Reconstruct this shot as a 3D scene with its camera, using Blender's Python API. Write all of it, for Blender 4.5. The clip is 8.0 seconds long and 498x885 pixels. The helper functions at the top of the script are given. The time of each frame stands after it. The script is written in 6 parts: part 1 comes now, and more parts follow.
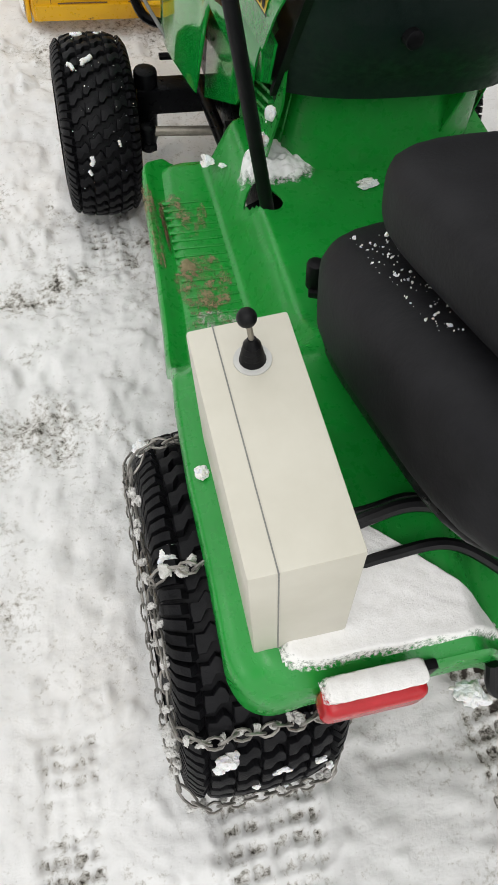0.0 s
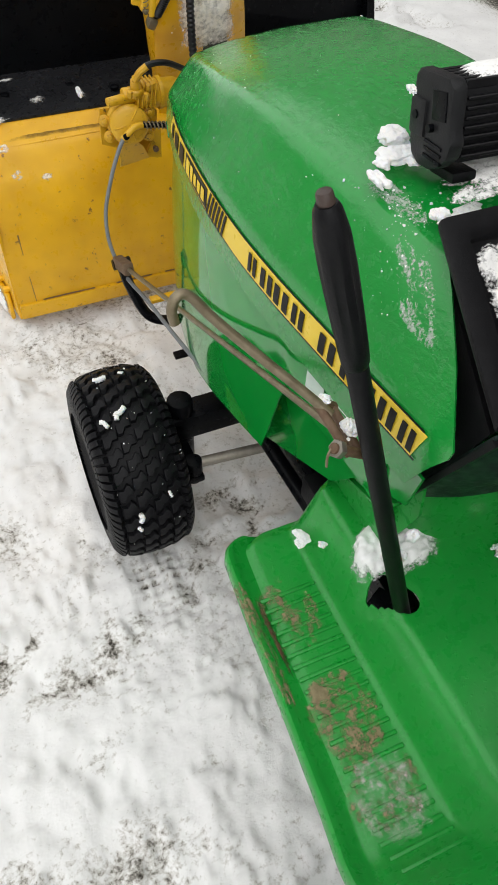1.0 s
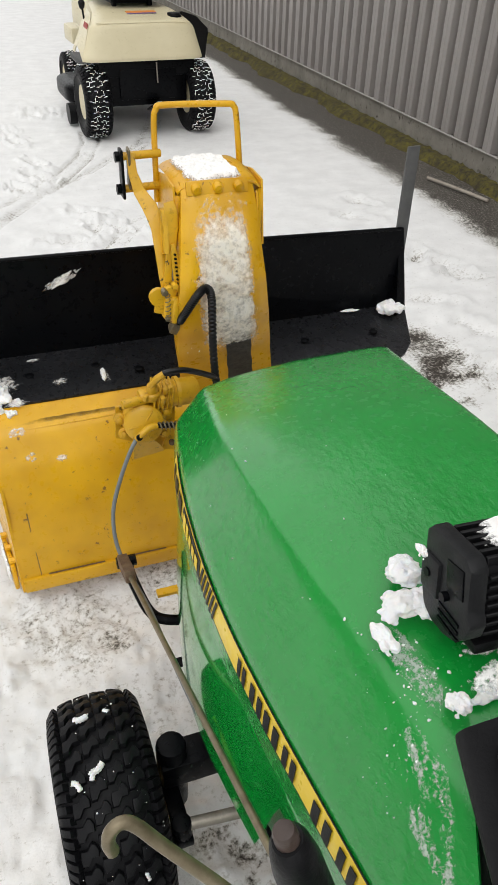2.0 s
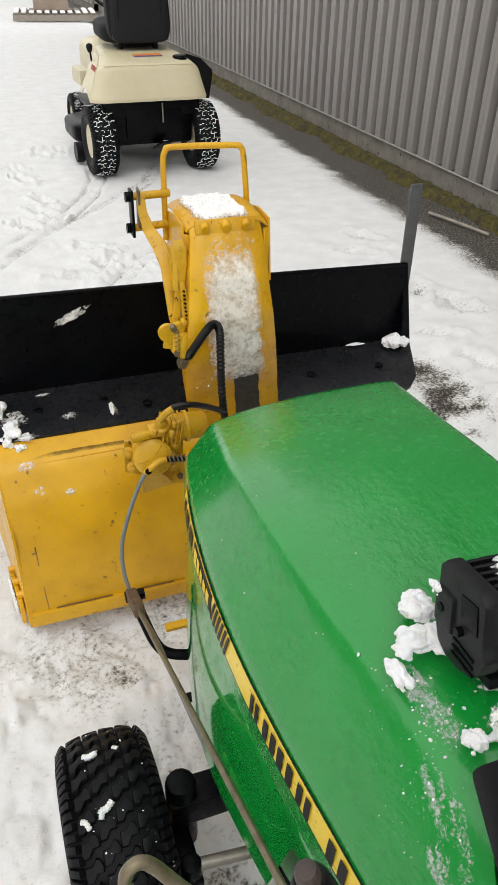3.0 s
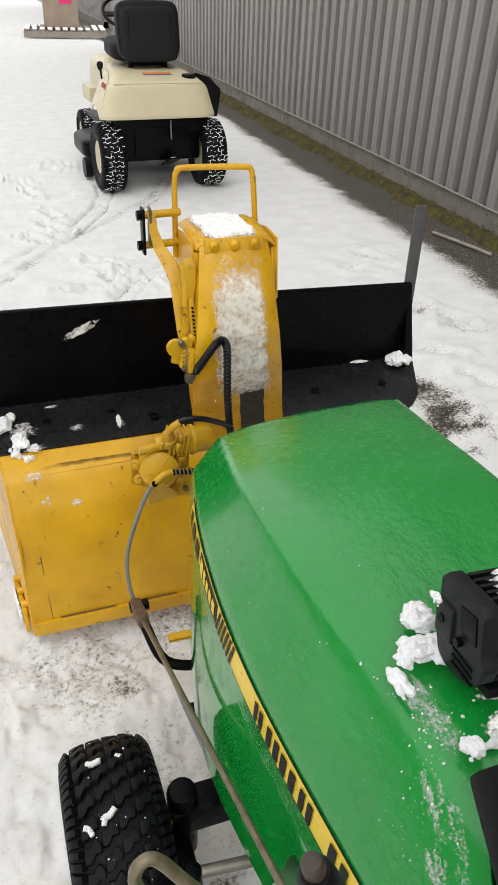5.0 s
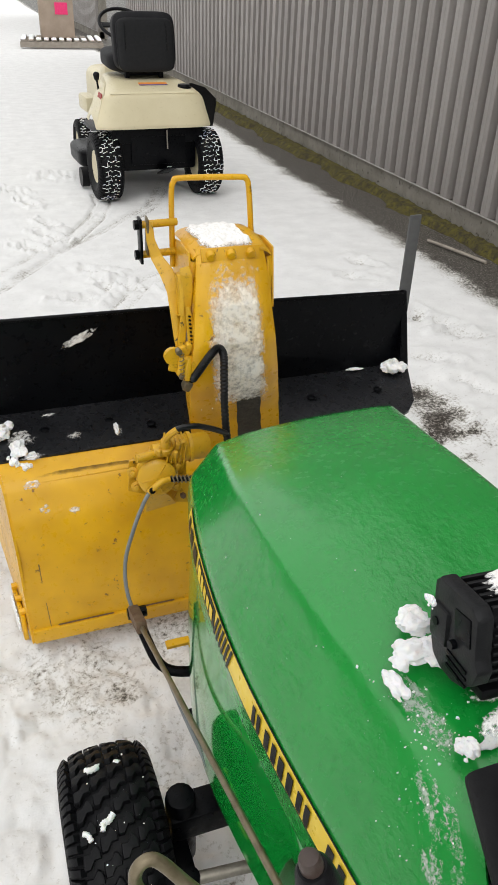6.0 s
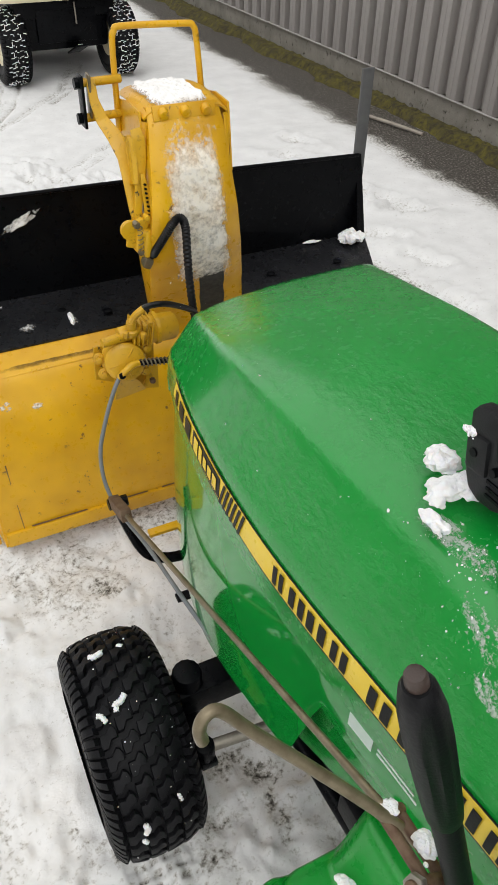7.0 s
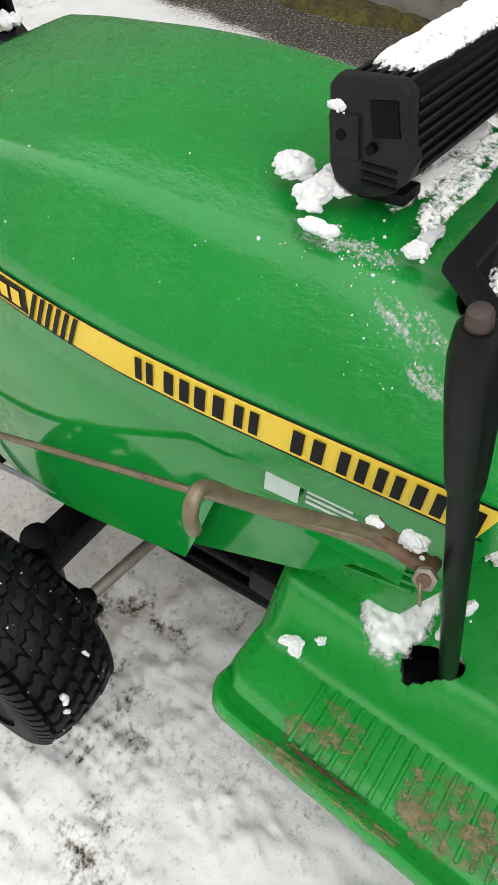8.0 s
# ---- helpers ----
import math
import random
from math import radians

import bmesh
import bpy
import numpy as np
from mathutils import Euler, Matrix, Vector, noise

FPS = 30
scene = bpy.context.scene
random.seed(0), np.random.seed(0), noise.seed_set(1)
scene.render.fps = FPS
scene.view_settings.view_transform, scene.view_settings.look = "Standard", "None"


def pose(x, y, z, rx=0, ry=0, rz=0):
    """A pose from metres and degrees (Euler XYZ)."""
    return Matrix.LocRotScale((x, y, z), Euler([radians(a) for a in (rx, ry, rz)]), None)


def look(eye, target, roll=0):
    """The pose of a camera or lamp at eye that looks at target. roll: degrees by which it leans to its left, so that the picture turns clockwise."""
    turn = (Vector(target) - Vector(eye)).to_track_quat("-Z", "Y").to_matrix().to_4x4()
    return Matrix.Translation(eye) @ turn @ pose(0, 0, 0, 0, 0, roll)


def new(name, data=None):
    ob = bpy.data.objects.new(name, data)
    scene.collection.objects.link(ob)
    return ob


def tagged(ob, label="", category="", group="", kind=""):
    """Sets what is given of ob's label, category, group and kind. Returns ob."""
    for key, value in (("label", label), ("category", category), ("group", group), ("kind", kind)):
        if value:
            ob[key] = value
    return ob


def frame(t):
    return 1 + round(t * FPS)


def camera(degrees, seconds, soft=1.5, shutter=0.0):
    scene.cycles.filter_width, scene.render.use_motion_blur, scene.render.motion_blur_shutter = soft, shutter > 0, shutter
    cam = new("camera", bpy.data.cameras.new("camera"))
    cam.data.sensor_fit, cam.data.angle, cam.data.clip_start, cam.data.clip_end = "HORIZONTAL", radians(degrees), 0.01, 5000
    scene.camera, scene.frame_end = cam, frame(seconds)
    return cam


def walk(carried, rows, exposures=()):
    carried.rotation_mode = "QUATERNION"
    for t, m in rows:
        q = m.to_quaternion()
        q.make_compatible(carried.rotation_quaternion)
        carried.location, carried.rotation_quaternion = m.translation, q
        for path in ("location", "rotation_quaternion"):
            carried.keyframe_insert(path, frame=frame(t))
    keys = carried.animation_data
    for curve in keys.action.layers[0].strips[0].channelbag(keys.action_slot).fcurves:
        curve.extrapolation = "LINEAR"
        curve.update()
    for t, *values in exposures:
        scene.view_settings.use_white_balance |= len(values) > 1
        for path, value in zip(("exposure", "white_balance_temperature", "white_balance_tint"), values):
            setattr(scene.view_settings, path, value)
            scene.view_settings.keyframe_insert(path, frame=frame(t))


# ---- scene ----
cam = camera(37.19, 8.0)
PATH = [
    (0, (-0.5809, -0.3373, 1.2935), (-0.2801, 0.3910, 0.0171), 10.60),
    (0.3, (-0.6400, -0.2200, 1.3080), (-0.2650, 0.4861, 0.0323), 9.80),
    (0.5, (-0.6694, -0.1229, 1.3324), (-0.2674, 0.6017, 0.0820), 8.55),
    (0.7, (-0.6831, 0.0241, 1.3483), (-0.2801, 0.7719, 0.1121), 5.66),
    (1, (-0.6609, 0.2270, 1.3706), (-0.2389, 1.0990, 0.2254), 3.01),
    (1.3, (-0.5802, 0.3858, 1.4232), (-0.1478, 1.3674, 0.3746), 2.60),
    (1.5, (-0.5228, 0.4474, 1.4424), (-0.0980, 1.4870, 0.4481), 2.06),
    (2, (-0.4951, 0.4821, 1.4789), (-0.0702, 1.6092, 0.5849), 1.91),
    (3.5, (-0.5145, 0.4790, 1.4903), (-0.0872, 1.6475, 0.6525), 1.46),
    (4, (-0.5202, 0.4774, 1.4942), (-0.1030, 1.6546, 0.6634), 1.46),
    (4.5, (-0.5191, 0.4730, 1.4947), (-0.0998, 1.6526, 0.6685), 1.75),
    (5, (-0.5213, 0.4613, 1.5036), (-0.0900, 1.6418, 0.6849), 2.24),
    (6.5, (-0.5327, 0.4510, 1.5093), (-0.0822, 1.6350, 0.7060), 2.05),
    (6.8, (-0.5740, 0.4740, 1.4720), (-0.0941, 1.5918, 0.6016), 2.00),
    (7, (-0.5940, 0.4889, 1.4349), (-0.0760, 1.5185, 0.4749), 1.47),
    (7.2, (-0.6180, 0.5151, 1.3742), (-0.0447, 1.3921, 0.3008), 0.80),
    (7.5, (-0.6860, 0.5227, 1.3031), (-0.0281, 1.1278, 0.0986), -2.00),
    (7.8, (-0.7030, 0.5660, 1.3030), (0.0789, 1.0917, 0.1388), 3.54),
    (8, (-0.6993, 0.5997, 1.3010), (0.1181, 1.0991, 0.1467), 4.81),
]
walk(cam, [(t, look(eye, target, roll)) for t, eye, target, roll in PATH], [(0, -0.06), (0.5, 0.07), (1.5, 0.08), (2.0, 0.05), (7.0, 0.03), (7.5, 0.11), (8.0, 0.25)])

# ---- world and light ----
world = bpy.data.worlds.new("overcast_sky")
scene.world = world
world.use_nodes = True
wn, wl = world.node_tree.nodes, world.node_tree.links
sky = wn.new("ShaderNodeTexSky")
sky.sky_type, sky.sun_disc = "NISHITA", False
sky.sun_elevation, sky.sun_rotation = radians(48), radians(200)
haze = wn.new("ShaderNodeMixRGB")
haze.inputs[0].default_value = 0.9
haze.inputs[2].default_value = (10.9, 10.9, 10.7, 1)
wl.new(sky.outputs[0], haze.inputs[1])
wl.new(haze.outputs[0], wn["Background"].inputs[0])
wn["Background"].inputs[1].default_value = 0.122
sun_data = bpy.data.lights.new("sun", "SUN")
sun_data.energy, sun_data.angle, sun_data.color = 0.7, radians(40), (1, 0.98, 0.95)
sun = new("sun", sun_data)
sun.matrix_world = look((-4, -7, 12), (0, 0, 0))


# ---- materials ----
class Mat:
    """A node material with a few ready nodes."""

    def __init__(self, name, rough=0.5, metal=0.0, spec=0.5, coat=0.0):
        self.m = bpy.data.materials.new(name)
        self.m.use_nodes = True
        self.n, self.l = self.m.node_tree.nodes, self.m.node_tree.links
        self.b = self.n["Principled BSDF"]
        self.b.inputs["Roughness"].default_value = rough
        self.b.inputs["Metallic"].default_value = metal
        self.b.inputs["Specular IOR Level"].default_value = spec
        self.b.inputs["Coat Weight"].default_value = coat
        self.b.inputs["Coat Roughness"].default_value = 0.08
        self.co = self.n.new("ShaderNodeTexCoord").outputs["Object"]

    def noise(self, scale, detail=4, rough=0.6, stretch=None):
        t = self.n.new("ShaderNodeTexNoise")
        t.inputs["Scale"].default_value, t.inputs["Detail"].default_value, t.inputs["Roughness"].default_value = scale, detail, rough
        co = self.co
        if stretch:
            mp = self.n.new("ShaderNodeMapping")
            mp.inputs["Scale"].default_value = stretch
            self.l.new(co, mp.inputs[0])
            co = mp.outputs[0]
        self.l.new(co, t.inputs["Vector"])
        return t.outputs["Fac"]

    def ramp(self, fac, lo, hi, a=0.0, b=1.0):
        r = self.n.new("ShaderNodeMapRange")
        r.inputs[1].default_value, r.inputs[2].default_value, r.inputs[3].default_value, r.inputs[4].default_value = lo, hi, a, b
        self.l.new(fac, r.inputs[0])
        return r.outputs[0]

    def mix(self, fac, a, b):
        x = self.n.new("ShaderNodeMixRGB")
        for k, v in ((0, fac), (1, a), (2, b)):
            if isinstance(v, tuple):
                x.inputs[k].default_value = (*v, 1)
            elif isinstance(v, float):
                x.inputs[k].default_value = v
            else:
                self.l.new(v, x.inputs[k])
        return x.outputs[0]

    def mul(self, a, b):
        x = self.n.new("ShaderNodeMath")
        x.operation = "MULTIPLY"
        for k, v in ((0, a), (1, b)):
            if isinstance(v, (int, float)):
                x.inputs[k].default_value = v
            else:
                self.l.new(v, x.inputs[k])
        return x.outputs[0]

    def color(self, c):
        if isinstance(c, tuple):
            self.b.inputs["Base Color"].default_value = (*c, 1)
        else:
            self.l.new(c, self.b.inputs["Base Color"])
        return self

    def rough(self, r):
        self.l.new(r, self.b.inputs["Roughness"])
        return self

    def bump(self, h, strength=0.3, dist=0.002):
        b = self.n.new("ShaderNodeBump")
        b.inputs["Strength"].default_value, b.inputs["Distance"].default_value = strength, dist
        self.l.new(h, b.inputs["Height"])
        self.l.new(b.outputs[0], self.b.inputs["Normal"])
        self.l.new(b.outputs[0], self.b.inputs["Coat Normal"])
        return self

    def attr(self, name):
        a = self.n.new("ShaderNodeAttribute")
        a.attribute_name = name
        return a.outputs["Fac"]

    def random(self):
        return self.n.new("ShaderNodeObjectInfo").outputs["Random"]


def paint(name, dark, light, rough, wear=None, drops=0.0, coat=0.0, spec=0.5, film=0.0, relief=0.35, grime=False):
    """Sprayed sheet metal: soft colour drift, fine orange peel, wet spots and, where given, rubbed wear."""
    k = Mat(name, rough, 0, spec, coat)
    c = k.mix(k.ramp(k.noise(5, 3), 0.35, 0.65), dark, light)
    if wear:
        c = k.mix(k.mul(k.ramp(k.noise(48, 5, 0.65), 0.635, 0.68), k.ramp(k.noise(6, 2), 0.42, 0.56)), c, wear)
    if grime:
        c = k.mix(k.mul(k.ramp(k.noise(75, 5, 0.7), 0.55, 0.7, 0, 0.65), k.ramp(k.noise(11, 3), 0.42, 0.62)), c, wear)
    k.color(c)
    k.rough(k.ramp(k.noise(60, 4), 0.35, 0.7, rough * 0.75, rough * 1.5))
    h = k.ramp(k.noise(150, 2), 0.62, 0.75, 0, drops) if drops else k.noise(400, 2)
    if film:
        # a wrinkled film of melt water in broad patches
        x = k.n.new("ShaderNodeMath")
        x.operation = "ADD"
        k.l.new(h, x.inputs[0])
        k.l.new(k.mul(k.ramp(k.noise(85, 5, 0.6, (1, 0.6, 1)), 0.4, 0.62, 0, film), k.ramp(k.noise(4.5, 3), 0.38, 0.58)), x.inputs[1])
        h = x.outputs[0]
    k.bump(h, relief if drops else 0.12, 0.0015)
    return k.m


def plain(name, a, b, rough, scale=30, bump=0.2, metal=0.0, spec=0.5):
    k = Mat(name, rough, metal, spec)
    k.color(k.mix(k.ramp(k.noise(scale, 5), 0.3, 0.7), a, b))
    k.bump(k.noise(scale * 6, 4), bump, 0.0015)
    return k.m


GREEN = paint("green_paint", (0.004, 0.225, 0.028), (0.006, 0.26, 0.034), 0.22, drops=0.5, coat=0.42, film=1.3, relief=0.19)
PANEL_GREEN = paint("panel_green_paint", (0.004, 0.235, 0.03), (0.006, 0.26, 0.034), 0.07, drops=0.03, coat=0.3, relief=0.02)
DECK_GREEN = paint("deck_green_paint", (0.006, 0.245, 0.027), (0.011, 0.29, 0.036), 0.3, drops=0.5, coat=0.15)
YELLOW = paint("yellow_paint", (0.57, 0.29, 0.003), (0.78, 0.435, 0.006), 0.33, wear=(0.16, 0.07, 0.02), drops=0.3)
GRIMY_YELLOW = paint("grimy_yellow_paint", (0.5, 0.27, 0.006), (0.68, 0.39, 0.012), 0.4, wear=(0.035, 0.022, 0.01), drops=0.3, grime=True)
STRIPE = paint("stripe_yellow", (0.78, 0.55, 0.03), (0.8, 0.58, 0.05), 0.35)
BLACK_STEEL = paint("black_paint", (0.0016, 0.0018, 0.0026), (0.003, 0.0034, 0.0044), 0.32, drops=0.8, spec=0.1)
# wet black with the sky's grey sheen on the level shelf lifted into its base
WET_SHEEN_BLACK = paint("wet_sheen_black_paint", (0.009, 0.0095, 0.011), (0.017, 0.0175, 0.02), 0.28, drops=1.0, spec=0.3, film=1.0)
DASH = paint("dash_dark_green", (0.006, 0.014, 0.012), (0.007, 0.016, 0.013), 0.5, spec=0.25)
RUBBER = plain("tyre_rubber", (0.004, 0.004, 0.005), (0.009, 0.009, 0.0105), 0.5, 40, 0.4, spec=0.14)
PLASTIC = plain("black_plastic", (0.004, 0.004, 0.0048), (0.008, 0.008, 0.009), 0.42, 60, 0.25, spec=0.16)
CAP_PLASTIC = plain("satin_black_plastic", (0.011, 0.0115, 0.0125), (0.016, 0.0165, 0.0175), 0.42, 60, 0.25, spec=0.18)
VINYL = plain("seat_vinyl", (0.0068, 0.0068, 0.0082), (0.0125, 0.0125, 0.0145), 0.6, 25, 0.35, spec=0.2)
STEEL = plain("bare_steel", (0.22, 0.2, 0.17), (0.36, 0.33, 0.28), 0.42, 40, 0.3, 0.7)
CHAIN = plain("chain_steel", (0.2, 0.19, 0.175), (0.42, 0.4, 0.37), 0.4, 60, 0.3, 0.8)
RUSTY = plain("rusty_steel", (0.1, 0.052, 0.03), (0.17, 0.115, 0.07), 0.65, 70, 0.4, 0.3)
BRASSY = plain("worn_rod_steel", (0.13, 0.102, 0.06), (0.24, 0.2, 0.13), 0.4, 50, 0.25, 0.5)
BOX_CREAM = plain("cream_plastic", (0.56, 0.535, 0.45), (0.64, 0.615, 0.53), 0.45, 9, 0.1)
SEAM = plain("seam_grey", (0.2, 0.2, 0.19), (0.26, 0.26, 0.24), 0.7)
CREAM = paint("cream_paint", (0.62, 0.55, 0.36), (0.66, 0.59, 0.4), 0.35)
BUTTON = plain("worn_brown_plastic", (0.035, 0.022, 0.018), (0.06, 0.04, 0.032), 0.45, 60, 0.3)
RED = plain("red_lens", (0.42, 0.008, 0.012), (0.5, 0.012, 0.02), 0.25, 30, 0.1)
RED_KNOB = plain("red_plastic", (0.32, 0.02, 0.015), (0.38, 0.03, 0.02), 0.45)
ORANGE = plain("orange_label", (0.75, 0.25, 0.03), (0.8, 0.3, 0.05), 0.5)
VIOLET = plain("violet_label", (0.16, 0.12, 0.3), (0.2, 0.15, 0.35), 0.5)
PINK = plain("pink_paper", (0.8, 0.03, 0.16), (0.85, 0.05, 0.2), 0.7)
PALE = plain("pale_label", (0.5, 0.62, 0.55), (0.62, 0.7, 0.64), 0.5)
CARTON = plain("damp_board", (0.3, 0.235, 0.18), (0.38, 0.3, 0.235), 0.85, 5)
TIMBER = plain("weathered_timber", (0.26, 0.225, 0.19), (0.36, 0.32, 0.27), 0.85, 14)
RIM_YELLOW = paint("rim_yellow", (0.6, 0.34, 0.01), (0.66, 0.38, 0.015), 0.4)
GREY_CABLE = plain("grey_cable", (0.14, 0.15, 0.16), (0.2, 0.21, 0.22), 0.5)
CABLE = plain("black_cable", (0.004, 0.004, 0.005), (0.008, 0.008, 0.009), 0.35, spec=0.3)


def snow_material():
    k = Mat("loose_snow", 0.75, 0, 0.3)
    k.color(k.mix(k.ramp(k.noise(60, 5), 0.3, 0.7), (0.9, 0.9, 0.905), (0.95, 0.95, 0.95)))
    k.b.inputs["Subsurface Weight"].default_value = 0.3
    k.b.inputs["Subsurface Radius"].default_value = (0.01, 0.012, 0.015)
    k.bump(k.noise(190, 7, 0.7), 0.8, 0.004)
    return k.m


def ground_material():
    k = Mat("snowy_asphalt", 0.75, 0, 0.3)
    bare = k.attr("bare")
    soft = k.mix(k.ramp(k.noise(7, 5), 0.35, 0.7), (0.72, 0.716, 0.71), (0.81, 0.807, 0.8))
    fine = k.noise(80, 6, 0.7)
    # thin snow lets the dark ground through in specks; lug pits darken alike
    x = k.n.new("ShaderNodeMath")
    x.operation = "ADD"
    k.l.new(bare, x.inputs[0])
    k.l.new(k.ramp(fine, 0.3, 0.7, -0.55, 0.5), x.inputs[1])
    slush = k.mix(k.ramp(x.outputs[0], 0.22, 0.68), soft, (0.44, 0.42, 0.38))
    tar = k.mix(k.ramp(k.noise(260, 5, 0.7), 0.3, 0.75), (0.025, 0.02, 0.0155), (0.046, 0.037, 0.029))
    k.color(k.mix(k.ramp(x.outputs[0], 0.55, 0.95), slush, tar))
    k.rough(k.ramp(x.outputs[0], 0.3, 0.9, 0.8, 0.5))
    k.bump(k.noise(90, 8, 0.7), 0.4, 0.006)
    return k.m


def cladding_material():
    k = Mat("grey_cladding", 0.5, 0, 0.4)
    c = k.mix(k.ramp(k.noise(1.2, 3, 0.5, (1, 1, 0.25)), 0.3, 0.7), (0.225, 0.206, 0.195), (0.3, 0.279, 0.266))
    c = k.mix(k.ramp(k.noise(9, 6, 0.7, (1, 1, 0.15)), 0.6, 0.85, 0, 0.4), c, (0.1, 0.09, 0.085))
    k.color(c)
    k.bump(k.noise(8, 3, 0.5, (1, 1, 0.3)), 0.1, 0.004)
    return k.m


def concrete_material():
    k = Mat("stained_concrete", 0.85, 0, 0.3)
    c = k.mix(k.ramp(k.noise(6, 6), 0.3, 0.7), (0.17, 0.155, 0.13), (0.27, 0.25, 0.22))
    c = k.mix(k.ramp(k.noise(22, 5, 0.7), 0.58, 0.7), c, (0.04, 0.035, 0.025))
    k.color(c)
    k.bump(k.noise(60, 6), 0.6, 0.006)
    return k.m


def moss_material():
    k = Mat("moss", 0.95, 0, 0.2)
    c = k.mix(k.ramp(k.noise(14, 5), 0.35, 0.65), (0.06, 0.05, 0.028), (0.13, 0.115, 0.025))
    k.color(k.mix(k.ramp(k.noise(40, 5), 0.46, 0.7), c, (0.045, 0.036, 0.027)))
    k.bump(k.noise(120, 6), 0.9, 0.012)
    return k.m


def patchy(name, a, b, grain, rough, bump, top=1.0, full=0.3):
    """A thin broken layer: its cover runs out into single grains."""
    k = Mat(name, rough, 0, 0.25)
    k.color(k.mix(k.ramp(k.noise(70, 5), 0.3, 0.7), a, b))
    x = k.n.new("ShaderNodeMath")
    x.operation = "ADD"
    k.l.new(k.attr("cover"), x.inputs[0])
    k.l.new(k.ramp(k.noise(grain, 6, 0.7), 0.25, 0.75, -0.55, 0.55), x.inputs[1])
    k.l.new(k.ramp(x.outputs[0], -0.2, full, 0.0, top), k.b.inputs["Alpha"])
    k.bump(k.noise(grain * 1.3, 6, 0.65), bump, 0.004)
    return k.m


THIN_SNOW = patchy("thin_snow", (0.86, 0.85, 0.83), (0.94, 0.93, 0.92), 190, 0.75, 0.35)
SNOW_PATCH = patchy("heaped_snow", (0.9, 0.9, 0.9), (0.95, 0.95, 0.95), 60, 0.75, 0.4)
THIN_DIRT = patchy("thin_mud", (0.17, 0.13, 0.075), (0.36, 0.28, 0.17), 110, 0.9, 0.6, 0.8)
RUST_EDGE = patchy("rust_scrape", (0.05, 0.028, 0.016), (0.13, 0.075, 0.04), 140, 0.85, 0.5)
CHUTE_SNOW = patchy("clinging_snow", (0.9, 0.84, 0.72), (0.95, 0.92, 0.86), 110, 0.75, 0.1, 0.9, 1.05)
SMEAR = patchy("soft_snow_smear", (0.86, 0.85, 0.82), (0.93, 0.92, 0.9), 150, 0.7, 0.2, 0.9, 0.9)
LIP_GRIME = patchy("wet_lip_grime", (0.05, 0.036, 0.014), (0.12, 0.075, 0.02), 90, 0.45, 0.2, 0.62, 1.1)
GRIT = patchy("dirty_grit", (0.5, 0.5, 0.45), (0.72, 0.72, 0.68), 140, 0.8, 0.3, 0.6, 1.0)
WET_FILM = patchy("snow_smear", (0.6, 0.66, 0.6), (0.75, 0.78, 0.75), 260, 0.5, 0.4, 0.55)
SNOW, GROUND, CLADDING, CONCRETE, MOSS = snow_material(), ground_material(), cladding_material(), concrete_material(), moss_material()
FLASHING = plain("pale_flashing", (0.34, 0.32, 0.3), (0.42, 0.4, 0.38), 0.5)


# ---- mesh helpers ----
def thing(name, base, label, category, group="", kind="", rz=0):
    """An Empty at the base of a thing."""
    ob = new(name)
    ob.empty_display_size = 0.05
    ob.matrix_world = pose(*base, 0, 0, rz)
    return tagged(ob, label, category, group, kind)


def origin(ob):
    m = Matrix.Identity(4)
    while ob:
        m = ob.matrix_basis @ m
        ob = ob.parent
    return m


def part(name, bm, material, parent=None, label="", smooth=True, local=False, crease=38):
    """Links a bmesh as one mesh object. Its points are in the world unless local."""
    if parent and not local:
        bmesh.ops.transform(bm, matrix=origin(parent).inverted(), verts=bm.verts)
    me = bpy.data.meshes.new(name)
    bm.to_mesh(me)
    bm.free()
    for mat in material if isinstance(material, (list, tuple)) else [material]:
        me.materials.append(mat)
    if smooth:
        me.shade_smooth()
        me.set_sharp_from_angle(angle=radians(crease))
    ob = new(name, me)
    ob.parent = parent
    return tagged(ob, label)


def put_in(bm, verts, faces):
    vs = [bm.verts.new(v) for v in verts]
    for f in faces:
        bm.faces.new([vs[i] for i in f])
    return vs


def box(size, at=(0, 0, 0), turn=(0, 0, 0), bevel=0.0, seg=2, bm=None):
    """A bevelled block of that size, centred at a place."""
    own = bmesh.new()
    bmesh.ops.create_cube(own, size=1, matrix=Matrix.Diagonal((*size, 1)))
    if bevel:
        bmesh.ops.bevel(own, geom=own.edges[:], offset=min(bevel, min(size) * 0.45), segments=seg, profile=0.6, affect="EDGES")
    bmesh.ops.transform(own, matrix=pose(*at, *turn), verts=own.verts)
    return join(bm, own) if bm else own


def join(bm, own):
    me = bpy.data.meshes.new("tmp")
    own.to_mesh(me)
    own.free()
    bm.from_mesh(me)
    bpy.data.meshes.remove(me)
    return bm


def rod(a, b, r, r2=None, seg=14, bevel=0.0, bm=None):
    """A round bar from a to b."""
    own = bmesh.new()
    a, b = Vector(a), Vector(b)
    bmesh.ops.create_cone(own, cap_ends=True, segments=seg, radius1=r, radius2=r if r2 is None else r2, depth=(b - a).length)
    if bevel:
        caps = [e for e in own.edges if len(e.link_faces) == 2 and any(len(f.verts) > 4 for f in e.link_faces)]
        bmesh.ops.bevel(own, geom=caps, offset=bevel, segments=2, profile=0.5, affect="EDGES")
    m = Matrix.Translation((a + b) / 2) @ (b - a).to_track_quat("Z", "Y").to_matrix().to_4x4()
    bmesh.ops.transform(own, matrix=m, verts=own.verts)
    return join(bm, own) if bm else own


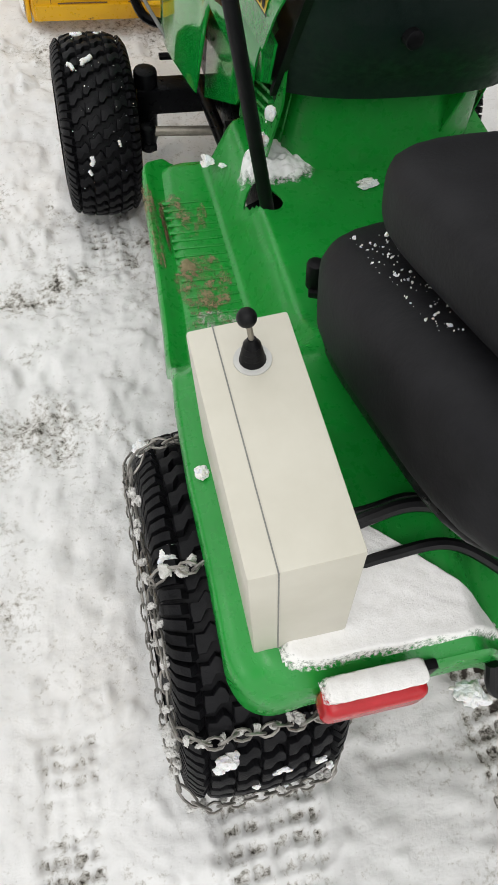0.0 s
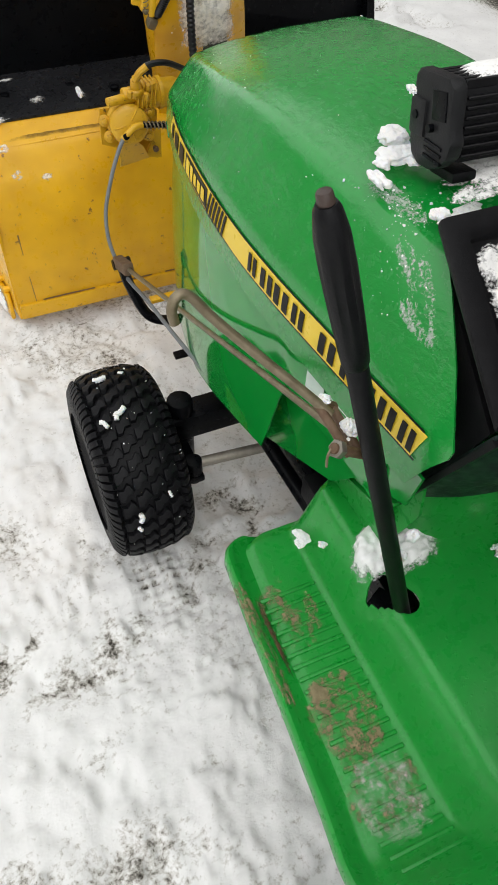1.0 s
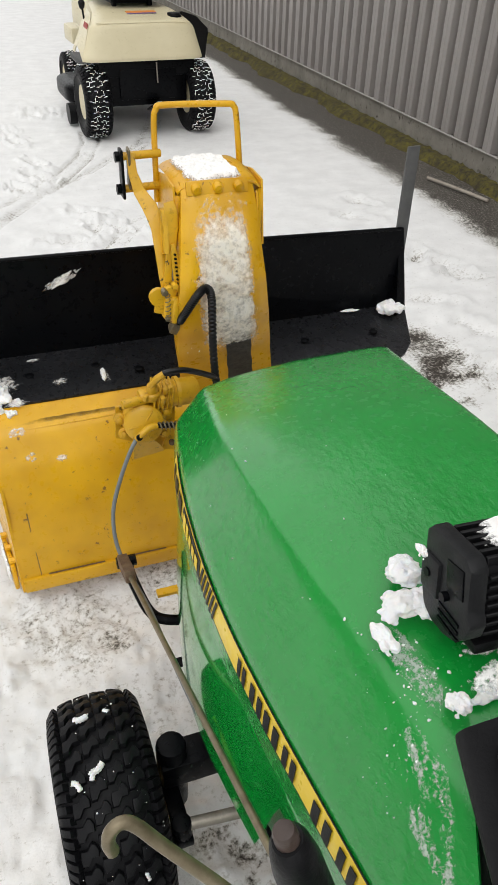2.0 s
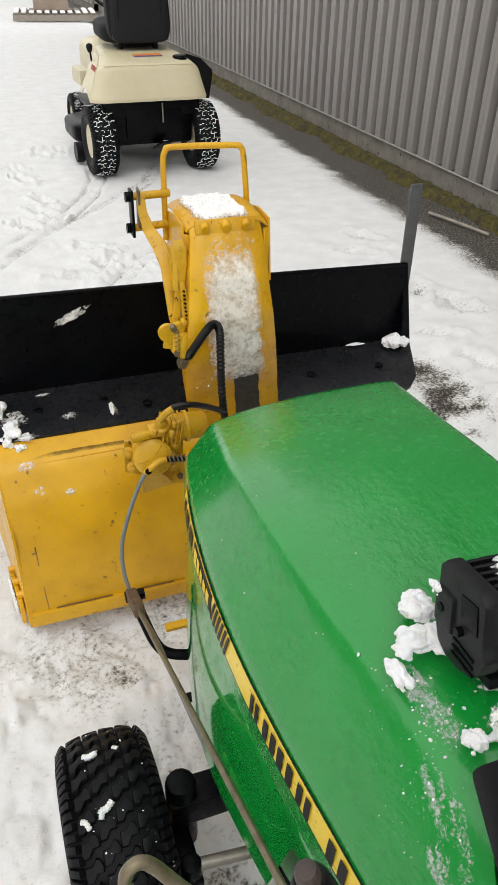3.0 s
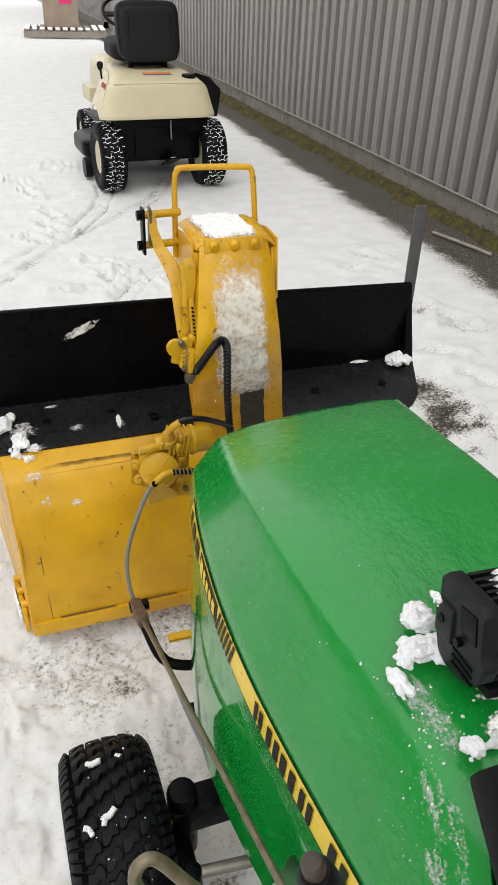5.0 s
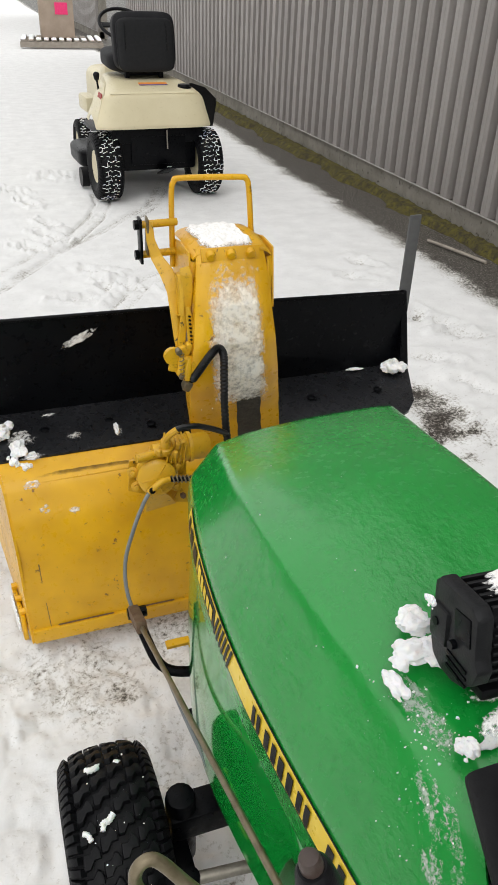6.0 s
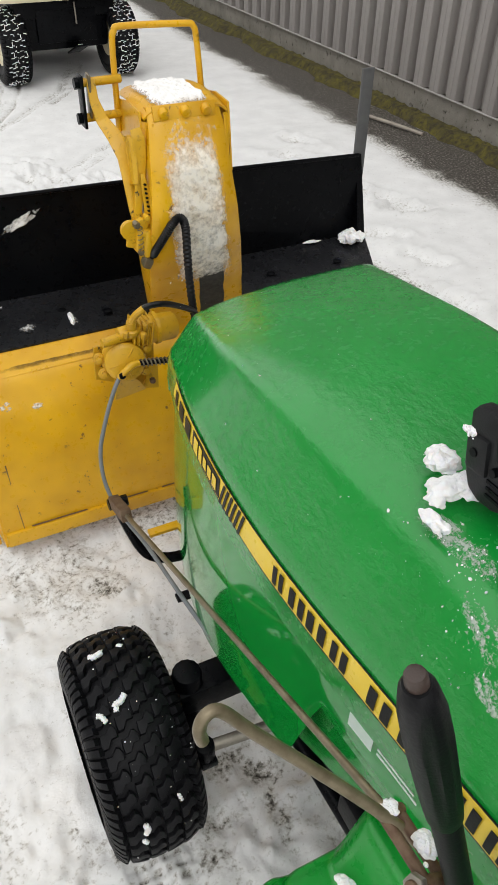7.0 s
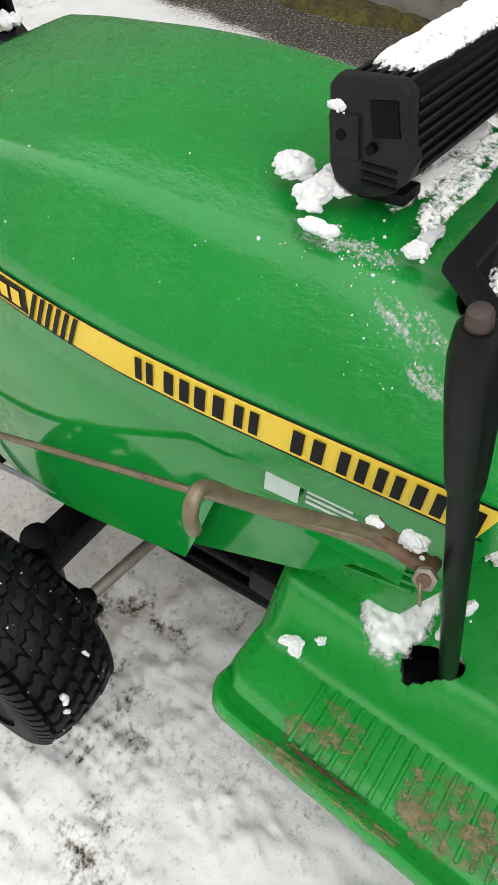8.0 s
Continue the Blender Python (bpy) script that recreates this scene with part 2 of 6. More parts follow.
def spline(points, n):
    """Points along a smooth line through the points given."""
    p = [Vector(q) for q in points]
    p = [2 * p[0] - p[1]] + p + [2 * p[-1] - p[-2]]
    out = []
    for i in range(1, len(p) - 2):
        for k in range(n):
            t = k / n
            a, b, c, d = p[i - 1], p[i], p[i + 1], p[i + 2]
            out.append(0.5 * (2 * b + (c - a) * t + (2 * a - 5 * b + 4 * c - d) * t * t + (3 * b - a - 3 * c + d) * t ** 3))
    return out + [p[-2]]


def tube(points, r, n=6, seg=10, ridges=0.0, bm=None, straight=False):
    """A hose or bent bar along a line; ridges: depth of its rings."""
    line = [Vector(q) for q in points] if straight else spline(points, n)
    own = bm or bmesh.new()
    rings, up = [], Vector((0.13, 0.2, 1)).normalized()
    for i, q in enumerate(line):
        d = (line[min(i + 1, len(line) - 1)] - line[max(i - 1, 0)]).normalized()
        side = d.cross(up).normalized()
        up = side.cross(d).normalized()
        rr = r + (ridges if i % 2 else 0)
        rings.append([own.verts.new(q + rr * (math.cos(a) * side + math.sin(a) * up)) for a in (2 * math.pi * k / seg for k in range(seg))])
    for a, b in zip(rings, rings[1:]):
        for k in range(seg):
            own.faces.new((a[k], a[(k + 1) % seg], b[(k + 1) % seg], b[k]))
    own.faces.new(rings[0][::-1])
    own.faces.new(rings[-1])
    return own


def plate(outline, thick, normal):
    """A flat plate: outline of points in one plane, grown by thick along normal."""
    bm = bmesh.new()
    n = Vector(normal) * thick
    lo = [bm.verts.new(Vector(p)) for p in outline]
    hi = [bm.verts.new(Vector(p) + n) for p in outline]
    k = len(lo)
    bm.faces.new(lo[::-1])
    bm.faces.new(hi)
    for i in range(k):
        bm.faces.new((lo[i], lo[(i + 1) % k], hi[(i + 1) % k], hi[i]))
    bmesh.ops.recalc_face_normals(bm, faces=bm.faces)
    return bm


def sheet(fn, nu, nv, thick=0.0, bm=None):
    """A curved sheet: fn(u, v) gives its points for u, v from 0 to 1; thick: its thickness behind it."""
    own = bmesh.new()
    g = [[own.verts.new(fn(i / nu, j / nv)) for j in range(nv + 1)] for i in range(nu + 1)]
    for i in range(nu):
        for j in range(nv):
            own.faces.new((g[i][j], g[i + 1][j], g[i + 1][j + 1], g[i][j + 1]))
    bmesh.ops.remove_doubles(own, verts=own.verts, dist=1e-6)
    if thick:
        bmesh.ops.recalc_face_normals(own, faces=own.faces)
        bmesh.ops.solidify(own, geom=own.faces[:], thickness=thick)
    return join(bm, own) if bm else own


def lathe(profile, seg, at, axis="X", bm=None):
    """A turned body: profile of (along the axis, radius)."""
    own = bmesh.new()
    rings = []
    for x, r in profile:
        rings.append([own.verts.new((x, r * math.cos(2 * math.pi * k / seg), r * math.sin(2 * math.pi * k / seg))) for k in range(seg)])
    for a, b in zip(rings, rings[1:]):
        for k in range(seg):
            own.faces.new((a[k], b[k], b[(k + 1) % seg], a[(k + 1) % seg]))
    own.faces.new(rings[0])
    own.faces.new(rings[-1][::-1])
    bmesh.ops.recalc_face_normals(own, faces=own.faces)
    turn = {"X": Matrix.Identity(4), "Z": Matrix.Rotation(radians(-90), 4, "Y"), "Y": Matrix.Rotation(radians(90), 4, "Z")}[axis]
    bmesh.ops.transform(own, matrix=Matrix.Translation(at) @ turn, verts=own.verts)
    return join(bm, own) if bm else own


def fuzz(x, y, seed=0):
    """Smooth value noise from -1 to 1 for arrays."""
    x, y = np.asarray(x, float), np.asarray(y, float)
    xi, yi = np.floor(x).astype(np.int64), np.floor(y).astype(np.int64)
    fx, fy = x - xi, y - yi
    fx, fy = fx * fx * (3 - 2 * fx), fy * fy * (3 - 2 * fy)

    def h(a, b):
        v = (a * 374761393 + b * 668265263 + seed * 1442695041) & 0xFFFFFFFF
        v = ((v ^ (v >> 13)) * 1274126177) & 0xFFFFFFFF
        return ((v ^ (v >> 16)) & 0xFFFF) / 32767.5 - 1
    a, b, c, d = h(xi, yi), h(xi + 1, yi), h(xi, yi + 1), h(xi + 1, yi + 1)
    return (a * (1 - fx) + b * fx) * (1 - fy) + (c * (1 - fx) + d * fx) * fy


def fractal(x, y, octaves=4, seed=0):
    return sum(fuzz(x * 2 ** k, y * 2 ** k, seed + k) * 0.5 ** k for k in range(octaves))


# ---- ground and wall ----
def lines(marks):
    """Grid lines from (start, end, step) stretches."""
    out = []
    for a, b, s in marks:
        out.append(np.linspace(a, b, max(2, int(round((b - a) / s)) + 1))[:-1])
    return np.concatenate(out + [[marks[-1][1]]])


def spot(x, y, cx, cy, rx, ry, seed):
    """A ragged patch, 1 in its middle."""
    d = np.hypot((x - cx) / rx, (y - cy) / ry) + 0.45 * fractal(x * 14, y * 14, 3, seed)
    return np.clip(1.25 - d, 0, 1)


def treads(x, y, cx, half, y0, y1, pitch, seed):
    """Pressed tyre print: a shallow rut with rows of small lug marks."""
    w = np.clip((half - np.abs(x - cx)) / 0.015, 0, 1) * np.clip((y - y0) / 0.03, 0, 1) * np.clip((y1 - y) / 0.03, 0, 1)
    zig = y + 0.5 * pitch * np.abs(((x - cx) / (pitch * 2.2)) % 1 - 0.5)
    lug = ((zig / pitch) % 1 < 0.55) * ((((x - cx) / (pitch * 1.1)) % 1) < 0.75)
    return w, lug * w * (0.65 + 0.35 * fractal(x * 20, y * 20, 2, seed))


def build_ground():
    xs = lines([(-400, -30, 60), (-30, -6, 3), (-6, -1.5, 0.12), (-1.5, -1.0, 0.03), (-1.0, -0.8, 0.0105), (-0.8, -0.28, 0.0065), (-0.28, 0.7, 0.0105), (0.7, 3.4, 0.035), (3.4, 30, 3), (30, 400, 60)])
    ys = lines([(-300, -20, 40), (-20, -2, 1.5), (-2, -0.6, 0.05), (-0.6, 0.0, 0.0065), (0.0, 0.7, 0.0105), (0.7, 1.05, 0.0075), (1.05, 2.6, 0.0105), (2.6, 6.4, 0.024), (6.4, 9, 0.05), (9, 24, 0.3), (24, 80, 4), (80, 900, 90)])
    x, y = (a.ravel() for a in np.meshgrid(xs, ys, indexing="ij"))
    near = np.clip((60 - np.hypot(x, y)) / 40, 0, 1)
    calm = 1 - 0.7 * np.clip((y - 2.4) / 1.0, 0, 1)
    z = 0.012 * calm * fractal(x * 1.3, y * 1.3, 3, 1) + near * calm * (0.0045 * fractal(x * 6, y * 6, 3, 5) + 0.004 * fractal(x * 26, y * 26, 3, 9))
    trod = np.clip(1.3 - np.abs(x + 0.62) * 0.9, 0, 1) * np.clip((y + 1.0) / 0.5, 0, 1) * np.clip((2.6 - y) / 0.8, 0, 1)
    rough = fractal(x * 21 + 3 * fuzz(x * 5, y * 5, 2), y * 13, 4, 31)
    z += trod * 0.005 * rough
    crumbs = np.clip(fractal(x * 24, y * 24, 3, 41) - 0.3, 0, 1) * np.clip(fractal(x * 4, y * 4, 3, 44) + 0.35, 0, 1)
    pits = np.clip(fractal(x * 17 + 9, y * 17, 3, 47) - 0.25, 0, 1)
    z += trod * (0.024 * crumbs - 0.014 * pits)
    deep = np.clip(fractal(x * 3, y * 3, 3, 17) + 0.25, 0, 1)
    bare = trod * (0.2 * np.clip(fractal(x * 5, y * 5, 4, 12) + 0.1, 0, 1) + 0.75 * deep * np.clip(-rough - 0.35, 0, 1))
    for cx, cy, rx, ry, k in ((-0.69, 0.5, 0.12, 0.1, 0.55), (-0.7, 0.85, 0.06, 0.05, 0.62), (-0.84, 0.94, 0.06, 0.06, 0.75), (-0.25, 1.1, 0.045, 0.04, 0.85), (-0.74, 1.22, 0.08, 0.08, 0.55), (-0.86, 0.5, 0.08, 0.07, 0.7),
                              (-0.37, 1.67, 0.06, 0.05, 0.8), (-0.45, 1.75, 0.16, 0.14, 0.4), (-0.36, 1.05, 0.06, 0.05, 0.7), (1.09, 2.58, 0.12, 0.2, 1.35), (1.14, 2.8, 0.1, 0.14, 1.0), (-0.02, 1.35, 0.42, 0.5, 0.2),
                              (-0.25, 1.9, 0.5, 0.16, 0.45), (0.05, 0.3, 0.45, 0.5, 0.5), (-0.95, 0.9, 0.1, 0.2, 0.5), (-0.8, 0.15, 0.07, 0.05, 0.4), (1.02, 2.88, 0.1, 0.1, 0.4)):
        s = spot(x, y, cx, cy, rx, ry, int(100 * cx) % 97)
        bare = np.maximum(bare, k * s)
        z -= 0.008 * s
    for cx, half, y0, y1, pitch, seed in ((-0.475, 0.068, 0.89, 1.2, 0.023, 2), (-0.41, 0.092, -1.6, 0.0, 0.032, 3), (0.06, 0.1, -1.6, -0.05, 0.034, 4), (-0.695, 0.052, -0.19, -0.075, 0.027, 6), (-0.708, 0.055, -0.6, -0.222, 0.027, 7)):
        w, lug = treads(x, y, cx, half, y0, y1, pitch, seed)
        z -= 0.006 * w + (0.009 if y0 > 0.5 else 0.016) * lug
        # lug pits take bare's dark tone too, as relief alone barely shades them
        bare = np.maximum(bare, (0.55 if y0 > 0.5 else 0.66) * lug + (0.4 * w if cx > 0 else 0.05 * w))
    # footprints and wheel marks farther out
    for cx, cy, turn in ((-0.26, 6.67, 0.6), (-0.18, 6.26, 0.4), (0.01, 7.06, 0.3), (0.22, 7.1, 0.7), (-0.12, 5.7, 0.5), (-0.12, 5.4, 0.6), (0.06, 4.69, 0.9), (0.07, 4.45, 0.2), (-0.1, 4.28, 1.3), (0.17, 4.44, 0.5), (-0.27, 5.2, 0.8), (1.67, 4.43, 0.3), (1.49, 4.24, 0.9), (1.65, 3.44, 0.2), (1.66, 3.31, 0.8), (1.4, 2.85, 0.4), (1.33, 3.14, 0.9), (1.55, 3.6, -0.4), (1.3, 2.45, 0.2), (-1.5, 7.2, 0.1), (0.45, 4.2, 0.4)):
        u = (x - cx) * math.cos(turn) + (y - cy) * math.sin(turn)
        v = -(x - cx) * math.sin(turn) + (y - cy) * math.cos(turn)
        d = np.hypot(u / 0.06, v / 0.14) + 0.5 * fractal(x * 18, y * 18, 3, 3)
        z += 0.016 * np.exp(-((d - 1.15) / 0.3) ** 2) - 0.034 * np.clip(1 - d, 0, 1)
        bare = np.maximum(bare, 0.6 * np.clip(0.9 - d, 0, 1))
    for way, wide in (([(0.36, 6.4), (0.34, 6.15), (0.22, 5.76), (0.05, 5.43), (-0.1, 5.19), (-0.3, 4.93), (-0.5, 4.68), (-1.0, 4.2), (-1.9, 3.6)], 0.07), ([(0.92, 6.75), (0.87, 6.59), (0.66, 6.02), (0.46, 5.77), (0.22, 5.45), (-0.04, 5.17), (-0.32, 4.78), (-0.48, 4.53), (-1.0, 3.95), (-1.9, 3.2)], 0.022), ([(0.99, 6.75), (0.95, 6.59), (0.73, 6.0), (0.52, 5.72)], 0.014), ([(0.08, 4.1), (0.3, 4.45), (0.6, 4.75), (0.95, 5.0)], 0.05)):
        d, along, run = np.full(x.shape, 9.0), np.zeros(x.shape), 0.0
        for (ax, ay), (bx, by) in zip(way, way[1:]):
            size = math.hypot(bx - ax, by - ay)
            t = np.clip(((x - ax) * (bx - ax) + (y - ay) * (by - ay)) / size ** 2, 0, 1)
            own = np.hypot(x - ax - t * (bx - ax), y - ay - t * (by - ay))
            along, d, run = np.where(own < d, run + t * size, along), np.minimum(own, d), run + size
        lugs = 0.5 + 0.5 * (np.sin(along * 210 + np.abs(d) * 90) > -0.2)
        drift = 0.75 + 0.45 * fractal(x * 9, y * 9, 2, 61)
        press = np.exp(-(d / wide) ** 4) * drift
        rim = np.exp(-((d - wide * 0.8) / 0.014) ** 2) * drift
        z -= 0.009 * lugs * press + 0.012 * rim
        bare = np.maximum(bare, np.clip(0.2 * lugs * press + 0.42 * rim, 0, 0.6))
    # the snow thins out beside the wall
    edge = 2.1 + 0.012 * (y - 4) + 0.028 * fractal(y * 2.2, y * 0 + 3, 4, 21) + 0.03 * fractal(x * 11, y * 11, 4, 8)
    gone = np.clip((x - edge) / 0.2 + 0.5, 0, 1) * (y < 60)
    bare = np.maximum(bare, gone)
    z = z * (1 - 0.8 * gone) - 0.025 * gone
    under = np.clip(1 - np.hypot((x + 0.475) / 0.11, (y - 1.175) / 0.13), 0, 1) + np.clip(1 - np.hypot((x + 0.435) / 0.16, y / 0.16), 0, 1)
    z -= 0.01 * np.clip(under * 3, 0, 1)
    nx, ny = len(xs), len(ys)
    me = bpy.data.meshes.new("ground")
    i, j = np.meshgrid(np.arange(nx - 1), np.arange(ny - 1), indexing="ij")
    a = (i * ny + j).ravel()
    quads = np.stack([a, a + ny, a + ny + 1, a + 1], 1)
    me.vertices.add(nx * ny)
    me.vertices.foreach_set("co", np.stack([x, y, z], 1).astype(np.float32).ravel())
    me.loops.add(quads.size)
    me.loops.foreach_set("vertex_index", quads.astype(np.int32).ravel())
    me.polygons.add(len(quads))
    me.polygons.foreach_set("loop_start", np.arange(0, quads.size, 4, dtype=np.int32))
    me.update(calc_edges=True)
    me.attributes.new("bare", "FLOAT", "POINT").data.foreach_set("value", np.clip(bare, 0, 1).astype(np.float32))
    me.materials.append(GROUND)
    me.shade_smooth()
    ob = new("ground", me)
    return tagged(ob, "trodden patchy snow over dark wet asphalt", "ground", kind="structure")


build_ground()

WALL_X, PITCH = 2.72, 0.172


def build_wall(name, y0, y1, x, height):
    wall = thing(name, (x, y0, 0), "grey trapezoidal steel cladding on a low concrete base", "wall", kind="structure")
    # one sheet of five ribs, repeated
    n = 5
    shape = [(0.0, 0.0), (0.3, 0.0), (0.34, -0.056), (0.38, -0.058), (0.56, -0.058), (0.58, -0.055), (0.6, -0.058), (0.8, -0.058), (0.84, -0.056), (0.88, 0.0)]
    prof = [((k + u) * PITCH, d) for k in range(n) for u, d in shape] + [(n * PITCH, 0.0)]
    bm = bmesh.new()
    lo = [bm.verts.new((d, y, 0.158)) for y, d in prof]
    hi = [bm.verts.new((d, y, height)) for y, d in prof]
    for k in range(len(prof) - 1):
        bm.faces.new((lo[k], hi[k], hi[k + 1], lo[k + 1]))
    bmesh.ops.recalc_face_normals(bm, faces=bm.faces)
    first = part("cladding_panel", bm, CLADDING, wall, smooth=False, local=True)
    count = int((y1 - y0) / (n * PITCH))
    for k in range(1, count):
        ob = new("cladding_panel", first.data)
        ob.parent = wall
        ob.location = (0.0015 * (k % 2), k * n * PITCH, 0)
    length = count * n * PITCH
    part("inner_wall", box((0.2, length, height), (0.107, length / 2, height / 2)), CONCRETE, wall, smooth=False, local=True)
    part("concrete_base", box((0.16, length, 0.3), (0.045, length / 2, 0.0), bevel=0.008), CONCRETE, wall, "stained concrete base", local=True)
    part("flashing", box((0.05, length, 0.007), (-0.04, length / 2, 0.156), (0, 14, 0)), FLASHING, wall, "pale folded metal flashing", smooth=False, local=True)
    return wall


build_wall("wall_1", -3.0, 17.5, WALL_X, 6.0)
build_wall("wall_2", 21.0, 30.0, WALL_X + 0.1, 6.0)


def reflection_wall(name, at, size):
    """A plain wall added on a side that is never seen, for the hood to reflect."""
    wall = part(name, box(size, at, bevel=0.02), CLADDING, smooth=False)
    tagged(wall, "unseen plain wall added for its dark reflection in the hood", "wall", kind="structure")


# unseen; added for the dark band it reflects along the hood's ridge
reflection_wall("unseen_wall", (-11.5, 6, 2.4), (0.3, 50, 4.8))


def moss_strip():
    def fn(u, v):
        y = -3 + 21 * u
        x = 2.5 + 0.16 * v
        rag = 0.07 * float(fractal(np.array([y * 3.0]), np.array([0.5]), 3, 4)[0]) * (1 - v)
        h = -0.03 + 0.055 * min(1, v * 3) + 0.012 * noise.noise(Vector((x * 22, y * 22, 0))) + 0.008 * noise.noise(Vector((x * 60, y * 60, 2)))
        return x + rag, y, h
    ob = part("moss_strip", sheet(fn, 700, 9), MOSS)
    return tagged(ob, "strip of brown and yellow moss along the wall foot", "moss", kind="stuff")


moss_strip()


def twig():
    t = thing("stick", (2.35, 4.5, -0.02), "pale weathered stick lying beside the wall", "stick")
    part("stick_body", tube([(2.33, 4.78, -0.008), (2.37, 4.6, -0.004), (2.42, 4.42, -0.006), (2.46, 4.28, -0.01)], 0.011, 4, 7), TIMBER, t)


twig()


# ---- wheels ----
def carcass_mesh(r, w, bead, lug_h):
    """A tyre's rounded carcass about the x axis."""
    h = w / 2
    return lathe([(-h * 0.72, bead), (-h * 0.95, bead + (r - bead) * 0.3), (-h, bead + (r - bead) * 0.6), (-h * 0.93, r - lug_h - 0.026), (-h * 0.8, r - lug_h - 0.012), (-h * 0.4, r - lug_h - 0.002), (0, r - lug_h + 0.001),
                (h * 0.4, r - lug_h - 0.002), (h * 0.8, r - lug_h - 0.012), (h * 0.93, r - lug_h - 0.026), (h, bead + (r - bead) * 0.6), (h * 0.95, bead + (r - bead) * 0.3), (h * 0.72, bead)], 64, (0, 0, 0))


def tread_mesh(r, w, lugs, cols, lug_h):
    """Turf tread: staggered columns of bent lugs with narrow gaps, and fine shoulder ribs running down the sides."""
    h = w / 2
    bm = bmesh.new()
    step = 2 * math.pi / lugs
    pitch, cw = r * step, w * 0.72 / cols
    bent = [(-0.56, -0.68), (-0.2, -0.68), (0.12, -0.3), (0.54, -0.3), (0.56, 0.02), (0.4, 0.3), (0.2, 0.38), (-0.14, 0.04), (-0.54, 0.04), (-0.58, -0.3)]
    n = len(bent)
    for k in range(lugs):
        for c in range(cols):
            spin = Matrix.Rotation((k + 0.5 * (c % 2)) * step, 4, "X")
            x0 = -w * 0.36 + (c + 0.5) * cw
            rings = []
            for grow, z in ((1.04, r - lug_h - 0.006), (0.98, r - 0.0022), (0.92, r - 0.0004), (0.84, r)):
                rings.append([bm.verts.new(spin @ Vector((x0 + a * cw * 0.84 * grow, (b + 0.15) * pitch * 0.86 * (1 - 0.16 * (1 - grow) / 0.16) - 0.15 * pitch, z - 0.016 * (abs(x0 + a * cw) / h) ** 2.4))) for a, b in bent])
            for lo, hi in zip(rings, rings[1:]):
                for q in range(n):
                    bm.faces.new((lo[q], lo[(q + 1) % n], hi[(q + 1) % n], hi[q]))
            bm.faces.new(rings[-1])
        for side in (-1, 1):
            for half in (0.0, 0.5):
                spin = Matrix.Rotation((k + 0.2 + half) * step, 4, "X")
                prof = [(0.75 if half else 0.78, -0.0088), (0.84, -0.0138), (0.93, -0.025), (1.0, -0.05), (0.985, -0.07)]
                last = None
                for f, dz in prof:
                    lean = (f - 0.66) * pitch * 0.5
                    top = 0.003 if f < 1 else 0.0
                    pts = [(side * (f * h - 0.006), lean - pitch * 0.17, r + dz - 0.01), (side * (f * h + top), lean - pitch * 0.15, r + dz), (side * (f * h + top), lean + pitch * 0.15, r + dz), (side * (f * h - 0.006), lean + pitch * 0.17, r + dz - 0.01)]
                    ring = [bm.verts.new(spin @ Vector(q)) for q in pts]
                    if last:
                        for q in range(3):
                            bm.faces.new((last[q], last[q + 1], ring[q + 1], ring[q]))
                    else:
                        bm.faces.new(ring)
                    last = ring
    bmesh.ops.recalc_face_normals(bm, faces=bm.faces)
    return bm


def rim_mesh(r, w):
    h = w / 2
    return lathe([(-h, r * 0.96), (-h, r * 1.04), (-h * 0.9, r * 1.04), (-h * 0.8, r * 0.9), (-h * 0.35, r * 0.84), (-h * 0.25, r * 0.5), (-h * 0.5, r * 0.34), (-h * 0.52, r * 0.12), (h * 0.3, r * 0.12),
                  (h * 0.3, r * 0.84), (h * 0.8, r * 0.9), (h * 0.9, r * 1.04), (h, r * 1.04), (h, r * 0.96)], 40, (0, 0, 0))


def wheel(parent, name, at, r, w, bead, lugs, cols, lug_h, rim_mat, side=1):
    wh = new(name)
    wh.empty_display_size = 0.03
    wh.parent = parent
    wh.matrix_basis = origin(parent).inverted() @ pose(*at, random.random() * 40, 0, 0 if side > 0 else 180)
    tyre = part("tyre", carcass_mesh(r, w, bead, lug_h), RUBBER, wh, "black rubber turf tyre", local=True)
    tagged(part("tread", tread_mesh(r, w, lugs, cols, lug_h), RUBBER, tyre, local=True), kind="stuff")
    part("rim", rim_mesh(bead, w * 0.8), rim_mat, wh, "painted steel rim", local=True)
    return wh


# ---- garden tractor ----
tractor = thing("garden_tractor", (0, 0, 0), "green garden tractor with black seat and snow blower in front", "tractor")
RY, FY = 0.0, 1.175
wheel(tractor, "front_wheel", (-0.471, FY, 0.19), 0.192, 0.164, 0.085, 34, 4, 0.009, RIM_YELLOW)
wheel(tractor, "front_wheel", (0.331, FY, 0.19), 0.192, 0.164, 0.085, 34, 4, 0.009, RIM_YELLOW, -1)
wheel(tractor, "rear_wheel", (-0.43, RY, 0.252), 0.256, 0.215, 0.112, 44, 5, 0.01, RIM_YELLOW)
wheel(tractor, "rear_wheel", (0.345, RY, 0.252), 0.256, 0.215, 0.112, 44, 5, 0.01, RIM_YELLOW, -1)


def lerp_at(y, marks):
    return float(np.interp(y, [m[0] for m in marks], [m[1] for m in marks]))


def curve_at(y, marks):
    """As lerp_at, with the corners of the line rounded off."""
    return sum(lerp_at(y + 0.014 * k, marks) for k in range(-3, 4)) / 7


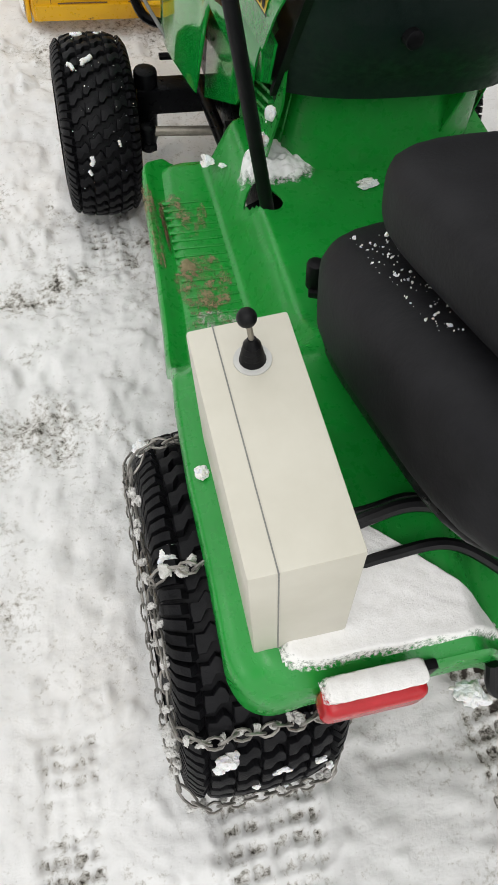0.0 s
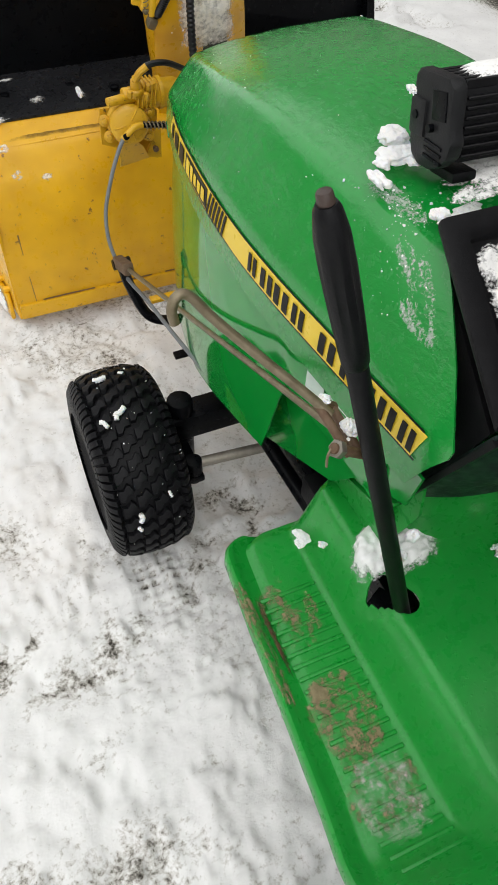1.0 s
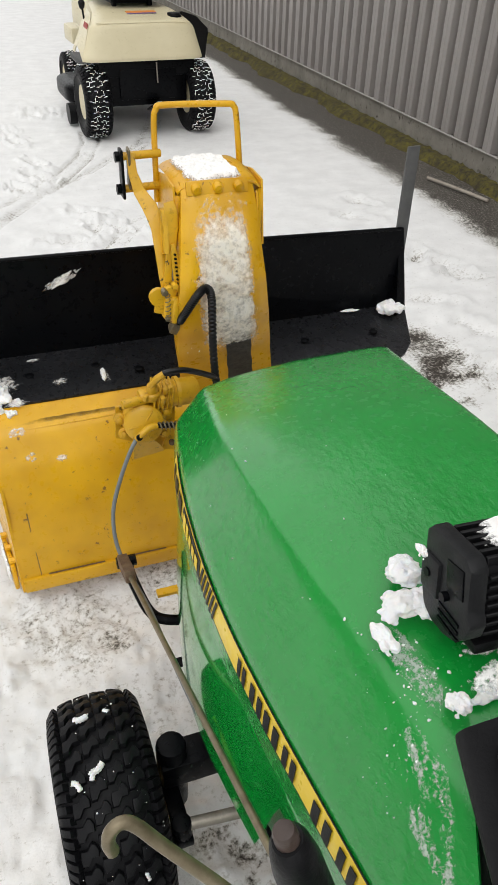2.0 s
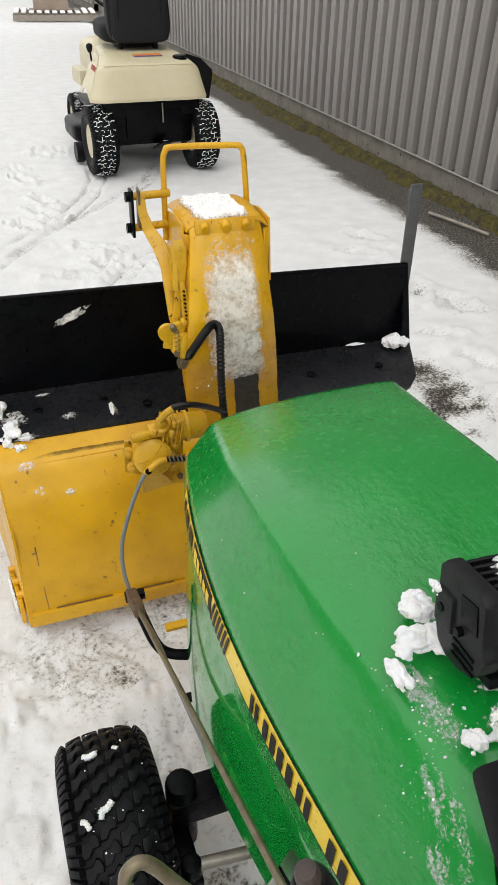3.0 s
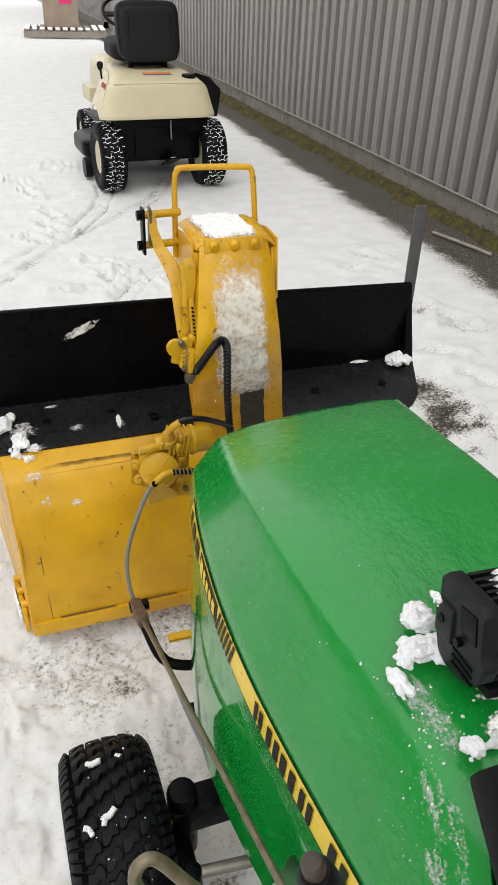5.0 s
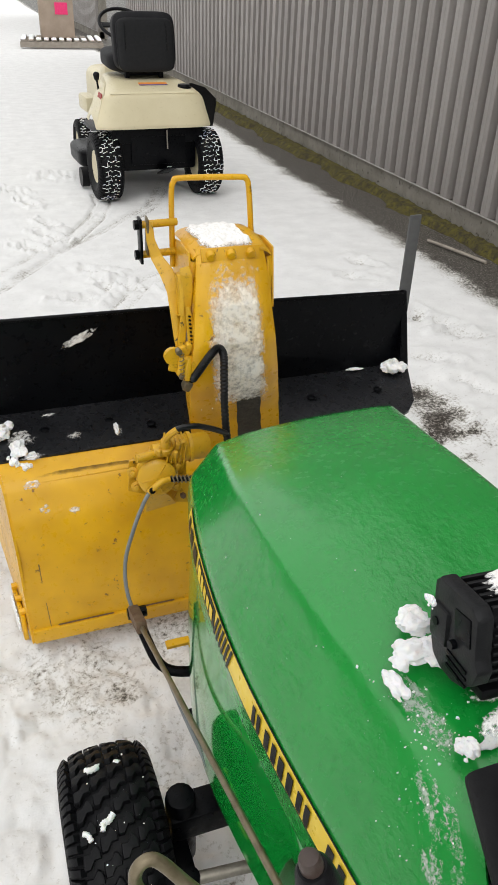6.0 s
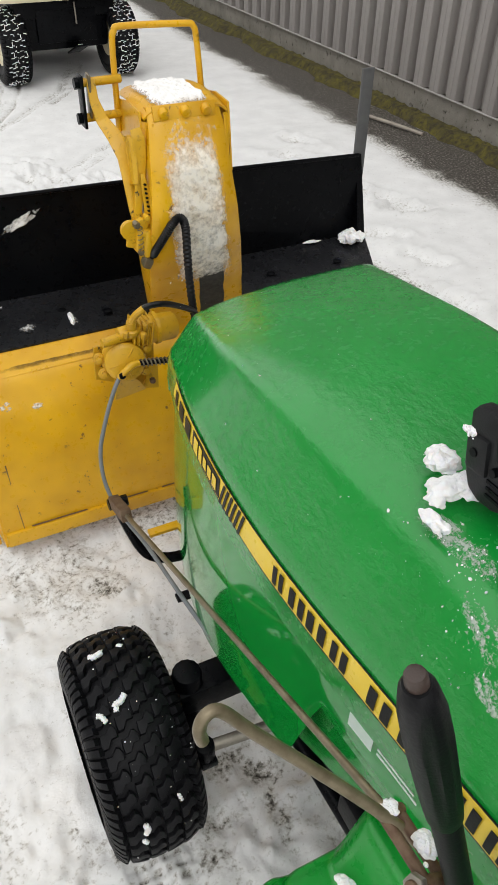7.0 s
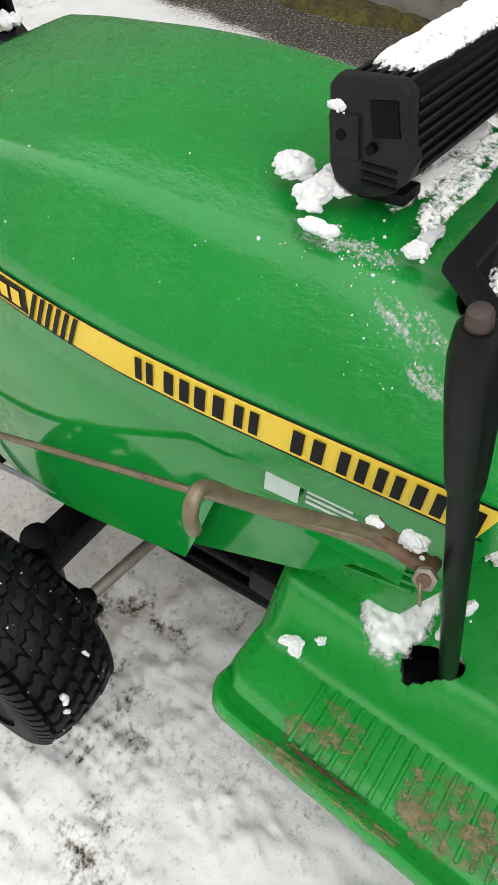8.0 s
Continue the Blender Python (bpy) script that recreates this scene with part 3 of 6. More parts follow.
SIDE = [(0.6, -0.262), (0.74, -0.272), (0.88, -0.289), (1.0, -0.303), (1.1, -0.311), (1.2, -0.31), (1.3, -0.299), (1.38, -0.281), (1.45, -0.259), (1.52, -0.235)]
RIDGE_L = [(0.72, -0.208), (0.78, -0.22), (0.83, -0.228), (0.9, -0.237), (1.0, -0.248), (1.1, -0.254), (1.2, -0.252), (1.3, -0.244), (1.4, -0.226), (1.45, -0.214), (1.52, -0.196)]
RIDGE_R = [(0.72, 0.06), (0.8, 0.066), (1.0, 0.072), (1.1, 0.074), (1.2, 0.08), (1.3, 0.09), (1.4, 0.108), (1.45, 0.122), (1.52, 0.142)]
RIDGE_Z = [(0.5, 0.912), (0.74, 0.915), (0.8, 0.921), (0.9, 0.923), (1.0, 0.921), (1.1, 0.916), (1.2, 0.903), (1.3, 0.884), (1.4, 0.854), (1.45, 0.836), (1.52, 0.81)]
RIDGE_RZ = [(0.5, 0.922), (0.74, 0.925), (0.8, 0.934), (0.9, 0.94), (1.0, 0.942), (1.1, 0.936), (1.17, 0.926), (1.22, 0.917), (1.28, 0.905), (1.34, 0.891), (1.41, 0.872), (1.45, 0.856), (1.52, 0.834)]
LIP_Z = [(0.5, 0.705), (1.0, 0.707), (1.15, 0.718), (1.45, 0.735)]
Y_REAR, Y_NOSE = 0.74, 1.45


def chaikin(p, times):
    for _ in range(times):
        q = [p[0]]
        for a, b in zip(p, p[1:]):
            q += [(a[0] * 0.75 + b[0] * 0.25, a[1] * 0.75 + b[1] * 0.25), (a[0] * 0.25 + b[0] * 0.75, a[1] * 0.25 + b[1] * 0.75)]
        p = q + [p[-1]]
    return p


def hood_half(y, side):
    """Half a cross-section from the lip to the flat top's middle, as (x, height), with a softly rounded ridge."""
    left = curve_at(y, RIDGE_L)
    right = curve_at(y, RIDGE_R)
    mid, ridge = (left + right) / 2, (left if side < 0 else right)
    s = curve_at(y, SIDE) if side < 0 else right + (left - curve_at(y, SIDE))
    rz, lip = curve_at(y, RIDGE_Z if side < 0 else RIDGE_RZ), curve_at(y, LIP_Z)
    top = (curve_at(y, RIDGE_Z) + curve_at(y, RIDGE_RZ)) / 2 + 0.012
    up = lip + min(0.086, (rz - lip) * 0.46)
    between = lambda f: (s + (ridge - s) * f, up + (rz - up) * f)
    p = [(s + side * 0.005, lip), (s + side * 0.004, lip + 0.012), (s + side * 0.001, up), between(0.25), between(0.5), between(0.75), between(0.93), (ridge - side * 0.004, rz + 0.002), (ridge - side * 0.02, rz + 0.005), (ridge + (mid - ridge) * 0.3, rz + 0.007 + (top - rz - 0.007) * 0.3), (ridge + (mid - ridge) * 0.6, rz + 0.007 + (top - rz - 0.007) * 0.65), (mid, top)]
    return chaikin(p, 2)


def hood_section(y):
    return hood_half(y, -1)


def hood_rear(z):
    """How far back the hood's edge reaches at a height."""
    return lerp_at(z, [(0.6, 0.655), (0.7, 0.615), (0.76, 0.588), (0.8, 0.566), (0.86, 0.63), (0.905, 0.69), (0.925, 0.728), (1.0, 0.738)])


def hood_x(y, z, side=-1):
    back = hood_rear(z)
    p = hood_half(Y_REAR + (Y_NOSE - Y_REAR) * max(0.0, (y - back) / (Y_NOSE - back)), side)
    return float(np.interp(z, [a[1] for a in p], [a[0] for a in p]))


def hood_shell():
    n = 60
    rows = []
    for i in range(n + 1):
        t = (i / n) ** 0.9
        y = Y_REAR + (Y_NOSE - Y_REAR) * t
        row = []
        for side in (-1, 1):
            half = []
            for x, z in hood_half(y, side):
                back = hood_rear(z)
                yy = back + (Y_NOSE - back) * t
                bow = 0.006 * max(0, t - 0.8) / 0.2 * (1 - min(1, abs(x + 0.06) / 0.2) ** 2)
                half.append((x, yy + bow, z))
            row += half if side < 0 else half[-2::-1]
        rows.append(row)
    # the nose rolls over and drops to the grille
    for k, (ahead, down, pull) in enumerate(((0.004, 0.005, 0.998), (0.007, 0.016, 0.99), (0.009, 0.045, 0.985), (0.012, 0.16, 0.98))):
        rows.append([((x + 0.06) * pull - 0.06, y + ahead, max(min(z, 0.7), z - down)) for x, y, z in rows[n]])
    bm = bmesh.new()
    g = [[bm.verts.new(p) for p in r] for r in rows]
    for a, b in zip(g, g[1:]):
        for k in range(len(a) - 1):
            bm.faces.new((a[k], a[k + 1], b[k + 1], b[k]))
    bmesh.ops.recalc_face_normals(bm, faces=bm.faces)
    bmesh.ops.solidify(bm, geom=bm.faces[:], thickness=0.003)
    return bm


hood = part("hood", hood_shell(), GREEN, tractor, "wet glossy green sheet-metal hood")
part("grille", box((0.3, 0.03, 0.3), (-0.06, 1.44, 0.55), bevel=0.01), PLASTIC, tractor)


def lip_x(y, s):
    return curve_at(y, SIDE) if s < 0 else curve_at(y, RIDGE_R) + curve_at(y, RIDGE_L) - curve_at(y, SIDE)


def side_panel(s):
    """Engine side panel below the hood's lip."""
    def fn(u, v):
        y = 0.66 + (1.43 - 0.66) * u
        low = lerp_at(y, [(0.6, 0.6), (0.88, 0.62), (0.886, 0.6), (0.928, 0.43), (1.05, 0.408), (1.2, 0.372), (1.35, 0.378), (1.45, 0.39)])
        top = lerp_at(y, LIP_Z) + 0.004
        z = low + (top - low) * v
        return lip_x(y, s) + s * (-0.008 + 0.006 * math.sin(math.pi * v) + 0.012 * (1 - v)), y, z
    return sheet(fn, 60, 12, 0.003)


for s in (-1, 1):
    part("side_panel", side_panel(s), PANEL_GREEN, tractor, "glossy green engine side panel")
    px = -0.264 if s < 0 else 0.09
    part("lower_panel", plate([(px, 1.0, 0.372), (px, 1.0, 0.715), (px, 0.6, 0.72), (px, 0.612, 0.655), (px, 0.7, 0.606), (px, 0.766, 0.515)], 0.004, (-s, 0, 0)), PANEL_GREEN, tractor)
    px -= s * 0.026
    inner = part("louvre_panel", plate([(px, 0.83, 0.45), (px, 0.83, 0.7), (px, 0.62, 0.7), (px, 0.61, 0.62), (px, 0.66, 0.47)], 0.004, (-s, 0, 0)), DECK_GREEN, tractor)
    for k in range(5):
        # pressed louvres behind the panel
        part("louvre", box((0.012, 0.14, 0.007), (px + s * 0.004, 0.712, 0.545 + 0.016 * k), (-20, 0, 0), bevel=0.003), DECK_GREEN, inner)
    part("frame_rail", box((0.04, 1.32, 0.09), (-0.07 + s * 0.13, 0.76, 0.33), bevel=0.004), BLACK_STEEL, tractor)


def band(y0, y1, z0, z1, off, n, side=-1, slant=0.0):
    """A thin strip lying on the hood's side, following two heights along it."""
    def fn(u, v):
        y = y0 + (y1 - y0) * u
        z = z0(y) + (z1(y) - z0(y)) * v
        y += slant * (v - 0.5)
        return hood_x(y, z, side) + side * off, y, z
    return sheet(fn, n, 3, 0.0006)


high_z = lambda y: lerp_at(y, [(0.58, 0.797), (0.7, 0.794), (0.9, 0.79), (1.0, 0.791), (1.1, 0.794), (1.2, 0.795), (1.35, 0.79)])
low_z = lambda y: high_z(y) - lerp_at(y, [(0.6, 0.042), (1.0, 0.04), (1.2, 0.036), (1.35, 0.03)])
for s in (-1, 1):
    stripe = part("hood_stripe", band(0.608, 1.36, low_z, high_z, 0.0022, 90, s, -0.012), STRIPE, tractor, "yellow hood stripe with black bars")
    part("stripe_edge", band(0.608, 1.36, lambda y: high_z(y), lambda y: high_z(y) + 0.0022, 0.0022, 60, s), PLASTIC, stripe)
    part("stripe_edge", band(0.608, 1.36, lambda y: low_z(y) - 0.0022, lambda y: low_z(y), 0.0022, 60, s), PLASTIC, stripe)
    for y, w in ((0.614, 0.024), (0.648, 0.03), (0.687, 0.027), (0.722, 0.029), (0.765, 0.034), (0.834, 0.027), (0.872, 0.034), (0.912, 0.03), (0.955, 0.022)):
        for a, b in ((0.0, 0.36), (0.62, 0.98)):
            part("stripe_bar", band(y + a * w, y + b * w, lambda q: low_z(q) + 0.006, lambda q: high_z(q) - 0.006, 0.0042, 3, s), PLASTIC, stripe)
    for k in range(6):
        part("stripe_bar", band(1.056 + 0.0115 * k, 1.0615 + 0.0115 * k, low_z, high_z, 0.0042, 2, s, -0.012), PLASTIC, stripe)
    field = part("stripe_field", band(1.127, 1.236, lambda q: low_z(q) + 0.003, lambda q: high_z(q) - 0.003, 0.0032, 20, s), PLASTIC, stripe)
    for y, w, m in ((1.136, 0.013, 0.009), (1.155, 0.012, 0.01), (1.174, 0.011, 0.01), (1.192, 0.012, 0.007), (1.21, 0.016, 0.006)):
        part("stripe_bar", band(y, y + w, lambda q, m=m: low_z(q) + m, lambda q, m=m: high_z(q) - m, 0.0046, 3, s), STRIPE, field)
    for y, w in ((1.248, 0.026), (1.287, 0.024), (1.326, 0.014)):
        part("stripe_bar", band(y, y + w, lambda q: low_z(q) + 0.004, lambda q: high_z(q) - 0.004, 0.0042, 3, s), PLASTIC, stripe)


def on_panel(y0, y1, z0, z1, off):
    """A flat label following the side panel."""
    return sheet(lambda u, v: (lip_x(y0 + (y1 - y0) * u, -1) - off, y0 + (y1 - y0) * u, z0 + (z1 - z0) * v), 6, 2, 0.0008)


sticker = part("warning_label", on_panel(0.786, 0.825, 0.668, 0.71, 0.0105), PALE, tractor, "small pale printed label")
for k in range(4):
    part("print_bar", on_panel(0.715 + 0.006 * k, 0.778, 0.676 + 0.0085 * k, 0.68 + 0.0085 * k, 0.0105), PALE, sticker)


# ---- dashboard, pedestal, steering ----
def dash_top():
    bm = bmesh.new()
    rim = 0.028
    outer = [(-0.222, 0.733, 0.952), (0.14, 0.733, 0.952), (0.165, 0.55, 0.842), (-0.245, 0.55, 0.842)]
    inner = [(-0.195, 0.712, 0.94), (0.115, 0.712, 0.94), (0.135, 0.57, 0.853), (-0.212, 0.57, 0.853)]
    o = [bm.verts.new(p) for p in outer]
    t = [bm.verts.new((x, y, z + 0.012)) for x, y, z in outer]
    i = [bm.verts.new((x, y, z + 0.012)) for x, y, z in inner]
    d = [bm.verts.new((x, y, z - 0.006)) for x, y, z in inner]
    for a, b in ((o, t), (t, i), (i, d)):
        for k in range(4):
            bm.faces.new((a[k], a[(k + 1) % 4], b[(k + 1) % 4], b[k]))
    bm.faces.new(d)
    bm.faces.new(o[::-1])
    bmesh.ops.recalc_face_normals(bm, faces=bm.faces)
    bmesh.ops.bevel(bm, geom=[e for e in bm.edges], offset=0.005, segments=2, profile=0.6, affect="EDGES")
    return bm


part("dash_panel", dash_top(), PLASTIC, tractor, "black plastic dashboard dusted with snow")


def fascia(u, v):
    x = -0.245 + 0.41 * u
    e = abs(2 * u - 1) ** 3
    z = 0.842 - 0.222 * v
    y = 0.549 + (0.05 * v) + 0.055 * e * v - 0.03 * (1 - e) * math.sin(math.pi * min(1, v * 1.2))
    return x * (1 - 0.02 * v), y, z + 0.012 * v * (1 - e)


part("dash_fascia", sheet(fascia, 30, 10, 0.004), DASH, tractor, "dark green curved dash fascia")
part("dash_side", plate([(-0.21, 0.722, 0.915), (-0.238, 0.56, 0.83), (-0.238, 0.645, 0.6), (-0.24, 0.71, 0.63), (-0.22, 0.73, 0.8)], 0.006, (1, 0, 0)), PLASTIC, tractor)
part("fascia_edge", sheet(lambda u, v: (-0.247 + 0.012 * v, 0.552 + 0.1 * u - 0.004, 0.838 - 0.22 * u), 8, 2, 0.008), PLASTIC, tractor)
part("ignition_switch", rod((-0.1, 0.52, 0.765), (-0.1, 0.55, 0.76), 0.013, bevel=0.003), PLASTIC, tractor)
part("throttle_knob", box((0.04, 0.015, 0.012), (-0.188, 0.563, 0.872), (-25, 0, 4), bevel=0.005), RED_KNOB, tractor, "red plastic throttle knob")


def pedestal(u, v):
    a = math.pi * u
    x = -0.03 - 0.17 * math.cos(a)
    y = 0.70 - 0.075 * math.sin(a) ** 0.7
    return x, y + 0.02 * v, 0.46 + 0.2 * v


part("pedestal", sheet(pedestal, 30, 6, 0.004), DECK_GREEN, tractor, "green steering pedestal")
for s in (-1, 1):
    part("pedestal_side", plate([(-0.03 + s * 0.17, 0.7, 0.46), (-0.03 + s * 0.2, 0.8, 0.46), (-0.03 + s * 0.2, 0.72, 0.66), (-0.03 + s * 0.17, 0.66, 0.66)], 0.003, (s, 0, 0)), DECK_GREEN, tractor)

steer = new("steering_wheel")
steer.parent = tractor
steer.matrix_basis = pose(-0.06, 0.505, 1.02, 33, 0, 0)
bm = tube([(0.185 * math.cos(a), 0.185 * math.sin(a), 0) for a in (2 * math.pi * k / 48 for k in range(49))], 0.0145, seg=12, straight=True)
part("steering_rim", bm, PLASTIC, steer, local=True)
part("hub", lathe([(-0.03, 0.03), (-0.02, 0.05), (0.0, 0.055), (0.012, 0.04)], 28, (0, 0, 0), "Z"), PLASTIC, steer, local=True)
for a in (90, 210, 330):
    c, q = math.cos(radians(a)), math.sin(radians(a))
    part("spoke", box((0.15, 0.034, 0.01), (0.105 * c, 0.105 * q, -0.006), (0, 0, a), bevel=0.004), PLASTIC, steer, local=True)
part("steering_column", rod((-0.05, 0.57, 0.84), (-0.06, 0.51, 1.015), 0.024), PLASTIC, tractor)


# ---- fender deck ----
def deck_left(y):
    return lerp_at(y, [(-0.3, 0.47), (-0.2, 0.476), (-0.1, 0.477), (0.06, 0.478), (0.17, 0.473), (0.3, 0.458), (0.4, 0.447), (0.54, 0.437), (0.65, 0.431), (0.797, 0.419)])


RIGHT = 0.78


def smooth(t):
    t = max(0.0, min(1.0, t))
    return t * t * (3 - 2 * t)


def deck_z(x, y):
    """Height of the pressed deck: sunken footrests, raised tunnel, wheel humps behind."""
    e = deck_left(y) - abs(x)
    tread = 0.383 + 0.012 * smooth(1 - e / 0.02)
    groove = -0.006 * math.exp(-((e - 0.03) / 0.007) ** 2)
    inner = smooth((0.30 - abs(x)) / 0.055 + 0.25)
    foot = tread + groove + inner * (0.472 - 0.383)
    hump = 0.556 - 0.035 * smooth(-(y + 0.02) / 0.16) - 0.018 * smooth(1 - e / 0.035)
    seat_well = smooth((0.22 - abs(x)) / 0.06)
    back = hump + seat_well * (-0.05)
    t = smooth((0.345 - y) / 0.15)
    return foot * (1 - t) + back * t


def on_slot(x, y):
    """Place on the rim of the lever's rounded slot that lies nearest, and whether the point is inside."""
    c, d = math.cos(radians(28)), math.sin(radians(28))
    u, v = (x + 0.252) * c + (y - 0.59) * d, -(x + 0.252) * d + (y - 0.59) * c
    core = max(-0.018, min(0.018, v))
    r = math.hypot(u, v - core)
    if r < 1e-6:
        return (x, y), True
    u2, v2 = u / r * 0.019, core + (v - core) / r * 0.019
    return (-0.252 + u2 * c - v2 * d, 0.59 + u2 * d + v2 * c), r < 0.019


def deck_mesh():
    bm = bmesh.new()
    nx = 150
    y0, y1 = -0.192, 0.803
    turn_r, turn_f = 0.05, 0.034
    ys = np.concatenate([y0 + turn_r * (1 - np.cos(np.linspace(0, math.pi / 2, 10))), np.arange(y0 + turn_r + 0.007, y1 - turn_f - 0.003, 0.0072), y1 - turn_f * (1 - np.cos(np.linspace(math.pi / 2, 0, 9)))])
    g = []
    for y in ys:
        y = float(y)
        full = deck_left(y)
        w = full
        for s, r in (((y - y0) / turn_r, turn_r), ((y1 - y) / turn_f, turn_f)):
            if s < 1:
                w -= r * (1 - math.sqrt(max(0.0, 1 - (1 - s) ** 2)))
        row = []
        for i in range(nx + 1):
            u = 2 * i / nx - 1
            x = w * math.copysign(abs(u) ** 0.9, u)
            z = deck_z(x * full / w, y) - 0.02 * (1 - smooth((y - y0) / 0.03)) - 0.008 * (1 - smooth((y1 - y) / 0.02))
            row.append(bm.verts.new((x if x < 0 else x * RIGHT, y, z)))
        g.append(row)
    ny = len(g) - 1
    rim = set()
    for j in range(ny):
        for i in range(nx):
            quad = (g[j][i], g[j][i + 1], g[j + 1][i + 1], g[j + 1][i])
            if sum(on_slot(v.co.x, v.co.y)[1] for v in quad) >= 1:
                rim.update(quad)
                continue
            bm.faces.new(quad)
    for v in rim:
        if v.link_faces:
            (v.co.x, v.co.y), _ = on_slot(v.co.x, v.co.y)
            v.co.z -= 0.002
    bmesh.ops.delete(bm, geom=[v for v in rim if not v.link_faces], context="VERTS")
    # one skirt runs round the whole edge
    loop = [r[0] for r in g[::-1]] + g[0][1:-1] + [r[-1] for r in g] + g[-1][-2:0:-1]
    n = len(loop)
    outs = []
    for k in range(n):
        d = loop[(k + 1) % n].co - loop[k - 1].co
        outs.append(Vector((d.y, -d.x, 0)).normalized())
    if outs[0].x > 0 and outs[len(g) // 2].x > 0:
        outs = [-o for o in outs]
    last = loop
    for out, down in ((0.003, 0.1), (0.0055, 0.3), (0.006, 1.0)):
        ring = []
        for v, o in zip(loop, outs):
            depth = 0.026 + 0.034 * smooth((-0.13 - v.co.y) / 0.05) + 0.009 * smooth((v.co.y - 0.77) / 0.02)
            ring.append(bm.verts.new(v.co + o * out - Vector((0, 0, depth * down))))
        for k in range(n):
            bm.faces.new((last[k], last[(k + 1) % n], ring[(k + 1) % n], ring[k]))
        last = ring
    bmesh.ops.recalc_face_normals(bm, faces=bm.faces)
    bmesh.ops.solidify(bm, geom=bm.faces[:], thickness=0.003)
    return bm


deck = part("fender_deck", deck_mesh(), DECK_GREEN, tractor, "green pressed-steel fender deck with footrests")
for s in (-1, 1):
    for k in range(22):
        y = 0.3 + 0.0185 * k
        if k in (5,):
            continue
        part("tread_rib", box((0.09 if s < 0 else 0.062, 0.0065, 0.006), (-0.36 if s < 0 else 0.243, y, deck_z(0.36, y) - 0.0008), bevel=0.0028, seg=3), DECK_GREEN, deck)
    part("bracket", box((0.04, 0.05, 0.05), (-0.07 + s * 0.17, 0.825, 0.4), bevel=0.004), PLASTIC, tractor)

# tail lamps under the fender's rear edge
for s in (-1, 1):
    lamp = part("tail_lamp", box((0.116, 0.034, 0.05), (-0.338 if s < 0 else 0.215, -0.212, 0.5), (0, 0, 0), bevel=0.014, seg=4), RED, tractor, "red plastic tail reflector")
    part("lamp_base", box((0.11, 0.012, 0.035), (-0.312 if s < 0 else 0.21, -0.196, 0.49), bevel=0.003), PLASTIC, lamp)


# ---- seat ----
def pad(sx, sy, sz, at, turn, power=4.0, dish=0.0):
    """A cushion: rounded block with softened corners and a dished top."""
    bm = bmesh.new()
    bmesh.ops.create_cube(bm, size=2)
    bmesh.ops.subdivide_edges(bm, edges=bm.edges[:], cuts=11, use_grid_fill=True)
    for v in bm.verts:
        c = v.co
        k = (abs(c.x) ** power + abs(c.y) ** power + abs(c.z) ** power) ** (1 / power)
        c /= k
        if c.z > 0:
            c.z -= dish * (1 - min(1, c.x ** 2 * 1.4)) * (1 - min(1, c.y ** 2))
        c.x, c.y, c.z = c.x * sx / 2, c.y * sy / 2, c.z * sz / 2
    bmesh.ops.transform(bm, matrix=pose(*at, *turn), verts=bm.verts)
    return bm


seat = new("seat")
seat.parent = tractor
seat.matrix_basis = pose(0, 0.1, 0.5)
# the seat is tipped forward, its backrest folded down over the cushion
part("cushion", pad(0.52, 0.54, 0.15, (-0.064, 0.026, 0.743), (-23, 0, 0), 4.4, 0.12), VINYL, seat, "black vinyl cushion dusted with snow")
part("backrest", pad(0.43, 0.5, 0.1, (-0.066, 0.022, 0.872), (-20, 0, 0), 4.6, 0.0), VINYL, seat, "black vinyl backrest folded forward")
# pan added below the cushion so that the deck under it darkens
part("shade_pan", pad(0.47, 0.48, 0.09, (-0.064, 0.04, 0.668), (-23, 0, 0), 5.0), BLACK_STEEL, seat, "black pan added under the cushion to shade the deck")
part("seat_bracket", box((0.2, 0.26, 0.03), (-0.08, 0.06, 0.64), (-23, 0, 0), bevel=0.008), BLACK_STEEL, seat)
for s in (-1, 1):
    part("seat_hinge", box((0.03, 0.06, 0.1), (-0.08 + s * 0.08, 0.22, 0.535), bevel=0.006), BLACK_STEEL, seat)
    part("seat_spring", lathe([(0.0, 0.022), (0.13, 0.02)], 16, (-0.08 + s * 0.07, 0.0, 0.5), "Z"), BLACK_STEEL, seat)
part("adjuster_lever", box((0.1, 0.026, 0.012), (-0.215, 0.308, 0.535), (0, 0, -20), bevel=0.004), PLASTIC, seat)
part("adjuster_knob", rod((-0.255, 0.327, 0.535), (-0.257, 0.33, 0.58), 0.011, 0.0135, bevel=0.005), PLASTIC, seat)


# ---- front axle, lift lever, rods ----
part("front_axle", box((0.62, 0.055, 0.06), (-0.07, FY, 0.262), bevel=0.006), BLACK_STEEL, tractor, "black steel front axle beam")
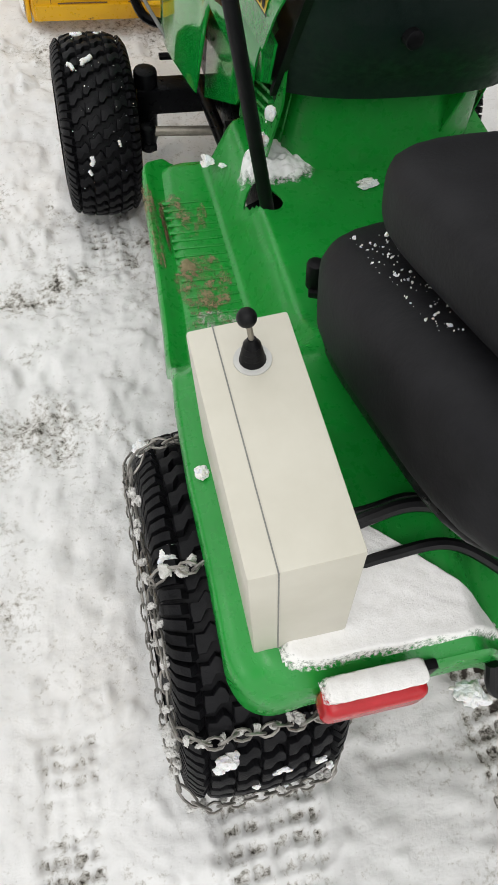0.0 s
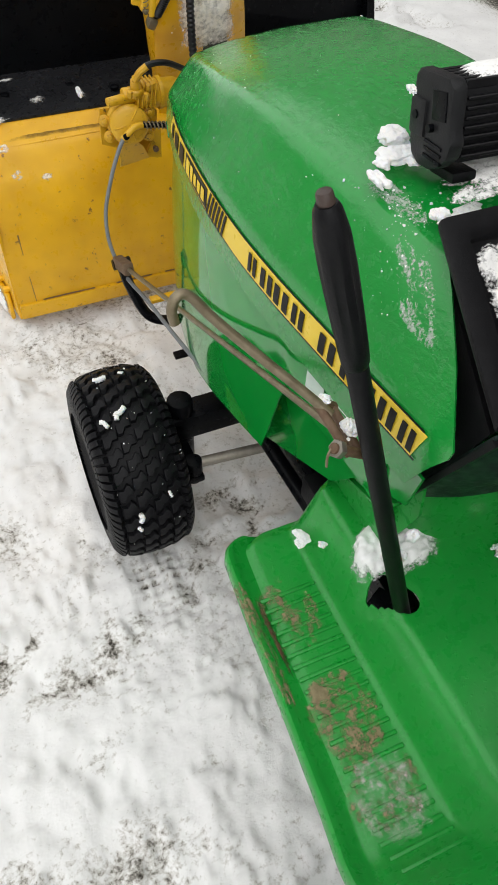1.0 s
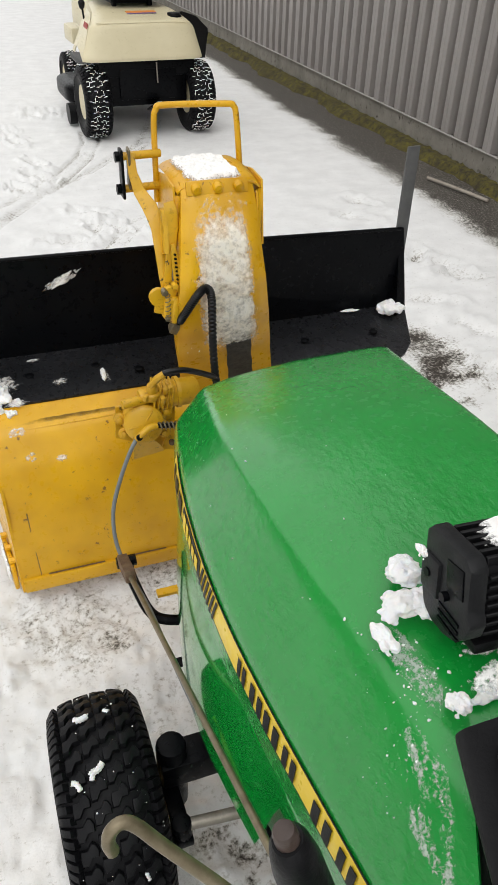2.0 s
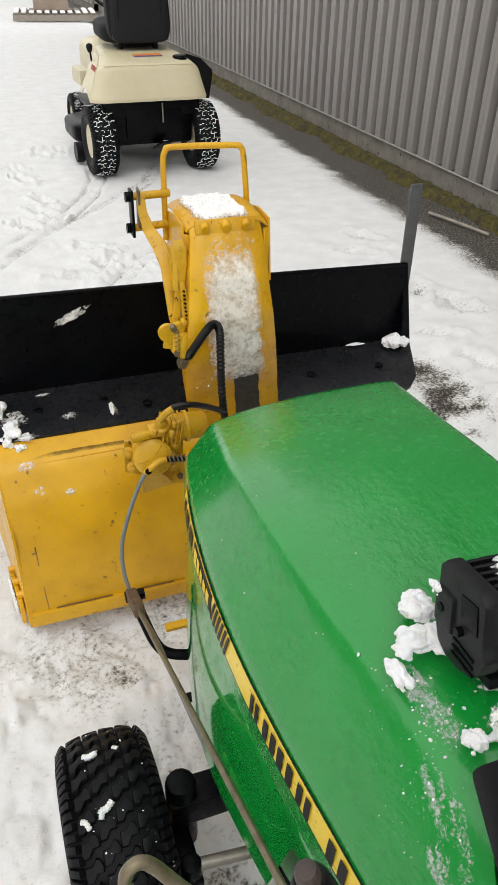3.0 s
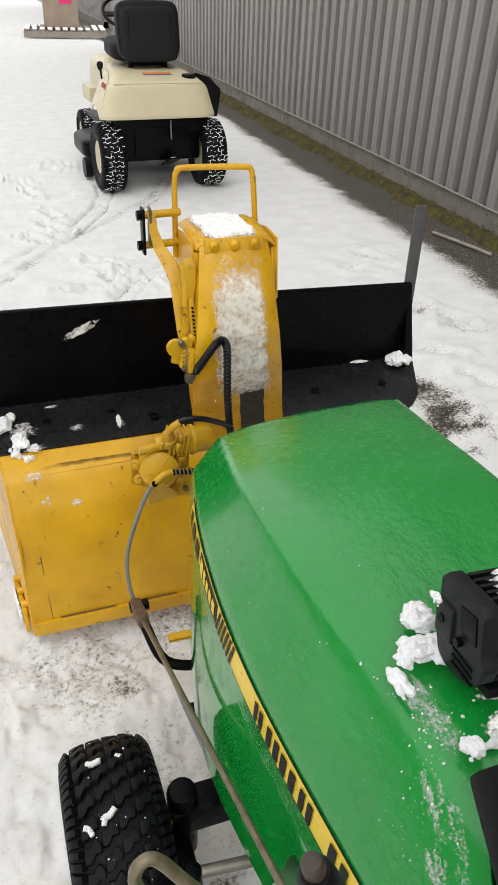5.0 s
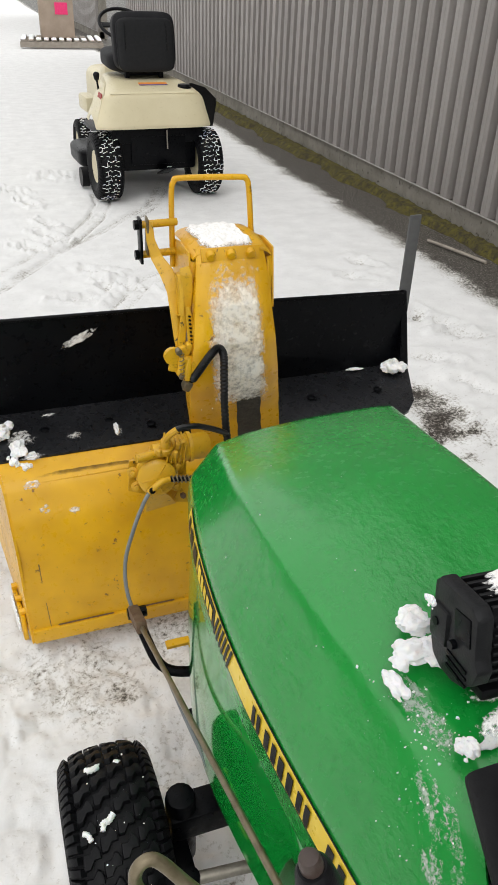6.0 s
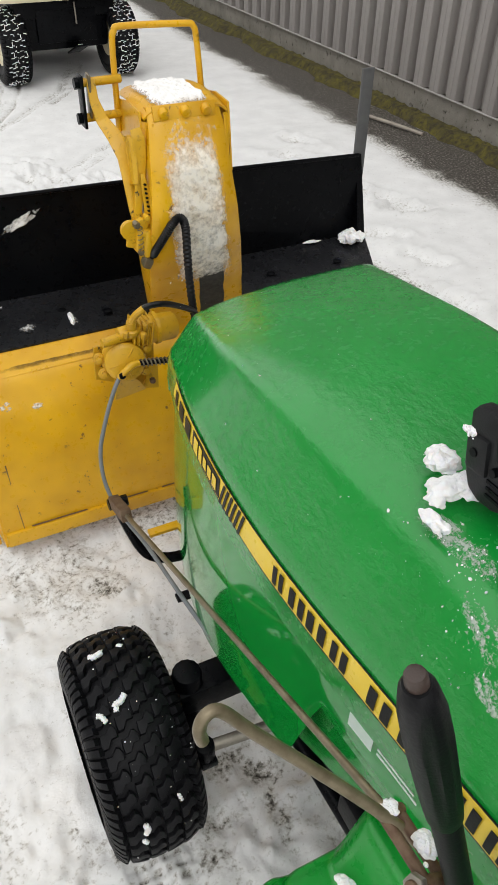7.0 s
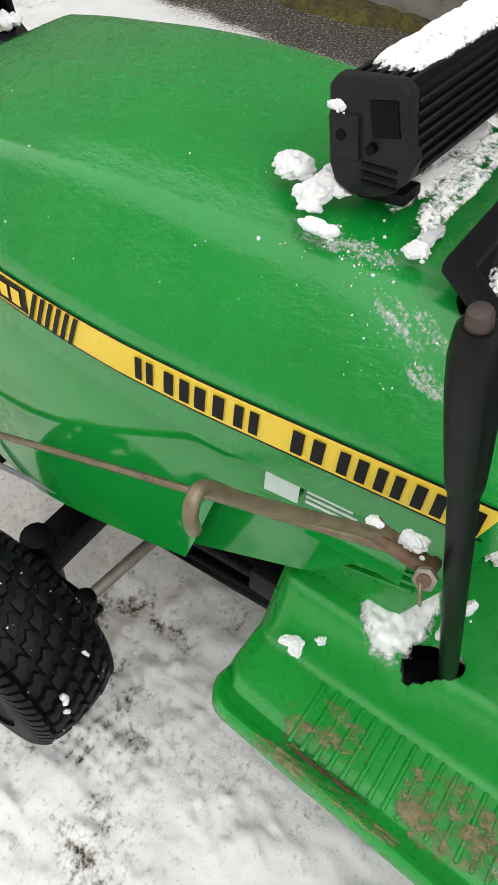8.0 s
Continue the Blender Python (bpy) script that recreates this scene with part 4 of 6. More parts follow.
for s in (-1, 1):
    part("kingpin", rod((-0.07 + s * 0.287, FY, 0.15), (-0.07 + s * 0.287, FY, 0.325), 0.026, bevel=0.006), BLACK_STEEL, tractor)
    part("spindle", rod((-0.07 + s * 0.287, FY, 0.185), (-0.07 + s * 0.390, FY, 0.188), 0.012), BLACK_STEEL, tractor)
    part("steering_arm", box((0.03, 0.12, 0.016), (-0.07 + s * 0.296, FY - 0.06, 0.215), bevel=0.004), BLACK_STEEL, tractor)
    part("rod_end", rod((-0.07 + s * 0.298, FY - 0.1, 0.2), (-0.07 + s * 0.298, FY - 0.1, 0.258), 0.018, bevel=0.005), BLACK_STEEL, tractor)
    part("tie_rod", rod((-0.07 + s * 0.298, FY - 0.1, 0.245), (-0.07, FY - 0.13, 0.25), 0.0105), STEEL, tractor, "bare steel tie rod")
part("drag_link", rod((-0.24, 0.8, 0.34), (-0.24, FY - 0.03, 0.3), 0.014), BLACK_STEEL, tractor)

lever = new("lift_lever")
lever.parent = tractor
lever.matrix_basis = pose(-0.245, 0.57, 0.44)
base, tip = Vector((-0.243, 0.566, 0.43)), Vector((-0.401, 0.657, 1.07))
along = (tip - base).normalized()
part("shaft", rod(base, tip - along * 0.1, 0.0115, bevel=0.002), PLASTIC, lever, "black steel shaft")
g0 = tip - along * 0.175
def grip_mesh():
    """Hand grip with shallow flutes along it and a flattened side."""
    bm = lathe([(0.0, 0.0118), (0.005, 0.0135), (0.02, 0.0143), (0.05, 0.0152), (0.08, 0.0158), (0.11, 0.0162), (0.14, 0.0158), (0.155, 0.0145), (0.163, 0.013), (0.168, 0.01)], 48, (0, 0, 0), "Z")
    for v in bm.verts:
        a = math.atan2(v.co.y, v.co.x)
        k = 1 - 0.085 * smooth((v.co.z - 0.02) / 0.03) * smooth((0.15 - v.co.z) / 0.03) * (math.cos(6 * a) > 0.2) - 0.1 * smooth((v.co.z - 0.13) / 0.03) * abs(math.sin(a))
        v.co.x, v.co.y = v.co.x * k, v.co.y * k
    return bm


part("grip", grip_mesh(), PLASTIC, lever, "moulded black plastic grip", local=True).matrix_basis = \
    origin(lever).inverted() @ Matrix.Translation(g0) @ along.to_track_quat("Z", "Y").to_matrix().to_4x4()
part("release_button", rod(tip - along * 0.012, tip + along * 0.004, 0.0078, 0.007, bevel=0.003), BUTTON, lever, "worn brown release button")
# black plate added below the open slot to keep the hole dark
part("slot_backing", box((0.034, 0.06, 0.012), (-0.25, 0.59, 0.428), (0, 0, 28), bevel=0.004), BLACK_STEEL, lever)

def join_bars(bars, r):
    bm = bmesh.new()
    for a, b in bars:
        rod(a, b, r, seg=10, bevel=0.002, bm=bm)
    return bm


hook_line = [(-0.35, 0.672, 0.79), (-0.372, 0.695, 0.81), (-0.411, 0.728, 0.846), (-0.45, 0.755, 0.886), (-0.468, 0.766, 0.909), (-0.478, 0.769, 0.916), (-0.487, 0.768, 0.912), (-0.491, 0.766, 0.9), (-0.489, 0.765, 0.886)]
linkage = thing("chute_linkage", (-0.33, 0.64, 0.75), "worn brass-coloured control hook and long steel rod", "control rod")
part("hook_handle", tube(hook_line, 0.0056, 6, 10), BRASSY, linkage, "bent worn steel hook")
part("long_rod", rod((-0.33, 0.64, 0.762), (-0.352, 1.5, 0.405), 0.0047), BRASSY, linkage)
clevis = part("clevis", join_bars([((-0.36, 0.684, 0.797), (-0.349, 0.626, 0.772)), ((-0.342, 0.686, 0.785), (-0.331, 0.628, 0.76))], 0.0055), RUSTY, linkage, "rusty clevis")
part("clevis_web", rod((-0.363, 0.685, 0.799), (-0.337, 0.687, 0.782), 0.0062, seg=10, bevel=0.002), RUSTY, clevis)
part("clevis_bolt", rod((-0.325, 0.632, 0.757), (-0.37, 0.63, 0.79), 0.006, seg=12, bevel=0.001), RUSTY, clevis)
part("bolt_head", rod((-0.36, 0.63, 0.783), (-0.367, 0.63, 0.788), 0.0105, seg=6, bevel=0.001), STEEL, clevis)
part("split_pin", tube([(-0.368, 0.633, 0.789), (-0.376, 0.628, 0.782), (-0.378, 0.624, 0.77)], 0.0017, 4, 6), BRASSY, clevis)
part("front_fork", box((0.022, 0.1, 0.026), (-0.352, 1.53, 0.392), (-24, 0, 0), bevel=0.004), RUSTY, linkage, "rusty front fork")
part("bent_arm", tube([(-0.345, 1.575, 0.36), (-0.335, 1.56, 0.31), (-0.31, 1.52, 0.25), (-0.26, 1.5, 0.235), (-0.2, 1.5, 0.235)], 0.012, 5, 8), BLACK_STEEL, linkage)
part("arm_pin", rod((-0.365, 1.575, 0.365), (-0.325, 1.575, 0.365), 0.012, seg=8), BLACK_STEEL, linkage)
for y, z in ((1.42, 0.2), (1.58, 0.24)):
    part("mount_bracket", box((0.09, 0.02, 0.009), (-0.24, y, z), bevel=0.002), BLACK_STEEL if y < 1.5 else YELLOW, tractor)


# ---- tyre chains ----
def link_ring(line, size, wire, closed=True):
    """A chain of oval links along a line, every other one turned."""
    bm = bmesh.new()
    n = len(line)
    for i in range(n if closed else n - 1):
        a, b = Vector(line[i]), Vector(line[(i + 1) % n])
        d = (b - a).normalized()
        q = d.to_track_quat("Y", "Z").to_matrix().to_4x4()
        own = [((size * 0.62) * math.cos(t), (b - a).length * 0.72 * math.sin(t), 0) for t in (2 * math.pi * k / 8 for k in range(9))]
        m = Matrix.Translation((a + b) / 2) @ q @ Matrix.Rotation(radians(20 if i % 2 else 100), 4, "Y")
        tube([m @ Vector(p) for p in own], wire, seg=5, bm=bm, straight=True)
    return bm


def tyre_chain(x, side):
    ch = thing("tyre_chain", (x, 0, 0), "snow-clogged steel ladder chain round the rear tyre", "tyre chain", group="rear tyre chains")
    for e in (-1, 1):
        r = 0.207
        ring = [(x + e * 0.114, r * math.cos(t) * 1.0, 0.252 + r * math.sin(t)) for t in (2 * math.pi * k / 54 for k in range(72))]
        part("side_chain", link_ring(ring, 0.0095, 0.0015), CHAIN, ch)
    for k in range(8):
        a = radians(k * 45 + 8)
        line = []
        for i in range(17):
            u = i / 16 * 2 - 1
            r = 0.207 + (0.262 - 0.207) * min(1, (1 - abs(u)) * 3.2)
            line.append((x + 0.114 * max(-1, min(1, u * 1.12)), r * math.cos(a + 0.015 * math.sin(i * 2.1)), 0.252 + r * math.sin(a + 0.015 * math.sin(i * 2.1))))
        part("cross_chain", link_ring(line, 0.011, 0.0019, False), CHAIN, ch)
    return ch


tyre_chain(-0.43, -1)
tyre_chain(0.345, 1)


# ---- control box on the fender ----
ctrl = thing("control_box", (-0.42, -0.02, 0.5), "cream plastic control box with a small joystick", "control box")
CM = pose(-0.4175, -0.022, 0.629, 0, -7.5, 0)


def inside(bm):
    bmesh.ops.transform(bm, matrix=CM, verts=bm.verts)
    return bm


part("box_body", inside(box((0.1, 0.253, 0.252), (0, 0, 0), bevel=0.004)), BOX_CREAM, ctrl)
part("box_seam", inside(box((0.0013, 0.2545, 0.2535), (-0.024, 0, 0))), SEAM, ctrl, "thin dark seam of the lid")
JX, JY = 0.004, 0.078
joy = part("joystick_boot", inside(lathe([(0.126, 0.0135), (0.1275, 0.013), (0.134, 0.0105), (0.1355, 0.0112), (0.141, 0.0092), (0.1425, 0.0099), (0.148, 0.0078), (0.1495, 0.0084), (0.155, 0.0052), (0.158, 0.004)], 20, (JX, JY, 0), "Z")), PLASTIC, ctrl, "ribbed black rubber boot")
part("joystick_flange", inside(lathe([(0.1255, 0.018), (0.1275, 0.018), (0.128, 0.015)], 28, (JX, JY, 0), "Z")), plain("clear_plastic", (0.5, 0.5, 0.48), (0.58, 0.58, 0.55), 0.3), ctrl)
part("joystick_stem", inside(rod((JX, JY, 0.155), (JX - 0.002, JY + 0.002, 0.178), 0.0028)), STEEL, joy)
bm = bmesh.new()
bmesh.ops.create_uvsphere(bm, u_segments=20, v_segments=12, radius=0.0092)
bmesh.ops.transform(bm, matrix=Matrix.Translation((JX - 0.003, JY + 0.003, 0.184)), verts=bm.verts)
part("joystick_ball", inside(bm), PLASTIC, joy)

cables = thing("control_cable", (-0.3, -0.05, 0.5), "black cables running from the control box to the seat", "cable")
part("cable_sheath", tube([(-0.355, -0.06, 0.58), (-0.31, -0.05, 0.59), (-0.25, -0.05, 0.6), (-0.17, -0.09, 0.6), (-0.12, -0.15, 0.56), (-0.115, -0.2, 0.48), (-0.13, -0.235, 0.42), (-0.165, -0.225, 0.42), (-0.17, -0.2, 0.45)], 0.0085, 8, 9), CABLE, cables)
part("cable_sheath", tube([(-0.355, -0.09, 0.55), (-0.29, -0.085, 0.56), (-0.22, -0.09, 0.57), (-0.15, -0.13, 0.54)], 0.007, 8, 8), CABLE, cables)
part("cable_sheath", tube([(-0.355, -0.03, 0.56), (-0.3, -0.03, 0.57), (-0.24, -0.02, 0.56), (-0.16, -0.02, 0.5)], 0.004, 8, 8), CABLE, cables)


# ---- finned case on the hood ----
case = thing("finned_case", (0.0, 0.83, 0.96), "black finned aluminium case under snow on the hood", "work lamp")
KM = pose(0.014, 0.82, 1.007, -11, 0, -3) @ Matrix.Diagonal((1, 0.95, 0.94, 1))


def on_case(bm):
    bmesh.ops.transform(bm, matrix=KM, verts=bm.verts)
    return bm


body = part("case_body", on_case(box((0.36, 0.062, 0.078), (0, 0, 0), bevel=0.006)), PLASTIC, case, "finned black aluminium body")
for k in range(6):
    part("fin", on_case(box((0.352, 0.004, 0.01), (0, -0.026 + 0.0104 * k, 0.042), bevel=0.001, seg=1)), PLASTIC, body)
for k in range(7):
    for s in (-1, 1):
        part("fin", on_case(box((0.352, 0.006, 0.004), (0, s * 0.0335, -0.03 + 0.01 * k), bevel=0.001, seg=1)), PLASTIC, body)
for s in (-1, 1):
    own = plate([(s * 0.178, s * y, z) for y, z in ((-0.037, 0.042), (-0.03, 0.05), (0.027, 0.05), (0.037, 0.042), (0.038, 0.0), (0.044, -0.012), (0.038, -0.03), (0.022, -0.044), (0.004, -0.05), (-0.018, -0.05), (-0.033, -0.042), (-0.039, -0.025))], 0.018, (s, 0, 0))
    bmesh.ops.bevel(own, geom=own.edges[:], offset=0.004, segments=2, profile=0.6, affect="EDGES")
    cap = part("end_cap", on_case(own), CAP_PLASTIC, case, "moulded black end cap")
    # recess and slots are black blocks on the cap, dark in place of depth
    part("recess_block", on_case(box((0.004, 0.026, 0.03), (s * 0.1955, 0.017 * s, 0.021), (-6, 0, 0), bevel=0.001)), BLACK_STEEL, cap)
    part("cap_boss", on_case(box((0.009, 0.03, 0.04), (s * 0.1955, -0.021 * s, 0.002), bevel=0.004)), CAP_PLASTIC, cap)
    for y, z in ((-0.023 * s, 0.004), (0.006 * s, -0.004)):
        part("cap_screw", on_case(rod((s * 0.196, y, z), (s * 0.2015, y, z), 0.0048, seg=10)), BLACK_STEEL, cap)
    for k in range(3):
        part("slot_bar", on_case(box((0.004, 0.034, 0.0032), (s * 0.1955, 0.012 * s, -0.02 - 0.008 * k), (4, 0, 0))), BLACK_STEEL, cap)
    part("case_foot", on_case(box((0.03, 0.05, 0.012), (s * 0.16, 0, -0.058), bevel=0.003)), PLASTIC, case)


# ---- snow blower ----
blower = thing("snow_blower", (0, 1.95, 0), "yellow snow blower with black back plate and tall chute", "snow blower")
HX, HW = -0.088, 0.497


def flare(y):
    """Half width of the housing, which widens forward."""
    return HW - 0.022 + 0.12 * (y - 1.856)


def housing(u, v):
    y = lerp_at(v, [(0, 2.005), (0.13, 1.95), (0.16, 1.936), (0.3, 1.903), (0.45, 1.885), (0.7, 1.868), (1, 1.855)])
    z = lerp_at(v, [(0, 0.504), (0.13, 0.482), (0.16, 0.466), (0.3, 0.405), (0.45, 0.33), (0.7, 0.2), (1, 0.068)])
    return HX + (2 * u - 1) * flare(y), y + 0.004 * math.sin(7 * u) * math.sin(9 * v), z


part("housing", sheet(housing, 40, 30, 0.005), YELLOW, blower, "scuffed yellow rear sheet")
part("bottom_lip", box((2 * HW - 0.044, 0.012, 0.045), (HX, 1.853, 0.075), (4, 0, 0), bevel=0.003), YELLOW, blower)
for k, (x0, x1) in enumerate(((-0.5, -0.36), (-0.3, -0.2), (-0.16, -0.02), (0.1, 0.4))):
    part("weld_seam", tube([(x0, 1.852, 0.1), ((x0 + x1) / 2, 1.851, 0.1015), (x1, 1.852, 0.1)], 0.0018, 5, 6), RUSTY, blower)
for s in (-1, 1):
    part("side_plate", plate([(HX + s * flare(y), y, z) for y, z in ((1.856, 0.05), (1.87, 0.32), (1.93, 0.47), (2.02, 0.51), (2.3, 0.44), (2.4, 0.2), (2.35, 0.03))], 0.006, (s, -0.12, 0)), YELLOW, blower)
    part("corner_strip", tube([(HX + s * (HW - 0.06), 1.8735, 0.29), (HX + s * (HW - 0.063), 1.864, 0.19), (HX + s * (HW - 0.067), 1.855, 0.095)], 0.0016, 6, 6), RUSTY, blower)
    shoe = part("skid_shoe", box((0.012, 0.13, 0.085), (HX + s * (flare(1.965) + 0.014), 1.965, 0.062), (0, 0, -s * 6.8), bevel=0.005), YELLOW, blower, "yellow skid shoe caked with snow")
    for k in range(3):
        part("shoe_bolt", rod((HX + s * (flare(1.915 + 0.05 * k) + 0.002), 1.915 + 0.05 * k, 0.112), (HX + s * (flare(1.915 + 0.05 * k) + 0.02), 1.915 + 0.05 * k, 0.112), 0.009, seg=6), YELLOW, shoe)
part("auger_shaft", rod((HX - HW, 2.2, 0.25), (HX + HW, 2.2, 0.25), 0.03), YELLOW, blower)


def auger(u, v):
    a = 10 * math.pi * u
    r = 0.03 + 0.13 * v
    return HX - HW + 2 * HW * u, 2.2 + r * math.cos(a), 0.25 + r * math.sin(a)


part("auger_screw", sheet(auger, 160, 3, 0.004), YELLOW, blower)
shelf = part("shelf_plate", plate([(-0.72, 2.0, 0.508), (0.06, 2.0, 0.508), (0.1, 1.9, 0.492), (0.44, 1.93, 0.497), (0.495, 1.957, 0.502), (0.535, 1.997, 0.508), (0.602, 2.168, 0.536), (-0.72, 2.168, 0.54)], 0.005, (0, 0, 1)), WET_SHEEN_BLACK, blower, "wet black painted steel shelf")
for x in (-0.46, -0.3, -0.2, 0.25, 0.45):
    part("shelf_bolt", lathe([(0, 0.012), (0.004, 0.012), (0.007, 0.007)], 12, (x, 2.08 + 0.03 * math.sin(40 * x), 0.527), "Z"), BLACK_STEEL, shelf)
part("back_plate", plate([(-0.74, 2.172, 0.53), (0.611, 2.172, 0.528), (0.573, 2.18, 0.762), (-0.74, 2.15, 0.808)], 0.005, (0, 1, 0)), BLACK_STEEL, blower, "wet black painted back plate")
part("plate_rim", tube([(-0.74, 2.152, 0.806), (0.0, 2.163, 0.786), (0.565, 2.18, 0.76)], 0.005, 4, 7), BLACK_STEEL, blower)
part("end_gusset", plate([(0.55, 2.11, 0.515), (0.553, 2.172, 0.515), (0.568, 2.182, 0.7)], 0.005, (1, 0, 0)), BLACK_STEEL, blower)
part("marker_post", box((0.034, 0.008, 0.5), (0.573, 2.19, 0.725), (2, -1.5, 0), bevel=0.002), plain("grey_post", (0.07, 0.07, 0.072), (0.1, 0.1, 0.1), 0.5), blower, "grey flat-bar marker post")

# chute
chute = new("chute")
chute.parent = blower
chute.matrix_basis = pose(0, 0, 0.5)
BACK_Y = [(0.45, 1.97), (0.55, 1.925), (0.66, 1.86), (0.76, 1.815), (0.85, 1.8), (0.93, 1.81), (1.0, 1.84), (1.03, 1.862)]
LEFT_X = [(0.45, -0.11), (0.52, -0.118), (0.63, -0.14), (0.73, -0.153), (0.82, -0.152), (0.94, -0.142), (1.03, -0.128)]
RIGHT_X = [(0.45, 0.122), (0.54, 0.105), (0.64, 0.074), (0.76, 0.044), (0.86, 0.026), (0.92, 0.018), (1.03, 0.012)]


def chute_back(u, v):
    z = 0.45 + 0.58 * v
    a, b = lerp_at(z, LEFT_X), lerp_at(z, RIGHT_X)
    e = abs(2 * u - 1) ** 6
    return a + (b - a) * u, lerp_at(z, BACK_Y) + 0.012 * e, z


def chute_side(which):
    def fn(u, v):
        z = 0.45 + 0.58 * v
        x = lerp_at(z, LEFT_X) - 0.001 if which < 0 else lerp_at(z, RIGHT_X) + 0.001
        y = lerp_at(z, BACK_Y) + 0.012
        return x + which * (0.004 * math.sin(math.pi * u) - 0.06 * u * (1 - v)), y + u * (0.2 - 0.03 * v), z - u * 0.03 * v
    return fn


part("chute_back", sheet(chute_back, 24, 40, 0.004), YELLOW, chute, "curved yellow chute back")
part("chute_side", sheet(chute_side(-1), 8, 40, 0.004), YELLOW, chute)
part("chute_side", sheet(chute_side(1), 8, 40, 0.004), YELLOW, chute)
part("rubber_strip", sheet(lambda u, v: (lambda p: (p[0], p[1] - 0.004, p[2]))(chute_back(0.5 + 0.27 * u + 0.004 * math.sin(31 * v) * (1 - 2 * u), 0.08 + 0.54 * v)), 8, 30, 0.002), plain("peeling_black_tape", (0.012, 0.012, 0.012), (0.05, 0.048, 0.04), 0.8, 90, 0.9), chute, "peeling black tape")
cap = part("deflector", sheet(lambda u, v: (-0.14 + 0.172 * u, 1.862 + 0.15 * v - 0.01 * math.sin(math.pi * u), 1.03 + 0.012 * math.sin(v * 2.4) - 0.016 * abs(2 * u - 1) ** 6), 20, 10, 0.004), YELLOW, chute, "yellow deflector cap")
for s, x in ((-1, -0.142), (1, 0.034)):
    part("deflector_flap", plate([(x, 1.868, 1.026), (x, 1.862, 0.99), (x, 1.85, 0.9), (x, 1.872, 0.893), (x, 1.93, 0.91), (x, 1.995, 0.945), (x, 2.01, 1.015), (x, 1.93, 1.03)], 0.004, (s, 0, 0)), YELLOW, cap)
# the cap's sides are folded round the chute's back edge
for s, x in ((-1, -0.142), (1, 0.034)):
    part("cap_flange", sheet(lambda u, v, s=s, x=x: (x - s * 0.017 * math.sin(u * math.pi / 2) - s * 0.006 * v * v, 1.87 - 0.024 * (1 - math.cos(u * math.pi / 2)) - 0.02 * v, 1.008 - 0.1 * v), 8, 10, 0.003), YELLOW, cap)
hinge = part("hinge_strip", box((0.125, 0.008, 0.028), (-0.062, 1.852, 1.024), (-18, 0, 0), bevel=0.003), YELLOW, cap)
for x in (-0.105, -0.062, -0.02):
    part("hinge_bolt", rod((x, 1.852, 1.026), (x, 1.838, 1.022), 0.011, 0.009, bevel=0.002), YELLOW, hinge)
part("handle_loop", tube([(-0.15, 1.985, 0.96), (-0.15, 1.985, 1.06), (-0.149, 1.985, 1.12), (-0.144, 1.985, 1.138), (-0.128, 1.985, 1.145), (-0.004, 1.985, 1.142), (0.014, 1.985, 1.137), (0.02, 1.985, 1.12), (0.026, 1.985, 1.06), (0.03, 1.985, 1.01)], 0.0062, 5, 10), YELLOW, cap, "yellow round-bar handle")
# deflector linkage
link = new("deflector_linkage")
link.parent = blower
link.matrix_basis = pose(-0.2, 1.95, 1.0)
part("link_plate", box((0.006, 0.03, 0.095), (-0.222, 1.97, 1.026), bevel=0.003), BLACK_STEEL, link, "black link plate")
part("link_plate", box((0.005, 0.022, 0.08), (-0.208, 1.968, 1.036), (8, 0, 0), bevel=0.003), BRASSY, link)
for z in (1.058, 0.995):
    part("link_pin", rod((-0.23, 1.972, z), (-0.14, 1.98, z), 0.008, bevel=0.002), GRIMY_YELLOW, link)
    part("link_nut", rod((-0.234, 1.972, z), (-0.224, 1.972, z), 0.0105, seg=6), BLACK_STEEL, link)


def flat_bar(line, wide, thick):
    """A bent flat bar: (x, y, height, width factor) along its middle, its flat side towards the tractor."""
    bm = bmesh.new()
    mids = [Vector(p[:3]) for p in line]
    rows = []
    for k, p in enumerate(line):
        d = (mids[min(k + 1, len(mids) - 1)] - mids[max(k - 1, 0)]).normalized()
        a = d.cross(Vector((0, 1, 0))).normalized() * wide * p[3] / 2
        n = a.normalized().cross(d) * thick / 2
        rows.append([bm.verts.new(mids[k] + e) for e in (-a - n, a * 0.9 - n * 1.2, a + n, -a * 0.9 + n * 1.2)])
    for r, q in zip(rows, rows[1:]):
        for k in range(4):
            bm.faces.new((r[k], r[(k + 1) % 4], q[(k + 1) % 4], q[k]))
    bm.faces.new(rows[0][::-1])
    bm.faces.new(rows[-1])
    bmesh.ops.recalc_face_normals(bm, faces=bm.faces)
    bmesh.ops.bevel(bm, geom=bm.edges[:], offset=thick * 0.25, segments=2, profile=0.6, affect="EDGES")
    return bm


part("lever_arm", flat_bar([(-0.204, 1.965, 1.066, 0.8), (-0.203, 1.957, 1.03, 0.9), (-0.194, 1.945, 0.996, 1.2), (-0.18, 1.92, 0.972, 1.5), (-0.173, 1.89, 0.94, 1.4), (-0.176, 1.868, 0.9, 1.0), (-0.176, 1.85, 0.85, 0.8), (-0.172, 1.845, 0.825, 0.8)], 0.021, 0.008), GRIMY_YELLOW, link, "bent yellow flat-bar arm")
part("lever_arm", flat_bar([(-0.157, 1.862, 1.0, 0.95), (-0.154, 1.856, 0.985, 1.2), (-0.154, 1.852, 0.95, 1.15), (-0.158, 1.848, 0.915, 0.9), (-0.166, 1.845, 0.87, 0.75), (-0.172, 1.842, 0.835, 0.8)], 0.022, 0.008), GRIMY_YELLOW, link)
